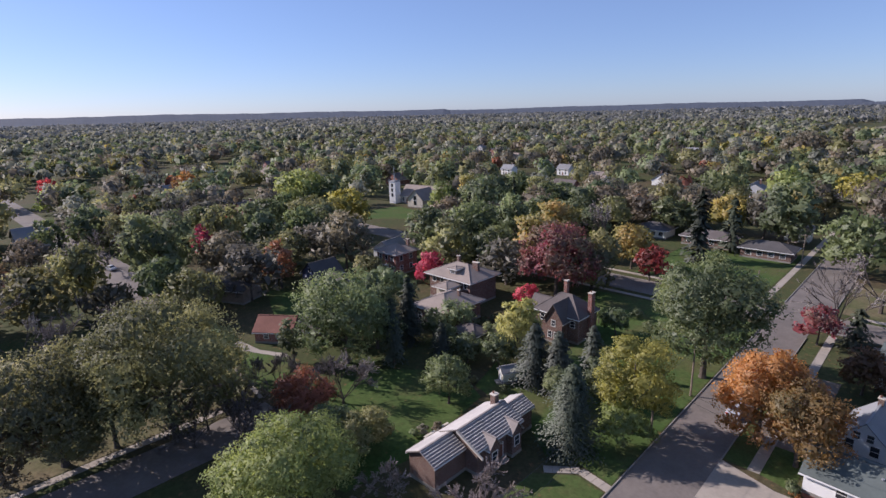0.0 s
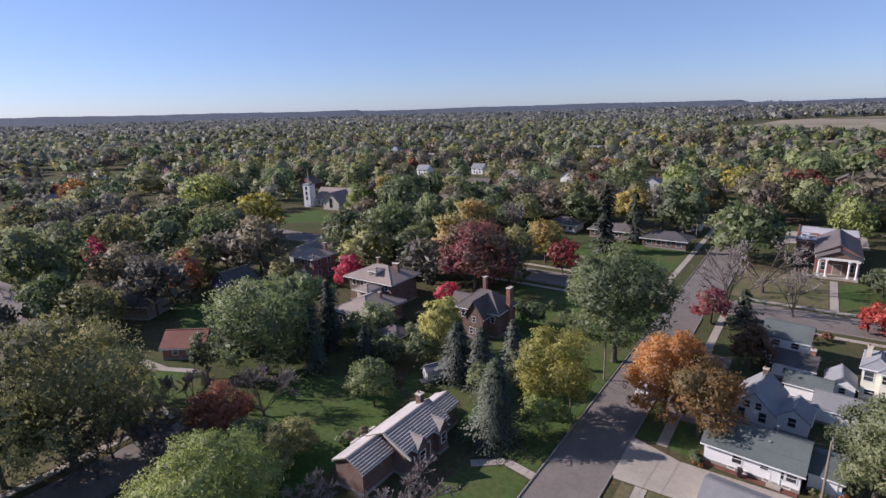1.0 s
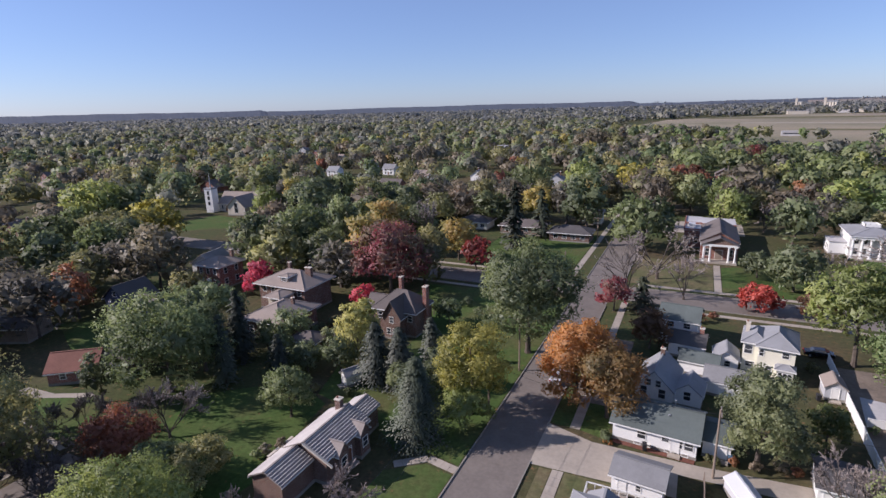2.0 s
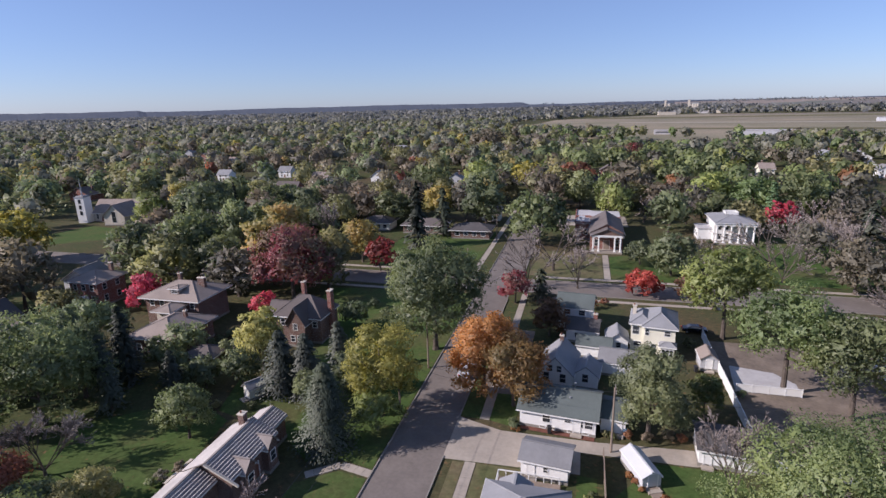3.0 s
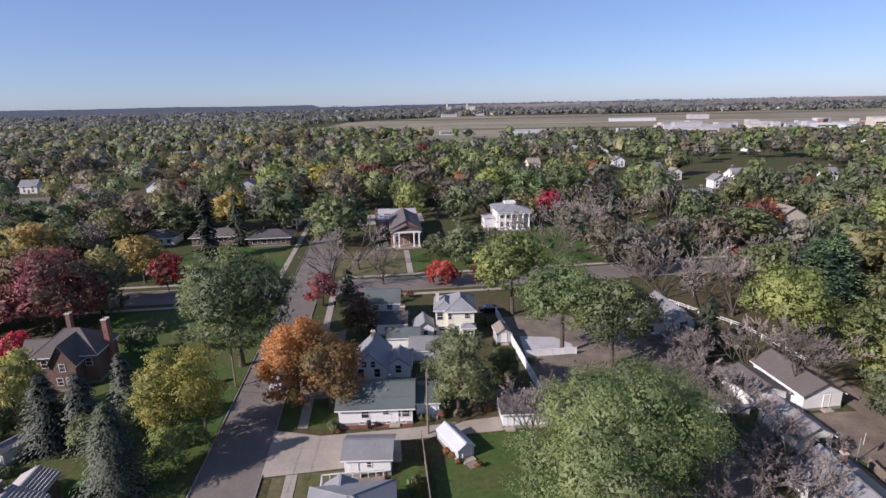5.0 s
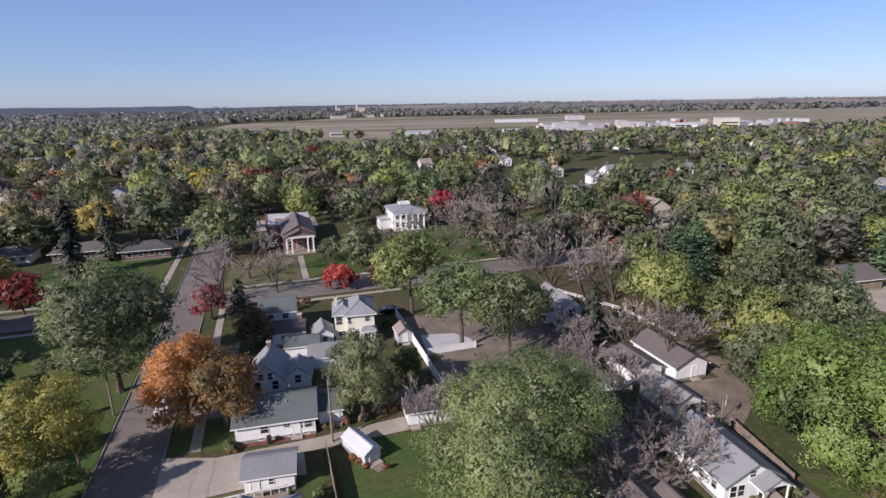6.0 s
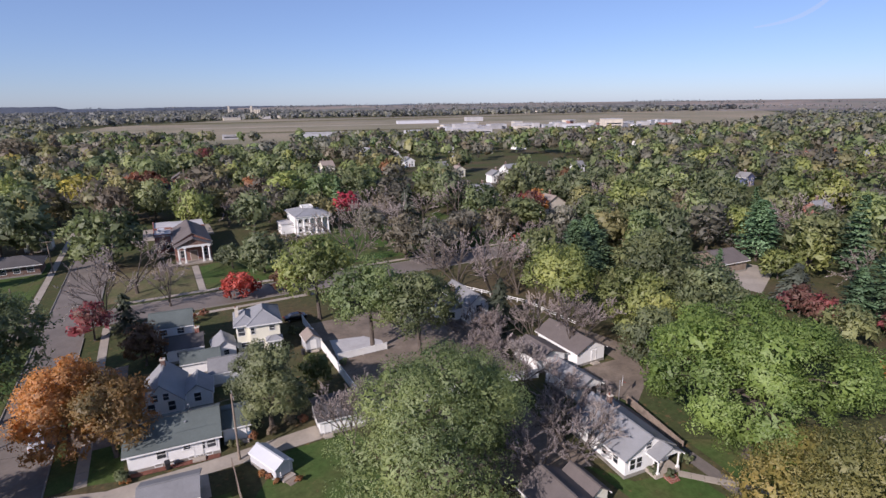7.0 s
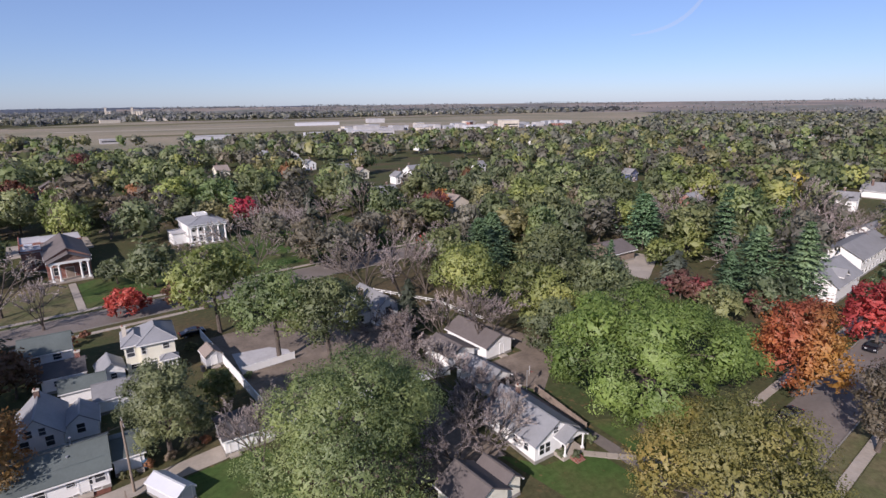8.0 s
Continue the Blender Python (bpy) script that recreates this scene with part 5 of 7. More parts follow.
# ---- trees ----
def quads_mesh(name, centre, u, v, out=None, soft=0.8):
    """Many small four-cornered leaf clumps: centres, half sides u and v; they shade softly along the directions out."""
    n = len(centre)
    face = None
    if out is not None:
        face = unit(np.cross(u, v))
        turn = np.where((face * out).sum(1) < 0, -1.0, 1.0)[:, None]
        v, face = v * turn, face * turn
        face = unit(face * (1 - soft) + out * soft)
    pts = np.empty((n, 4, 3), np.float32)
    pts[:, 0], pts[:, 1], pts[:, 2], pts[:, 3] = centre - u, centre - v * 0.8, centre + u, centre + v
    me = bpy.data.meshes.new(name)
    me.vertices.add(4 * n)
    me.vertices.foreach_set("co", pts.ravel())
    me.loops.add(4 * n)
    me.loops.foreach_set("vertex_index", np.arange(4 * n, dtype=np.int32))
    me.polygons.add(n)
    me.polygons.foreach_set("loop_start", np.arange(0, 4 * n, 4, dtype=np.int32))
    me.update(calc_edges=True)
    if face is not None:
        me.attributes.new("custom_normal", "FLOAT_VECTOR", "POINT").data.foreach_set("vector", np.repeat(face, 4, 0).astype(np.float32).ravel())
    return me


def unit(a):
    return a / np.maximum(np.linalg.norm(a, axis=1, keepdims=True), 1e-6)


def spread(rng, normal, size, aspect=0.65, jitter=0.45):
    """Two half sides for each clump, lying roughly across its normal."""
    nn = unit(normal + rng.normal(0, jitter, normal.shape))
    a = unit(np.cross(nn, rng.normal(0, 1, normal.shape)))
    b = np.cross(nn, a)
    s = (size * rng.uniform(0.6, 1.3, len(normal)))[:, None]
    return a * s, b * s * aspect


def broad_crown(rng, r, zc, rz, count, leaf, lobes=26, rough=0.35):
    """Leaf clumps over boughs: large lobes, each a heap of small tufts, with gaps between."""
    i = np.arange(lobes) + 0.5
    el, az = np.arcsin(np.clip(1 - 1.85 * i / lobes, -1, 1)), 2.39996 * i + rng.uniform(0, 6.28)
    d = unit(np.stack([np.cos(el) * np.cos(az), np.cos(el) * np.sin(az), np.sin(el)], -1) + rng.normal(0, 0.16, (lobes, 3)))
    k = np.where(np.arange(lobes) % 4 == 3, rng.uniform(0.15, 0.45, lobes), rng.uniform(0.52, 0.74, lobes))[:, None]
    d[:, :2] *= np.where(d[:, 2:] < 0, 1.0 + 0.35 * np.minimum(1, -1.3 * d[:, 2:]), 1.0)
    lc = d * k * [r, r, rz]
    lr = rng.uniform(0.28, 0.42, lobes) * min(r, rz * 1.25)
    per = int(min(24, max(9, 2.4 * r)))
    td = unit(rng.normal(0, 1, (lobes, per, 3)).reshape(-1, 3) + [0, 0, 0.25] + 0.5 * np.repeat(d, per, 0))
    tr = np.repeat(lr, per) * rng.uniform(0.30, 0.58, lobes * per) * math.sqrt(11 / per)
    tc = np.repeat(lc, per, 0) + td * np.repeat(lr, per)[:, None] * rng.uniform(0.55, 1.0, (lobes * per, 1)) * [1, 1, 0.8]
    area = tr ** 2 / (tr ** 2).sum()
    which = rng.choice(len(tr), int(count * 1.25), p=area)
    dirs = unit(rng.normal(0, 1, (len(which), 3)) + [0, 0, 0.2])
    p = tc[which] + dirs * (tr[which] * (1.05 - rough * rng.random(len(which))))[:, None] * [1.1, 1.1, 0.75]
    keep = np.ones(len(p), bool)
    for i in range(lobes):
        keep &= ~(np.linalg.norm(p - lc[i], axis=1) < lr[i] * 0.55)
    keep &= p[:, 2] > -rz * 0.9
    keep |= rng.random(len(p)) < 0.12
    p, dirs = p[keep][:count], dirs[keep][:count]
    deep = rng.choice(lobes, count // 8, p=lr ** 2 / (lr ** 2).sum())
    inner = unit(rng.normal(0, 1, (len(deep), 3)) + 0.6 * unit(lc[deep] + 1e-3))
    p = np.concatenate([p, lc[deep] + inner * (lr[deep] * 0.62)[:, None] * [1.0, 1.0, 0.8]])
    dirs = np.concatenate([dirs, inner])
    size = np.concatenate([np.full(len(p) - len(deep), leaf), np.minimum(leaf * 2.7, lr[deep] * 0.7)])
    u, v = spread(rng, dirs + [0, 0, 0.05], size, 0.52, 0.55)
    out = unit(dirs * 0.62 + unit(p / [r, r, rz]) * 0.5 + [0, 0, 0.08])
    return p + [0, 0, zc], u, v, lc + [0, 0, zc], out


def limb_mesh(rng, tall, clear, r, targets, thick):
    g = Geo()
    lean = Vector((rng.uniform(-0.3, 0.3), rng.uniform(-0.3, 0.3), 0))
    fork = Vector((0, 0, clear)) + lean
    g.tube((0, 0, -0.25), (0, 0, clear * 0.12), thick * 1.45, thick * 1.05, 8)
    g.tube((0, 0, clear * 0.12), fork, thick * 1.05, thick * 0.75, 8)
    top = fork.lerp(Vector((0, 0, tall * 0.8)), 0.8)
    g.tube(fork, top, thick * 0.7, thick * 0.2, 6)
    for t in targets:
        t = Vector(t)
        b = fork.lerp(top, rng.uniform(0.0, 0.45))
        mid = b.lerp(t, 0.5) + Vector((0, 0, rng.uniform(-0.02, 0.06) * tall))
        g.tube(b, mid, thick * 0.38, thick * 0.22, 5)
        g.tube(mid, t, thick * 0.22, thick * 0.07, 5)
    return g


def twiggy(rng, r, tall, clear, twigs, width, forks=3):
    """Bare branches: forked limbs and many thin upswept twigs."""
    limbs, tips = [], []

    def grow(a, d, length, thick, level):
        b = a + d * length
        limbs.append((a, b, thick, thick * 0.6))
        if level == 0:
            tips.append((a, b))
            return
        for _ in range(rng.integers(3, 5)):
            nd = (d + Vector(rng.normal(0, 0.42, 3)) + Vector((0, 0, 0.10))).normalized()
            grow(a.lerp(b, rng.uniform(0.55, 1.0)), nd, length * rng.uniform(0.58, 0.8), thick * 0.55, level - 1)

    g = Geo()
    g.tube((0, 0, -0.2), (0, 0, clear), 0.028 * tall, 0.02 * tall, 7)
    for _ in range(5):
        d = Vector((rng.normal(0, r / tall * 1.3), rng.normal(0, r / tall * 1.3), 1.0)).normalized()
        grow(Vector((0, 0, clear * rng.uniform(0.8, 1.0))), d, (tall - clear) * (0.42 if forks == 3 else 0.5), 0.011 * tall, forks)
    for a, b, t0, t1 in limbs:
        g.tube(a, b, t0, t1, 4)
    k = rng.integers(0, len(tips), twigs)
    A = np.array([tips[i][0] for i in k])
    B = np.array([tips[i][1] for i in k])
    s = rng.random((twigs, 1))
    start = A + (B - A) * s
    d = unit(B - A + rng.normal(0, 0.5 * np.linalg.norm(B - A, axis=1).mean(), (twigs, 3)) + [0, 0, 0.2])
    ln = rng.uniform(0.02, 0.05, (twigs, 1)) * tall
    side = unit(np.cross(d, rng.normal(0, 1, (twigs, 3)))) * width
    return g, start + d * ln * 0.5, d * ln * 0.6, side


def conifer(rng, r, tall, count, leaf, droop=0.35, layers=16, ragged=0.25, low=0.06):
    """Tiers of boughs on a spire; each bough is a row of needle sprays."""
    boughs = count // 9
    lay = rng.integers(0, layers, boughs)
    f = (lay + rng.uniform(0.0, 0.5, boughs)) / layers
    f = f ** 0.85
    z0 = tall * (low + (0.97 - low) * f)
    az = rng.uniform(0, 6.283, boughs)
    ph = rng.uniform(0, 6.283, 4)
    uneven = 0.80 + 0.13 * np.sin(2 * az + ph[0] + 3 * f) + 0.13 * np.sin(3 * az + ph[1] - 9 * f) + 0.10 * np.sin(5 * az + ph[2] + 17 * f)
    reach = r * uneven * (1 - f ** 1.45) ** 0.85 * (1 - ragged * rng.random(boughs)) + 0.12 * r * 0.3
    s = np.repeat(np.linspace(0.18, 1.0, 9)[None], boughs, 0) + rng.normal(0, 0.03, (boughs, 9))
    dx, dy = np.cos(az)[:, None], np.sin(az)[:, None]
    side = rng.normal(0, 0.10, (boughs, 9)) * reach[:, None]
    x = dx * s * reach[:, None] - dy * side
    y = dy * s * reach[:, None] + dx * side
    z = z0[:, None] - droop * s ** 1.4 * reach[:, None] + rng.normal(0, 0.02 * r, (boughs, 9))
    p = np.stack([x, y, z], -1).reshape(-1, 3)
    out = np.repeat(np.stack([np.cos(az), np.sin(az), -droop * np.ones(boughs)], -1), 9, 0)
    u = unit(out + rng.normal(0, 0.25, out.shape)) * leaf * rng.uniform(0.7, 1.4, (len(p), 1))
    v = unit(np.cross(out, [0, 0, 1]) + rng.normal(0, 0.35, out.shape)) * leaf * 0.6
    return p, u, v, unit(np.stack([x.ravel(), y.ravel(), 0.45 * np.hypot(x, y).ravel() + 0.15 * r], -1))


def weeping(rng, r, tall, clear, count):
    c, u, v, lc, out = broad_crown(rng, r * 0.86, tall * 0.66, tall * 0.32, count // 3, 0.32, 18)
    k = count - len(c)
    a, q = rng.uniform(0, 6.283, k), np.sqrt(rng.random(k))
    x, y = np.cos(a) * q * r, np.sin(a) * q * r
    strand = np.round(a * 14) / 14
    x += np.cos(strand * 5) * 0.3
    z = tall * (0.86 - 0.25 * q ** 2) - rng.random(k) * tall * (0.30 + 0.35 * q)
    z = np.maximum(z, clear * 0.5)
    p = np.stack([x, y, z], -1)
    uu = np.stack([rng.normal(0, 0.05, k), rng.normal(0, 0.05, k), rng.uniform(0.2, 0.6, k)], -1)
    vv = unit(rng.normal(0, 1, (k, 3)) * [1, 1, 0.1]) * rng.uniform(0.05, 0.14, (k, 1))
    return np.concatenate([c, p]), np.concatenate([u, uu]), np.concatenate([v, vv]), lc, np.concatenate([out, unit(p * [1, 1, 0] + [0, 0, 0.35 * r])])


WORDS = dict(
    green="broad tree with dull green autumn leaves", oak="tall spreading oak with dark green leaves", darkgreen="dense dark green leafy tree",
    lime="yellow-green leafy tree turning in autumn", leafy="large leafy green tree with brown-tipped boughs", bright="very broad bright green tree with forked grey limbs",
    olive="old tree with olive and bronze leaves", amber="broad tree with olive and amber leaves", yellow="tree with fading yellow leaves", gold="golden yellow leafy tree",
    orange="maple with orange and rust leaves", russet="maple with rust, olive and orange leaves", scarlet="maple with red-orange and yellow leaves", red="small maple with bright red leaves", maroon="large tree with dark red and brown leaves",
    rust="small tree with rust-brown leaves", brown="tree with thin brown leaves", grey="half-bare tree with grey-green leaves", spruce="dark narrow spruce with dense boughs", bluespruce="blue-grey spruce with drooping boughs",
    pine="tall green pine with layered boughs", willow="weeping willow with pale yellow-green strands", purple="bare purplish tree with fine twigs", bare="bare grey-brown tree with thin branches")
CONIFERS = ("spruce", "bluespruce", "pine")
NAMES = dict(oak="oak_tree", spruce="spruce_tree", bluespruce="spruce_tree", pine="pine_tree", willow="willow_tree", bare="bare_tree", purple="bare_tree", orange="maple_tree", russet="maple_tree", scarlet="maple_tree", red="maple_tree")
counter = [0]


def make_crown(kind, rng, r, tall, clear, fine):
    """Crown leaf arrays and limb targets; fine is the half side of a leaf clump in metres."""
    if kind in CONIFERS:
        area = math.pi * r * tall * (1.5 if kind == "pine" else 1.7)
        count = int(area / (fine * fine * 2.2) * 2.1)
        if kind == "pine":
            c, u, v, out = conifer(rng, r, tall, int(count * 1.7), fine * 0.95, -0.02, 12, 0.5, 0.14)
        else:
            c, u, v, out = conifer(rng, r, tall, count, fine * 1.15, 0.38, max(9, int(tall * 0.85)), 0.6)
        return c, u, v, [], out
    rz = (tall - clear) / 2
    area = 4 * math.pi * ((r * r * 2 + rz * rz) / 3)
    thin = dict(grey=0.65, brown=0.8, oak=1.25).get(kind, 1.0)
    count = int(area * (1.5 if fine < 0.2 else 1.4) * thin / (fine * fine * 2))
    if kind == "willow":
        return weeping(rng, r, tall, clear, count)
    return broad_crown(rng, r, clear + rz, rz, count, fine, int(16 + r * 2.2))


def tree(kind, x, y, tall, r, clear=None, fine=None):
    counter[0] += 1
    rng = np.random.default_rng(1000 + counter[0])
    d = math.hypot(x, y)
    fine = fine or min(0.9, max(0.122, d * 0.0025 if d < 85 else d * 0.0046 - 0.1785))
    clear = clear if clear is not None else 5.0 if kind == "bright" else (min(2.2, tall * 0.13) if kind in ("oak", "olive", "maroon", "grey", "bright") else 0.7)
    ob = thing(NAMES.get(kind, "tree"), x, y, rng.uniform(0, 360), WORDS[kind], "tree", "neighbourhood trees")
    if kind in ("bare", "purple"):
        g, c, u, v = twiggy(rng, r, tall, clear, int((1500 + 160 * r * (2 if kind == "purple" else 1)) * (1.9 if d < 90 else 0.8)), 0.037 if d < 90 else 0.06, 3 if d < 90 else 2)
        part("trunk", g, "bark", ob)
        part("crown", quads_mesh("crown", c, u, v), kind, ob)
        return ob
    c, u, v, lc, out = make_crown(kind, rng, r, tall, clear, fine)
    if len(lc):
        t = lc[np.argsort(-np.linalg.norm(lc[:, :2], axis=1))[:9]]
        part("trunk", limb_mesh(rng, tall, clear + (tall - clear) * 0.15, r, t, 0.018 * tall + 0.012 * r), "bark", ob)
    else:
        part("trunk", Geo().tube((0, 0, -0.2), (0, 0, tall * 0.93), 0.02 * tall, 0.02, 8), "bark", ob)
    part("crown", quads_mesh("crown", c, u, v, out), kind, ob)
    return ob


tree("lime", -46.0, 22.2, 13.6, 8.7)
tree("bare", -34.0, 38.2, 8.9, 6.2)
tree("bare", -42.1, 32.7, 6.5, 4.3)
tree("olive", -78.9, 8.2, 17.3, 9.4)
tree("olive", -73.4, 20.4, 21.9, 10.8)
tree("brown", -79.6, 2.0, 11.8, 5.4)
tree("green", -74.9, 51.1, 17.9, 9.1)
tree("spruce", -73.1, 64.8, 14.1, 4.4)
tree("purple", -63.9, 42.1, 8.9, 5.2)
tree("rust", -63.5, 35.0, 8.7, 4.4)
tree("purple", -72.7, 24.5, 8.0, 4.6)
tree("olive", -51.9, 36.0, 6.4, 5.0)
tree("green", -51.5, 53.1, 8.7, 3.7)
tree("spruce", -31.2, 55.2, 13.2, 6.3)
tree("bluespruce", -40.9, 67.5, 10.9, 5.2)
tree("bluespruce", -44.9, 66.9, 11.4, 5.4)
tree("bluespruce", -39.6, 76.2, 9.4, 3.5)
tree("darkgreen", -53.1, 67.8, 6.3, 3.0)
tree("willow", -52.5, 73.0, 11.5, 4.4)
tree("yellow", -27.2, 64.2, 16.0, 5.2)
tree("oak", -25.3, 87.2, 21.3, 9.9)
tree("orange", -13.8, 73.4, 15.0, 5.4)
tree("russet", -8.7, 71.0, 12.3, 5.5)
tree("red", -62.8, 90.2, 8.1, 2.9)
tree("red", -96.0, 93.4, 8.9, 4.2)
tree("maroon", -66.0, 106.7, 18.7, 10.4)
tree("yellow", -73.8, 139.1, 10.0, 2.9)
tree("red", -53.4, 131.4, 10.2, 4.3)
tree("maroon", -13.9, 113.9, 8.1, 3.8)
tree("spruce", -8.6, 117.2, 7.8, 4.6)
tree("rust", -5.2, 97.3, 8.2, 3.8)
tree("green", -103.8, 119.2, 19.0, 9.7)
tree("green", -191.2, 196.4, 19.6, 10.1)
tree("darkgreen", -131.4, 161.5, 20.4, 12.5)
tree("brown", -121.3, 118.5, 13.0, 7.5)
tree("yellow", -166.0, 118.5, 17.2, 8.6)
tree("lime", -222.3, 134.2, 19.4, 14.3)
tree("darkgreen", -153.0, 77.4, 16.3, 6.3)
tree("grey", -136.7, 84.7, 13.2, 7.0)
tree("darkgreen", -143.6, 43.3, 23.7, 9.7)
tree("red", -161.3, 61.1, 13.5, 3.8)
tree("red", -182.9, 80.3, 9.9, 4.1)
tree("brown", -141.6, 59.2, 14.4, 8.7)
tree("rust", -123.7, 65.7, 13.5, 4.2)
tree("orange", -300.1, 109.7, 16.9, 6.8)
tree("green", -217.7, 33.1, 13.0, 5.5)
tree("bare", -151.0, 15.5, 12.1, 7.3)
tree("bare", -131.3, 23.6, 10.2, 7.5)
tree("grey", -166.4, 27.2, 9.9, 6.0)
tree("red", -400.1, 65.4, 10.3, 6.0)
tree("lime", -317.2, 56.5, 12.6, 12.8)
tree("darkgreen", -214.7, 45.1, 16.0, 8.1)
tree("darkgreen", 9.9, 67.0, 14.4, 5.1)
tree("lime", 18.1, 73.5, 7.2, 2.5)
tree("leafy", 23.0, 43.8, 19.4, 10.2)
tree("leafy", 33.2, 49.3, 11.8, 5.0)
tree("lime", 26.6, 102.5, 17.6, 8.0, 5.0)
tree("leafy", 30.8, 83.0, 17.6, 7.2, 5.0)
tree("green", 37.6, 77.5, 16.0, 6.6, 4.0)
tree("lime", 66.3, 74.5, 17.1, 7.0, 5.5)
tree("lime", 72.3, 60.5, 16.5, 6.7)
tree("darkgreen", 87.5, 58.5, 11.8, 9.9)
tree("pine", 99.0, 101.4, 14.8, 10.4)
tree("pine", 142.3, 82.2, 17.5, 9.3)
tree("bright", 60.7, 31.9, 19.1, 15.4)
tree("amber", 50.9, 17.3, 15.0, 9.5)
tree("scarlet", 86.0, 22.4, 15.8, 7.8)
tree("red", 113.7, 19.2, 13.3, 6.5)
tree("brown", 79.3, 10.7, 12.7, 3.9)
tree("pine", 124.5, 44.1, 17.2, 8.3)
tree("pine", 127.6, 36.0, 19.2, 6.8)
tree("pine", 146.8, 61.3, 21.8, 5.5)
tree("bluespruce", 117.8, 58.6, 9.7, 7.8)
tree("bare", 61.3, 105.3, 13.1, 5.8)
tree("bare", 64.4, 94.9, 14.5, 6.5)
tree("bare", 70.8, 161.7, 14.1, 8.4)
tree("bare", 18.1, 56.9, 10.7, 2.4)
tree("bare", 48.4, 69.6, 8.6, 5.4)
tree("bare", 55.0, 51.6, 3.1, 2.9)
tree("purple", 36.7, 54.2, 8.0, 4.7)
tree("bare", 40.0, 40.8, 9.9, 4.9)
tree("bare", 47.4, 55.0, 7.3, 4.1)
tree("red", 14.1, 123.6, 6.2, 4.8)
tree("rust", 24.2, 123.0, 5.7, 3.4)
tree("red", 65.5, 199.9, 10.2, 5.0)
tree("red", 86.6, 115.1, 8.6, 3.5)
tree("spruce", 57.9, 82.5, 9.8, 4.5)
tree("maroon", 111.7, 53.9, 6.6, 3.8)
tree("maroon", 114.4, 38.8, 5.5, 3.5)
tree("green", -13.9, 169.6, 17.1, 9.9)
tree("bare", -12.6, 126.4, 13.3, 6.5)
tree("bare", -0.4, 126.7, 11.1, 4.3)
tree("darkgreen", 15.9, 149.8, 6.8, 5.0)
tree("darkgreen", 22.8, 141.5, 11.2, 7.0)
tree("bare", 30.6, 142.8, 10.4, 5.5)
tree("grey", 50.4, 210.1, 9.0, 9.0)
tree("gold", -29.6, 288.6, 13.9, 9.4)
tree("rust", -4.6, 287.2, 13.8, 10.8)
tree("lime", -48.4, 253.1, 17.9, 10.4)
tree("spruce", -51.1, 158.8, 21.6, 6.0)
tree("spruce", -46.5, 173.5, 17.6, 5.7)
tree("darkgreen", -34.7, 190.9, 21.1, 9.6)
tree("green", -69.8, 238.6, 18.3, 10.6)
tree("maroon", 30.8, 394.9, 16.3, 10.4)
tree("brown", 17.5, 250.4, 18.6, 12.1)
tree("brown", -89.7, 506.9, 21.2, 21.7)
tree("green", 107.4, 203.2, 14.0, 10.5)
tree("bluespruce", 87.1, 190.2, 12.0, 7.0)
tree("orange", 129.1, 163.0, 10.7, 4.9)
tree("bluespruce", 167.1, 185.2, 11.0, 6.4)
tree("lime", 154.3, 133.5, 14.1, 12.1)
tree("green", 193.3, 136.3, 15.3, 11.0)
tree("brown", 98.3, 142.6, 10.3, 7.7)
tree("brown", 76.0, 134.4, 9.8, 7.2)
tree("red", 114.7, 174.8, 3.5, 5.1)
tree("maroon", 85.2, 144.9, 7.8, 4.3)
tree("grey", 121.8, 124.1, 15.2, 8.5)
tree("lime", 152.5, 134.9, 15.1, 11.8)
tree("brown", 172.5, 127.3, 12.1, 7.7)
tree("green", 198.1, 130.1, 14.1, 10.6)
tree("orange", 346.4, 199.3, 11.2, 7.6)
tree("maroon", 260.1, 119.7, 10.4, 6.6)
tree("gold", 258.1, 82.6, 13.3, 7.4)
tree("brown", 254.6, 104.7, 14.2, 10.4)
tree("lime", 274.7, 109.3, 12.9, 11.8)
tree("bare", 61.7, 163.4, 15.1, 9.4)
tree("grey", 91.9, 212.6, 12.1, 12.1)
tree("purple", 115.9, 236.7, 12.0, 9.4)
tree("bare", 65.2, 136.3, 10.6, 7.2)
tree("bare", 63.8, 116.8, 11.5, 6.3)
tree("bare", 70.7, 93.9, 14.4, 5.3)
tree("bare", 95.5, 125.6, 10.8, 6.9)
tree("purple", 48.8, 77.1, 8.3, 6.3)
tree("purple", 48.3, 67.8, 8.4, 6.2)
tree("purple", 50.7, 88.6, 5.8, 6.0)
tree("bare", 62.1, 75.2, 8.1, 3.9)
tree("purple", 36.3, 41.8, 10.1, 4.5)
tree("purple", 41.8, 45.1, 8.8, 5.4)
tree("brown", -94.9, 4.7, 10.4, 5.1)
tree("bare", -122.1, 10.1, 9.8, 7.1)
tree("bare", -115.3, 16.0, 8.7, 6.0)
tree("brown", -132.9, 28.8, 9.0, 5.6)
tree("darkgreen", -82.6, 44.5, 8.9, 2.6)
tree("spruce", -68.6, 56.6, 13.1, 3.5)
tree("darkgreen", -58.4, 65.5, 5.6, 3.6)
tree("darkgreen", -70.0, 68.4, 7.2, 2.3)
tree("darkgreen", -44.2, 94.1, 5.4, 2.8)
tree("green", -49.6, 97.2, 3.2, 2.4)
tree("darkgreen", -90.0, 73.5, 10.6, 6.8)
tree("olive", -110.5, 84.2, 7.3, 4.4)
tree("grey", 64.9, 124.6, 12.8, 7.0)
tree("grey", 83.9, 141.4, 11.1, 7.3)
tree("brown", 60.7, 134.1, 13.2, 7.3)
tree("bare", 65.8, 163.0, 13.4, 7.6)
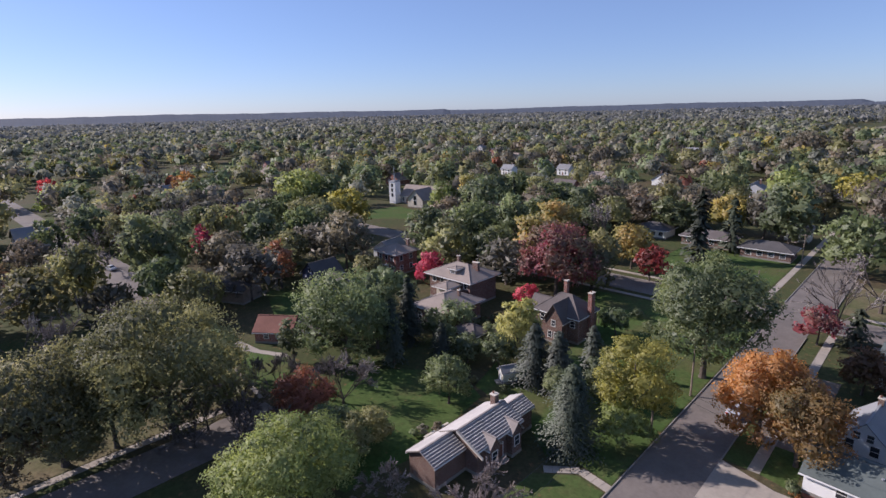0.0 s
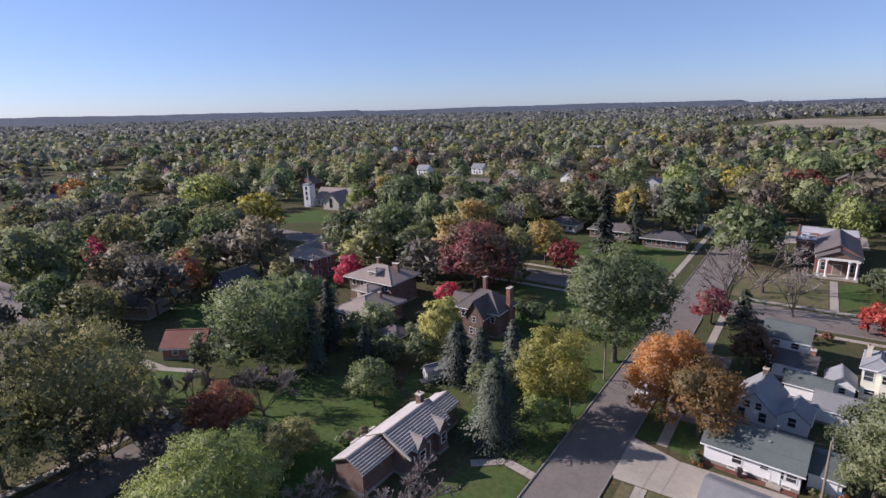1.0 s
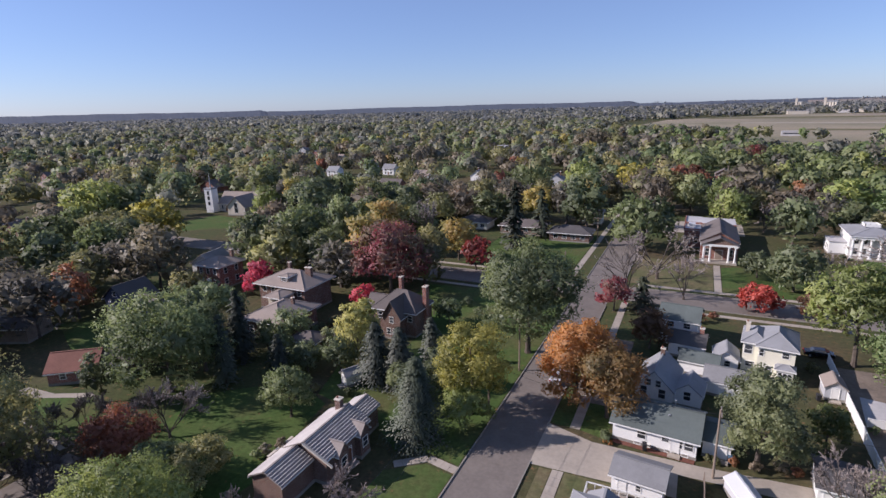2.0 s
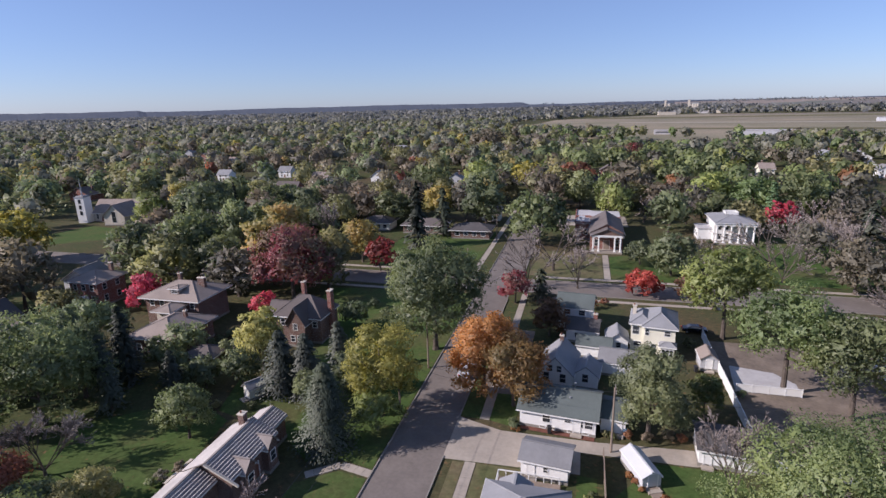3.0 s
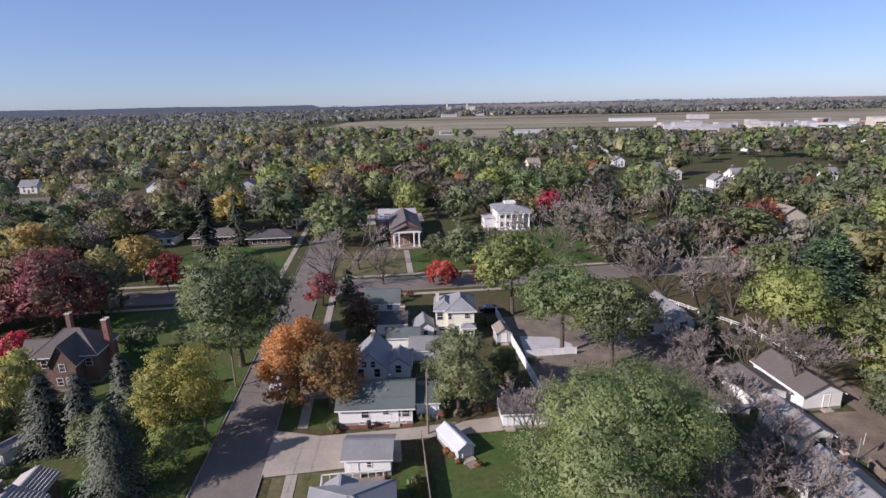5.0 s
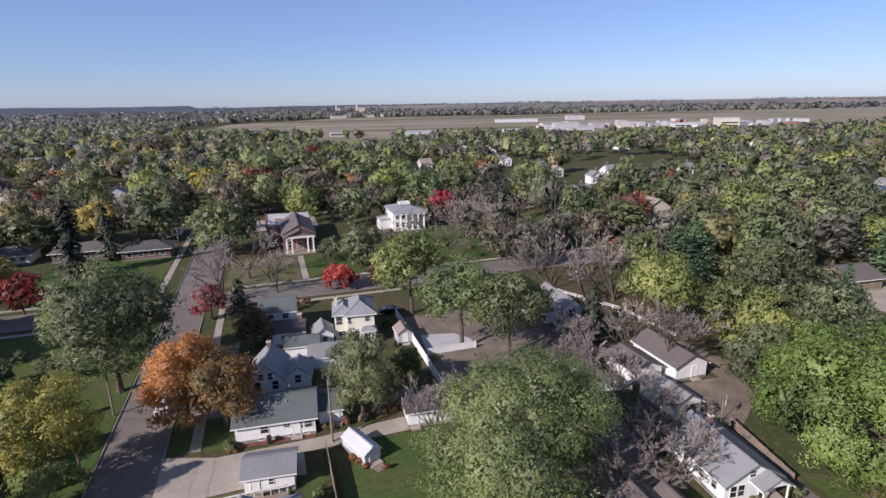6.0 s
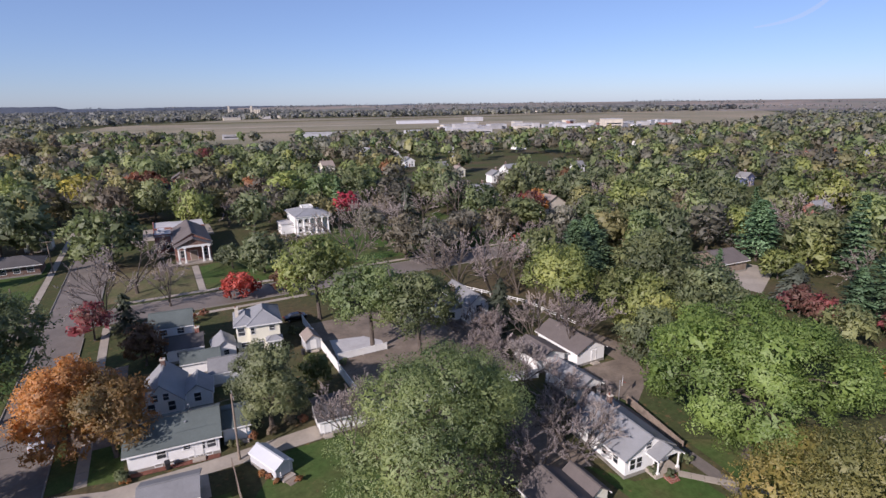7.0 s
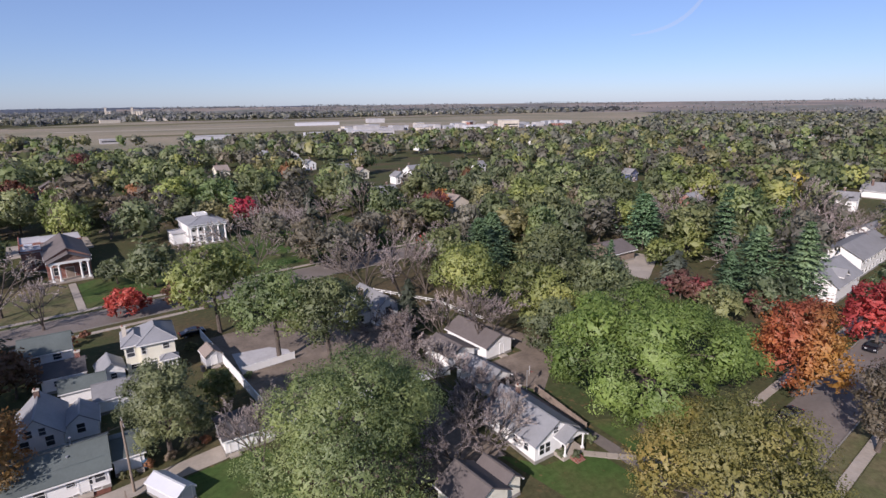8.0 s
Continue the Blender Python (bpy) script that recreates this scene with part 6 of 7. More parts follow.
tree("bare", 48.0, 140.2, 11.2, 5.3)
tree("bare", 79.1, 114.9, 14.3, 7.0)
tree("green", 79.2, 97.4, 14.5, 7.8)
tree("pine", 89.2, 96.0, 15.6, 8.7)
tree("green", 84.2, 67.7, 19.3, 8.9)
tree("darkgreen", 91.0, 63.1, 14.6, 8.3)
tree("olive", 111.6, 106.2, 13.6, 7.5)
tree("lime", 139.0, 67.6, 12.1, 5.2)
tree("green", 160.8, 52.7, 11.9, 8.2)
tree("grey", 172.7, 50.6, 10.8, 6.9)
tree("brown", 296.6, 113.6, 13.7, 12.5)
tree("olive", -78.2, 14.1, 12.4, 7.5)
tree("purple", -77.7, 32.7, 7.4, 4.6)
tree("purple", -70.0, 21.4, 7.6, 4.3)
tree("darkgreen", -55.0, 33.2, 6.8, 4.6)
tree("darkgreen", -34.5, 69.2, 7.7, 3.1)
tree("darkgreen", -38.8, 63.8, 6.4, 2.5)
tree("darkgreen", -75.7, 58.7, 14.1, 4.7)
tree("darkgreen", -87.2, 65.7, 11.7, 4.8)
tree("darkgreen", -64.9, 66.8, 4.9, 3.2)
tree("darkgreen", -60.0, 75.2, 4.2, 3.0)
tree("purple", -61.1, 27.7, 7.2, 4.6)
tree("bare", -53.4, 29.9, 6.9, 4.0)

tree("purple", -71.5, 30.5, 8.4, 4.8)
tree("purple", -67.0, 27.0, 7.6, 4.6)
tree("purple", -74.8, 37.2, 7.0, 4.2)
tree("darkgreen", -83.5, 30.0, 11.5, 5.6)
tree("darkgreen", -86.0, 56.0, 10.5, 5.6)
tree("spruce", -61.5, 62.0, 8.5, 3.4)
tree("darkgreen", -68.5, 73.5, 7.5, 4.0)
tree("bare", 168.0, 47.0, 12.5, 6.5)
tree("bare", 184.0, 50.0, 13.0, 7.0)
tree("bare", 201.0, 47.0, 12.0, 6.5)
tree("grey", 214.0, 56.0, 12.0, 7.0)
tree("maroon", 109.6, 48.8, 6.9, 4.2)
tree("pine", 118.0, 47.0, 12.0, 4.9)
tree("darkgreen", 115.7, 36.5, 9.2, 5.2)
tree("green", 104.0, 42.0, 8.0, 4.6)
tree("lime", 132.1, 70.2, 7.8, 5.0)
tree("bare", 60.5, 63.1, 12.7, 3.2)
tree("purple", 46.7, 59.3, 8.8, 3.8)
tree("bare", 49.5, 74.7, 8.4, 3.8)
tree("spruce", 54.2, 77.0, 7.9, 2.9)
tree("lime", -26.4, 60.6, 6.4, 3.4)
tree("bare", 57.0, 70.0, 9.6, 4.2)
tree("purple", 43.5, 66.5, 7.0, 4.0)
tree("bare", 74.0, 84.0, 11.0, 5.0)
tree("darkgreen", 66.5, 52.5, 12.5, 5.2)
tree("green", 80.5, 52.0, 12.0, 6.0)
# bare and brown trees round the houses past the cross street
for kind, x, y, tall, r in (("bare", 22.0, 206.0, 11.0, 5.5), ("brown", 29.5, 226.0, 12.0, 6.5), ("darkgreen", 28.5, 190.7, 15.5, 7.4), ("grey", 43.0, 224.0, 12.5, 6.5), ("bare", 36.5, 205.0, 10.0, 5.0), ("grey", 60.0, 161.0, 11.0, 6.0),
                            ("bare", 69.5, 149.9, 10.7, 6.5), ("brown", 73.0, 178.0, 12.0, 6.5), ("bare", 62.0, 184.0, 11.0, 6.0), ("olive", 51.5, 190.0, 12.0, 6.0), ("grey", 24.0, 247.0, 13.0, 7.0), ("brown", 44.0, 250.0, 12.5, 6.5), ("olive", -119.0, 41.5, 12.0, 6.5)):
    tree(kind, x, y, tall, r)


# ---- trees of the middle distance: a few shapes, each tree a thing of its own ----
SHAPES = {}


def shape(kind, k):
    if (kind, k) not in SHAPES:
        rng = np.random.default_rng(77 + k * 13 + len(kind))
        r, tall = 6.0, 13.0
        if kind in CONIFERS:
            r, tall = (4.5, 15.0) if kind == "pine" else (3.0, 13.0)
        ob = thing(NAMES.get(kind, "tree"), 0, 0, 0, WORDS[kind], "tree", "neighbourhood trees")
        clear = 0.8
        if kind == "bare":
            g, c, u, v = twiggy(rng, r, tall, 2.0, 1100, 0.06, 2)
            part("trunk", g, "bark", ob)
            part("crown", quads_mesh("crown", c, u, v), kind, ob)
            SHAPES[(kind, k)] = [ob, r, tall, False]
            return SHAPES[(kind, k)]
        c, u, v, lc, out = make_crown(kind, rng, r, tall, clear, 0.50)
        if len(lc):
            part("trunk", limb_mesh(rng, tall, clear + 2, r, lc[:5], 0.3), "bark", ob)
        else:
            part("trunk", Geo().tube((0, 0, -0.2), (0, 0, tall * 0.93), 0.25, 0.02, 6), "bark", ob)
        part("crown", quads_mesh("crown", c, u, v, out), kind, ob)
        SHAPES[(kind, k)] = [ob, r, tall, False]
    return SHAPES[(kind, k)]


def far_tree(kind, x, y, tall, r, rng):
    s = shape(kind, rng.randrange(3))
    m = pose(x, y, -0.1, 0, 0, rng.uniform(0, 360)) @ Matrix.Diagonal((r / s[1], r / s[1], tall / s[2], 1))
    if not s[3]:
        s[3] = True
        s[0].matrix_basis = m
    else:
        copy_thing(s[0], m @ Matrix.Diagonal((1 / s[0].scale.x, 1 / s[0].scale.y, 1 / s[0].scale.z, 1)))


# extra grey and little lime in the leafy mix, partly as colour for haze
LEAFY_MIX = ["green"] * 6 + ["darkgreen"] * 7 + ["olive"] * 7 + ["lime"] * 1 + ["brown"] * 5 + ["grey"] * 6 + ["amber"] * 2 + ["bare"] * 3 + ["rust"] * 1 + ["maroon"] * 1 + ["spruce"] * 1
BARE_MIX = ["brown"] * 4 + ["grey"] * 4 + ["bare"] * 10 + ["green"] * 2 + ["darkgreen"] * 2 + ["olive"] * 2 + ["maroon"] * 1 + ["spruce"] * 1
PINE_MIX = ["pine"] * 5 + ["green"] * 6 + ["leafy"] * 5 + ["darkgreen"] * 5 + ["olive"] * 2 + ["grey"] * 3 + ["bare"] * 3 + ["brown"] * 1 + ["lime"] * 2 + ["rust"] * 1
KEEP_CLEAR = []      # circles kept free of scattered trees: x, y, radius


def free(x, y):
    if -28 < x < -9 and y < 225:
        return False
    if 117 < y < 138 and abs(x) < 260:
        return False
    if -80 < x < -60 and y < 40:
        return False
    return all((x - a) ** 2 + (y - b) ** 2 > c * c for a, b, c in KEEP_CLEAR)


def in_fields(x, y):
    """Open country beyond the town's edge."""
    near = 700 - 0.85 * (x - 40) if x < 40 else (700 - 0.55 * (x - 40) if x < 400 else 500 + max(0.0, (x - 800) * 0.5))
    far = 1450 + (x + 79) * 1.1 if x < 261 else 1820 - (x - 261) * 0.25
    if x > -150 and near < y < max(far, near):
        return True
    if 390 < x < 900 and 455 + 0.12 * x < y < 900 and noise.noise(Vector((x * 0.018, y * 0.018, 7.0))) > -0.12:
        return True
    return x > 2300 or (x > 1500 and 400 < y < 1400) or (x > 700 and y > 2250)
for a, b, c in ((6, 178, 24), (31, 166, 17), (-184, 158, 26), (-186, 176, 18), (-200, 172, 10), (-30, 165, 16), (-36, 176, 12), (-56, 180, 11), (-72, 172, 12), (-110, 97, 12), (-120, 76, 10), (-166, 97, 9), (-81, 83, 20), (-52, 88, 12),
                (-95, 45, 16), (-60, 45, 18), (-145, 42, 15), (-170, 42, 14), (54, 89, 10), (62, 66, 14), (140, 36, 14), (170, 37, 14), (195, 40, 9), (128, 80, 13), (122, 66, 10), (112, 60, 8), (70, 160, 22), (-2, 207, 14), (-130, 50, 9)):
    KEEP_CLEAR.append((a, b, c))
for a, b, c in ((-178, 152, 26), (-192, 168, 22), (-160, 134, 16), (-142, 108, 15), (-156, 113, 9), (-126, 100, 12), (-128, 112, 9)):
    KEEP_CLEAR.append((a, b, c))
for a, b, c in ((-50, 158, 22), (-44, 146, 16), (-185, 148, 20), (-172, 138, 14), (5, 148, 14), (1, 160, 12), (44, 166, 12), (48, 182, 12), (38, 184, 10), (20, 146, 8)):
    KEEP_CLEAR.append((a, b, c))
for a, b in MID_HOUSES:
    k = math.hypot(a, b)
    KEEP_CLEAR.append((a, b + 3, 10))
    for q in (12, 25) if k < 240 else (12, 25, 38):
        KEEP_CLEAR.append((a - a / k * q, b - b / k * q, 9))
rng = random.Random(11)
placed = []
FOV0, FOV1 = -92.0, 84.0


def spaced(x, y, gap):
    return all((x - a) ** 2 + (y - b) ** 2 > gap * gap for a, b in placed)


for ob in list(scene.objects):
    if ob.get("category") == "tree" and ob.parent is None:
        placed.append((ob.location.x, ob.location.y))
tries = 0
made = 0
while made < 200 and tries < 20000:
    tries += 1
    az, d = radians(rng.uniform(FOV0, FOV1)), math.sqrt(rng.uniform(130 ** 2, 245 ** 2))
    x, y = d * math.sin(az), d * math.cos(az)
    if not free(x, y) or in_fields(x, y) or not spaced(x, y, 10.5):
        continue
    placed.append((x, y))
    deg = math.degrees(az)
    kind = rng.choice(BARE_MIX if deg < -68 and d < 205 else LEAFY_MIX if deg < 6 else BARE_MIX if deg < 42 and d < 215 else PINE_MIX)
    r = rng.uniform(5.4, 9.0)
    tall = rng.uniform(12.0, 18.5)
    if kind in CONIFERS:
        r, tall = rng.uniform(2.6, 4.4), rng.uniform(10, 18)
    if kind in ("red", "rust", "maroon"):
        r, tall = r * 0.75, tall * 0.75
    far_tree(kind, x, y, tall, r, rng)
    made += 1


def woods(kinds, d0, d1, gap, leaves, leaf, seed, a0=FOV0, a1=FOV1):
    """The town's farther trees, one sheet of foliage for each colour."""
    g = np.random.default_rng(seed)
    area = math.pi * (d1 ** 2 - d0 ** 2) * (a1 - a0) / 360
    n = int(area / gap ** 2)
    az = np.radians(g.uniform(a0, a1, n))
    d = np.sqrt(g.uniform(d0 ** 2, d1 ** 2, n))
    x, y = d * np.sin(az), d * np.cos(az)
    clump = np.array([noise.noise(Vector((a * 0.006, b * 0.006, 3.0))) for a, b in zip(x, y)])
    ok = np.array([not in_fields(a, b) and free(a, b) for a, b in zip(x, y)]) & (clump > -0.30)
    x, y, clump = x[ok], y[ok], clump[ok]
    hue = g.integers(0, len(kinds), len(x))
    for kind in dict.fromkeys(kinds):
        s = np.isin(hue, [i for i, k in enumerate(kinds) if k == kind])
        if kind in ("amber", "rust"):
            s &= g.random(len(x)) < (0.6 if kind == "amber" else 0.3)
        m = int(s.sum())
        r, h = g.uniform(6.2, 10.6, m), g.uniform(12.0, 18.5, m)
        if kind in ("rust", "gold", "red"):
            r, h = r * 0.75, h * 0.8
        tufts = 8
        td = unit(g.normal(0, 1, (m * tufts, 3)) + [0, 0, 0.6]).reshape(m, tufts, 3)
        tc = td * g.uniform(0.18, 0.42, (m, tufts, 1))
        pick = g.integers(0, tufts, (m, leaves))
        dirs = unit(g.normal(0, 1, (m * leaves, 3)) + [0, 0, 0.25]).reshape(m, leaves, 3)
        rad = np.stack([r, r, (h - 1.0) / 2], -1)[:, None, :]
        spot = np.take_along_axis(tc, pick[..., None].repeat(3, -1), 1) + dirs * 0.60 * g.uniform(0.85, 1.0, (m, leaves, 1))
        deep = max(2, leaves // 7)
        spot[:, -deep:] *= 0.72
        size = np.full((m, leaves), leaf)
        size[:, -deep:] *= 1.9
        p = np.stack([x[s], y[s], 1.0 + (h - 1.0) / 2], -1)[:, None, :] + spot * rad
        p, nn = p.reshape(-1, 3), dirs.reshape(-1, 3)
        u, v = spread(g, nn + spot.reshape(-1, 3) * [0.6, 0.6, 0.0], size.ravel(), 0.85, 0.4)
        out = unit(nn * 0.35 + unit(spot.reshape(-1, 3)) * 0.75 + [0, 0, 0.15])
        ob = new("far_trees", quads_mesh("far_trees", p, u, v, out, 0.95))
        ob.data.materials.append(M[kind])
        # the dull green and blue-grey kinds have haze mixed into their leaf colour
        tagged(ob, "distant woodland of " + {"green": "green", "leafy": "fresh green", "darkgreen": "dark green", "olive": "olive", "lime": "yellow-green", "brown": "brown", "grey": "grey-brown", "amber": "amber-green", "rust": "rusty", "gold": "golden", "red": "red", "hazegreen": "dull green", "hazewood": "blue-grey"}[kind] + " autumn trees over the town", "trees", "", "stuff")


# west mix leans brown and grey, partly to put distance haze into colour
WEST_MIX = ["green", "darkgreen", "olive", "olive", "grey", "brown", "amber", "brown", "darkgreen", "hazegreen", "grey", "rust", "olive", "brown"]
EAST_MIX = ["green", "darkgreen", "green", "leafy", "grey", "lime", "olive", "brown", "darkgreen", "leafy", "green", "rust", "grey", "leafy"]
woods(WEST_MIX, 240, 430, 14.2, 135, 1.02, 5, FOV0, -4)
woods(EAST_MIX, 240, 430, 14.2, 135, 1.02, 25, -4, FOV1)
woods(["green", "darkgreen", "hazegreen", "olive", "grey", "hazegreen", "brown", "olive", "hazegreen", "darkgreen", "amber"], 425, 760, 15.8, 54, 1.68, 15, FOV0, -4)
woods(["green", "darkgreen", "hazegreen", "leafy", "grey", "green", "brown", "olive", "hazegreen", "leafy"], 425, 760, 15.8, 54, 1.68, 35, -4, FOV1)
# farther rings lean on the haze-greyed leaf colours
woods(["darkgreen", "olive", "hazegreen", "grey", "hazegreen", "hazegreen", "hazegreen"], 750, 1350, 18.5, 25, 2.7, 6)
woods(["hazegreen", "hazewood", "hazewood", "hazegreen"], 1330, 2400, 24.0, 9, 4.6, 7)
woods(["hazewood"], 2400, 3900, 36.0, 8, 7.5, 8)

# tree lines between the far fields
g = np.random.default_rng(41)
P, U, V, OUT = [], [], [], []
for k in range(90):
    az, d = radians(g.uniform(-6, 88)), g.uniform(1900, 4500)
    turn, long = az + math.pi / 2 + g.normal(0, 0.35), g.uniform(60, 520)
    n = int(long / 5)
    t = g.uniform(-0.5, 0.5, n) * long
    x, y = d * math.sin(az) + t * math.sin(turn) + g.normal(0, 9, n), d * math.cos(az) + t * math.cos(turn) + g.normal(0, 9, n)
    z = np.array([max(0.0, rise(a, b)) for a, b in zip(x, y)]) + g.uniform(2, 11, n)
    nn = unit(g.normal(0, 1, (n, 3)) + [0, -0.4, 0.4])
    u, v = spread(g, nn, np.full(n, 5.0), 0.8, 0.3)
    P.append(np.stack([x, y, z], -1))
    U.append(u)
    V.append(v)
    OUT.append(nn)
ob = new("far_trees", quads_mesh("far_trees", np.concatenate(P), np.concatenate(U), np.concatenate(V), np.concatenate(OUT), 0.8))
# tree lines take the palest colour, with distance haze painted in
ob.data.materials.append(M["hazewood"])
tagged(ob, "thin dark tree lines between far harvested fields, greyed for haze", "trees", "", "stuff")

# ---- poles, wires, vehicles ----
utility_pole(-24.6, 79.8, 9.6, 0, "weathered wooden utility pole with crossarm at the street")
utility_pole(-24.9, 65.8, 9.6, 0, "weathered wooden utility pole with crossarm beside a yellow tree", 1, True)
utility_pole(5.0, 62.6, 9.2, 90, "brown wooden utility pole beside the alley")
utility_pole(-27.6, 126.5, 9.0, 0, "grey street pole at the crossing", 0, True)
utility_pole(-27.2, 170.0, 9.0, 0, "grey street pole beside the side street", 1)
for o in (-1.05, 1.05):
    wire((-24.6 + o, 79.7, 9.5), (-24.9 + o, 65.7, 9.5), 0.4)
    wire((-24.6 + o, 79.7, 9.5), (-27.2 + o, 170, 8.9), 1.4)
    wire((-24.9 + o, 65.7, 9.5), (-25.2 + o, 10, 9.5), 1.0)
wire((-24.9, 65.8, 8.6), (5.0, 62.6, 8.6), 1.0)
wire((5.0, 62.6, 8.9), (40, 64.0, 8.6), 0.8)
wire((-24.9, 65.8, 7.9), (-5.0, 67.5, 4.4), 0.7)
car(-17.9, 79.0, 92, "car_silver", "silver saloon car on the shaded street")
car(78.8, 20.4, 178, "car_black", "black hatchback parked at the kerb")
car(113.5, 19.4, 180, "car_black", "dark car parked under a red maple")
car(-180.0, 40.5, 10, "metal_white", "white van parked on a far street")
car(22.0, 104.5, 0, "car_black", "dark car parked behind the cream house")

# ---- shrubs and small garden things ----
SHRUBS += [(-0.2 - 7.6, 64.9, 0.7, "darkgreen"), (-8.2, 65.8, 0.8, "green"), (-7.9, 64.6, 0.35, "orange"), (-7.2, 64.5, 0.35, "orange"), (4.6, 65.8, 0.6, "olive"), (5.4, 65.6, 0.5, "olive"), (7.2, 66.2, 0.8, "rust"), (9.6, 65.9, 0.9, "brown"),
           (2.2, 51.6, 1.0, "lime"), (1.6, 50.2, 0.8, "green"), (2.6, 53.0, 0.7, "green"), (7.0, 58.0, 0.5, "orange"), (7.6, 57.0, 0.5, "orange"), (8.2, 55.8, 0.4, "orange"), (10.6, 54.8, 0.5, "orange"),
           (-52.6, 60.4, 0.8, "olive"), (-47.2, 61.5, 0.8, "darkgreen"), (-47.5, 46.4, 0.9, "brown"), (-48.6, 44.8, 0.9, "grey"), (-49.0, 43.4, 0.8, "darkgreen"), (-44.6, 104.5, 1.6, "darkgreen"), (-40.0, 100.0, 1.5, "green"),
           (-58.4, 82.4, 0.9, "darkgreen"), (-55.0, 82.6, 0.8, "darkgreen"), (1.4, 159.6, 1.0, "darkgreen"), (13.0, 158.6, 1.2, "darkgreen"), (38.5, 175.5, 1.0, "darkgreen"), (53.0, 175.2, 1.2, "darkgreen"),
           (12.5, 67.2, 0.9, "brown"), (14.0, 66.8, 0.8, "rust"), (24.6, 80.6, 0.7, "darkgreen"), (20.0, 97.6, 1.2, "olive"), (28.0, 121.0 - 3.0, 1.0, "brown"), (5.6, 116.0, 1.1, "rust"), (3.2, 113.5, 1.3, "rust")]
for i, (x, y, r, k) in enumerate(SHRUBS):
    g = np.random.default_rng(500 + i)
    s = thing("shrub", x, y, 0, {"darkgreen": "rounded dark green garden shrub", "green": "rounded green garden shrub", "orange": "low clump of orange autumn flowers", "olive": "straggly olive garden shrub", "rust": "small rust-brown garden shrub",
                                 "brown": "dry brown garden shrub", "lime": "pale green leafy garden shrub", "grey": "grey half-bare garden shrub"}[k], "shrub", "garden shrubs")
    c, u, v, lc, out = broad_crown(g, r, r * 0.75, r * 0.75, int(600 * r + 150), 0.12, 9)
    part("foliage", quads_mesh("foliage", c, u, v, out), k, s)
    part("stem", Geo().tube((0, 0, -0.1), (0, 0, r * 0.7), 0.05, 0.03, 6), "bark", s)

for x, y, c, lab in ((6.9, 66.4, "car_blue", "dark blue wheeled rubbish bin beside the garage"), (-3.0, 65.0, "dark", "dark wheeled rubbish bin by the house wall"), (19.4, 87.6, "dark", "dark wheeled rubbish bin beside the shed")):
    b = thing("rubbish_bin", x, y, 8, lab, "bin")
    part("body", Geo().solid([(-0.22, -0.25, 0.05), (0.22, -0.25, 0.05), (0.22, 0.25, 0.05), (-0.22, 0.25, 0.05)], [(-0.29, -0.34, 0.95), (0.29, -0.34, 0.95), (0.29, 0.34, 0.95), (-0.29, 0.34, 0.95)]), c, b)
    part("lid", Geo().solid([(-0.31, -0.37, 0.95), (0.31, -0.37, 0.95), (0.31, 0.37, 0.95), (-0.31, 0.37, 0.95)], [(-0.29, -0.34, 1.02), (0.29, -0.34, 1.02), (0.27, 0.3, 1.08), (-0.27, 0.3, 1.08)]), c, b)
    for s in (-0.27, 0.27):
        part("wheel", Geo().tube((s - 0.03, 0.3, 0.1), (s + 0.03, 0.3, 0.1), 0.1, 0.1, 10), "rubber", b)

# ---- far buildings ----
def far_block(x, y, w, d, tall, rot, material, label, rows=0):
    h = thing("far_building", x, y, rot, label, "building")
    part("wall", Geo().box(-w / 2, w / 2, -d / 2, d / 2, -0.2, tall), material, h)
    part("flat_roof", Geo().box(-w / 2 - 0.3, w / 2 + 0.3, -d / 2 - 0.3, d / 2 + 0.3, tall, tall + 0.5), "membrane", h)
    for k in range(rows):
        part("window_band", Geo().box(-w / 2 + 2, w / 2 - 2, -d / 2 - 0.15, -d / 2, 2 + k * 3.5, 3.6 + k * 3.5), "glass", h)
    return h


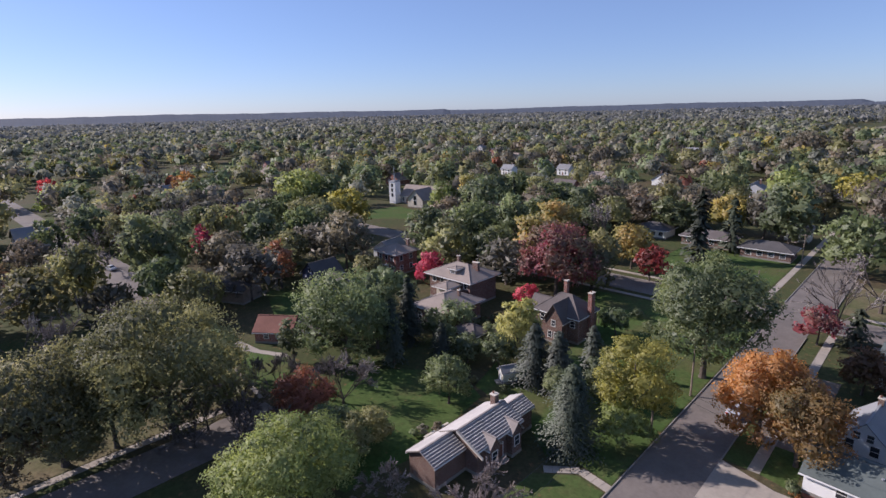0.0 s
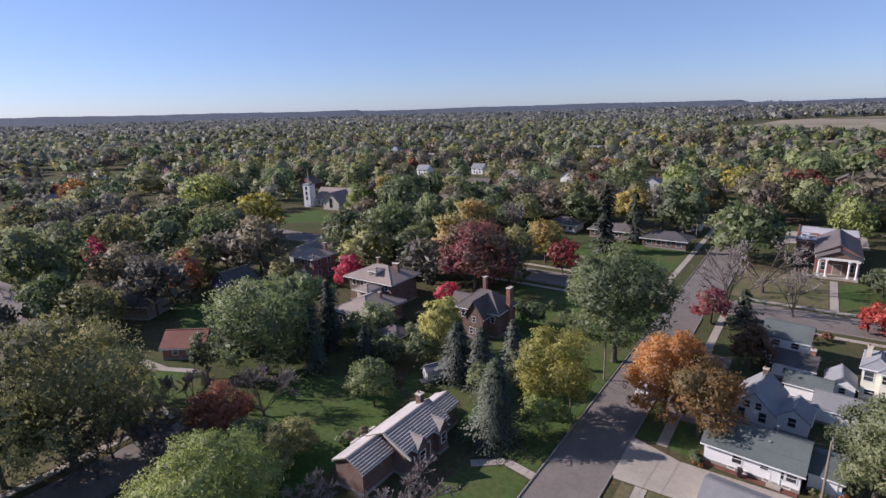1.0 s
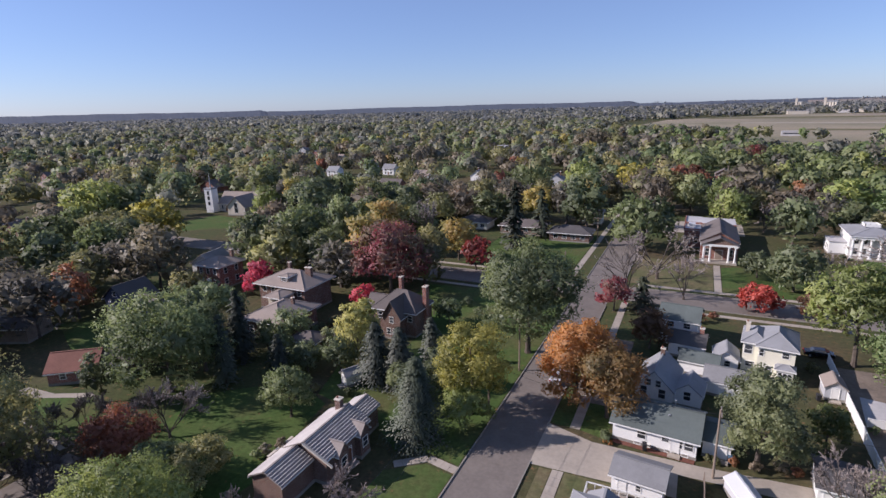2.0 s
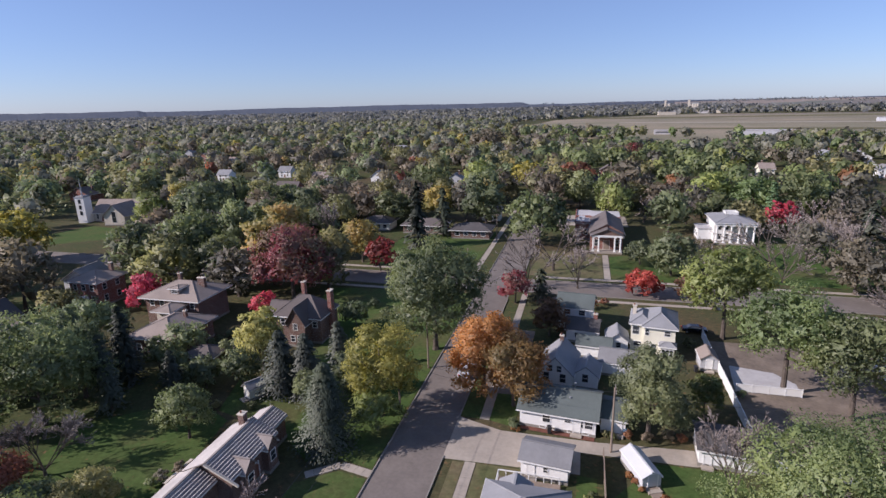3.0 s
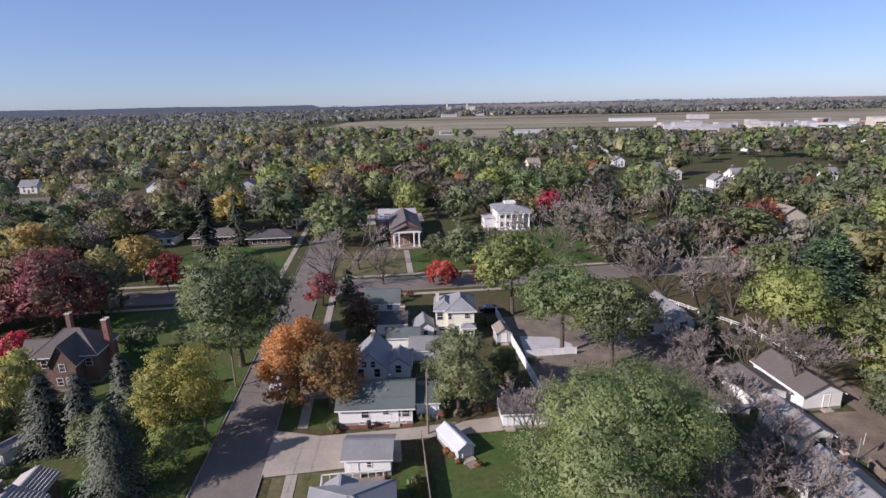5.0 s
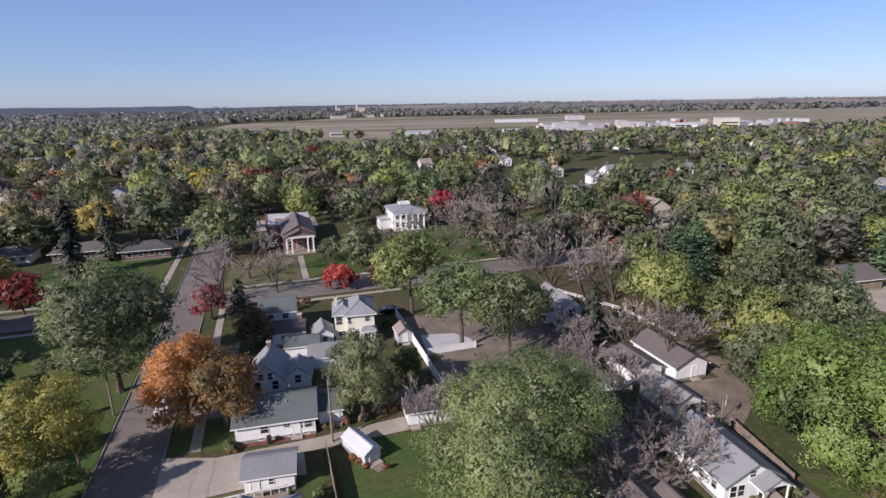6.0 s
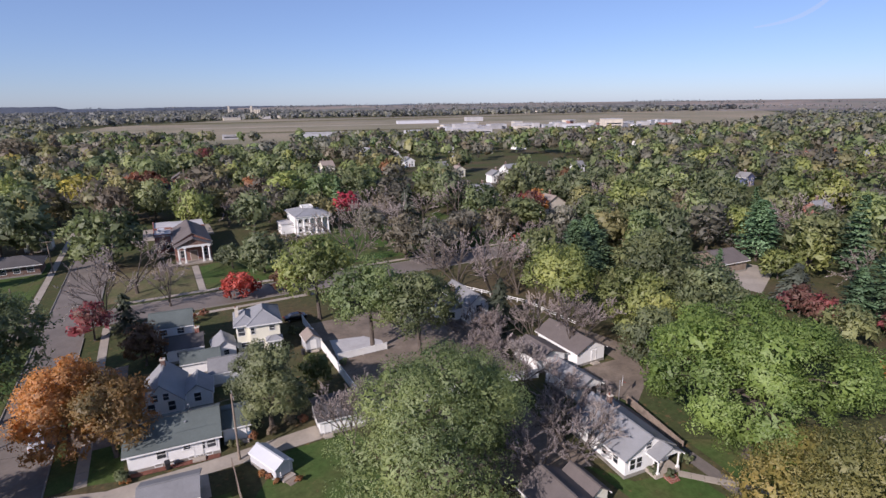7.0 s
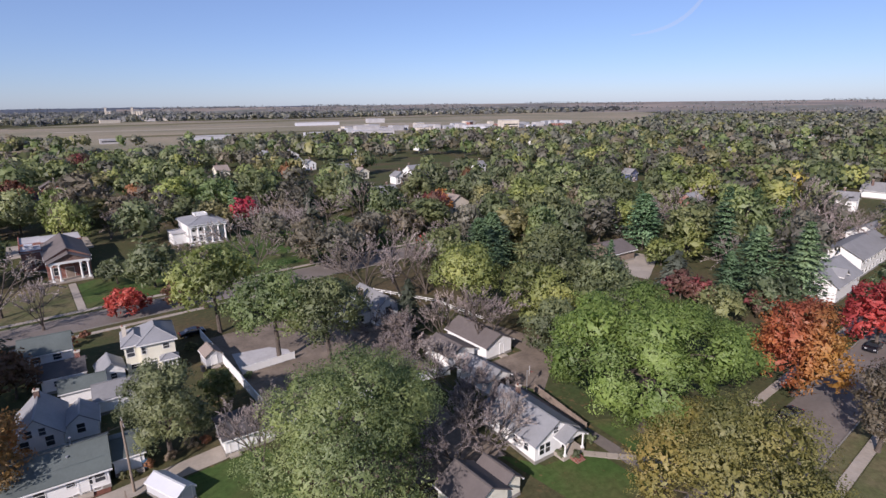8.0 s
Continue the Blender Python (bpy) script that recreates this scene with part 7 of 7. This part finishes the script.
for x, y, w, d, tall, mat, lab, rows in (
    (420, 2300, 90, 30, 12, "limestone", "long pale elevator sheds", 0),
    (640, 2500, 160, 40, 9, "membrane", "long white farm sheds far off", 0),
    (820, 2300, 130, 40, 8, "limestone", "long pale barracks far off", 0),
    (1000, 2200, 120, 40, 8, "limestone", "long pale barracks far off", 0),
    (526, 1090, 92, 18, 6, "metal_white", "long pale hangar on the airfield", 0),
    (690, 1120, 40, 24, 9, "membrane", "pale hangar on the airfield", 0),
    (404, 662, 56, 22, 7, "membrane", "flat white industrial building", 1),
    (416, 700, 34, 20, 12, "membrane", "tall white industrial hall", 1),
    (470, 735, 26, 16, 6, "membrane", "flat white industrial building", 1),
    (520, 770, 30, 18, 7, "grey_siding", "flat grey industrial building", 1),
    (575, 770, 36, 18, 7, "membrane", "flat white industrial building", 1),
    (628, 700, 34, 18, 6, "metal_white", "flat pale industrial building", 1),
    (700, 690, 40, 24, 7, "brick", "low brick industrial building", 1),
    (555, 545, 24, 20, 19, "limestone", "square pale office block above the trees", 4),
    (580, 450, 36, 16, 7, "membrane", "low white building among trees", 1),
    (642, 218, 40, 16, 6, "limestone", "low pale building among trees", 1),
    (-22, 828, 22, 12, 6, "membrane", "flat pale building at the field's edge", 1),
    (96, 770, 20, 12, 5, "membrane", "flat pale building at the field's edge", 1),
    (200, 706, 62, 20, 7, "grey_siding", "blue-grey hangar at the field's edge", 0),
    (330, 690, 30, 16, 6, "metal_white", "pale arched hangar at the field's edge", 0),
    (-420, 640, 60, 20, 7, "membrane", "long white building among far trees", 1),
    (-300, 700, 50, 20, 7, "membrane", "long white building among far trees", 1),
):
    far_block(x, y, w, d, tall, math.degrees(-math.atan2(x, y)) * 0.5, mat, lab, rows)


def grain_elevator(x, y, n, tall, head, label):
    """A row of round silos with a gallery along the top and a taller head house."""
    h = thing("grain_elevator", x, y, -8, label, "grain elevator")
    for k in range(n):
        part("silo", Geo().tube((k * 8.2, 0, -0.2), (k * 8.2, 0, tall), 4.1, 4.1, 14), "limestone", h)
    part("gallery", Geo().box(-3, n * 8.2 - 4, -2, 2, tall, tall + 4), "metal_grey", h)
    tower = part("head_house", Geo().box(-11, -3.6, -5, 5, -0.2, tall + head), "limestone", h)
    part("tower_roof", Geo().solid([(-11.5, -5.5, tall + head), (-3.1, -5.5, tall + head), (-3.1, 5.5, tall + head), (-11.5, 5.5, tall + head)], [(-8.5, -1.5, tall + head + 3), (-6, -1.5, tall + head + 3), (-6, 1.5, tall + head + 3), (-8.5, 1.5, tall + head + 3)]), "metal_grey", tower)
    return h


grain_elevator(330, 2560, 2, 26, 15, "slim pale grain elevator with a tall head house")
grain_elevator(382, 2300, 4, 27, 14, "broad pale grain elevator with round silos")
rng = random.Random(21)
for k in range(34):
    x, y = rng.uniform(420, 900), rng.uniform(640, 860)
    far_block(x, y, rng.uniform(8, 26), rng.uniform(8, 16), rng.uniform(4, 8), rng.uniform(-20, 20), rng.choice(["membrane", "membrane", "metal_white", "grey_siding", "brick", "limestone"]), "small pale works building beyond the trees", 0)
for k in range(22):
    x, y = rng.uniform(150, 1500), rng.uniform(1750, 2500)
    far_block(x, y, rng.uniform(20, 80), 20, rng.uniform(5, 10), rng.uniform(-15, 15), rng.choice(["membrane", "limestone", "brick", "metal_white"]), "low pale building far across the airfield", 0)
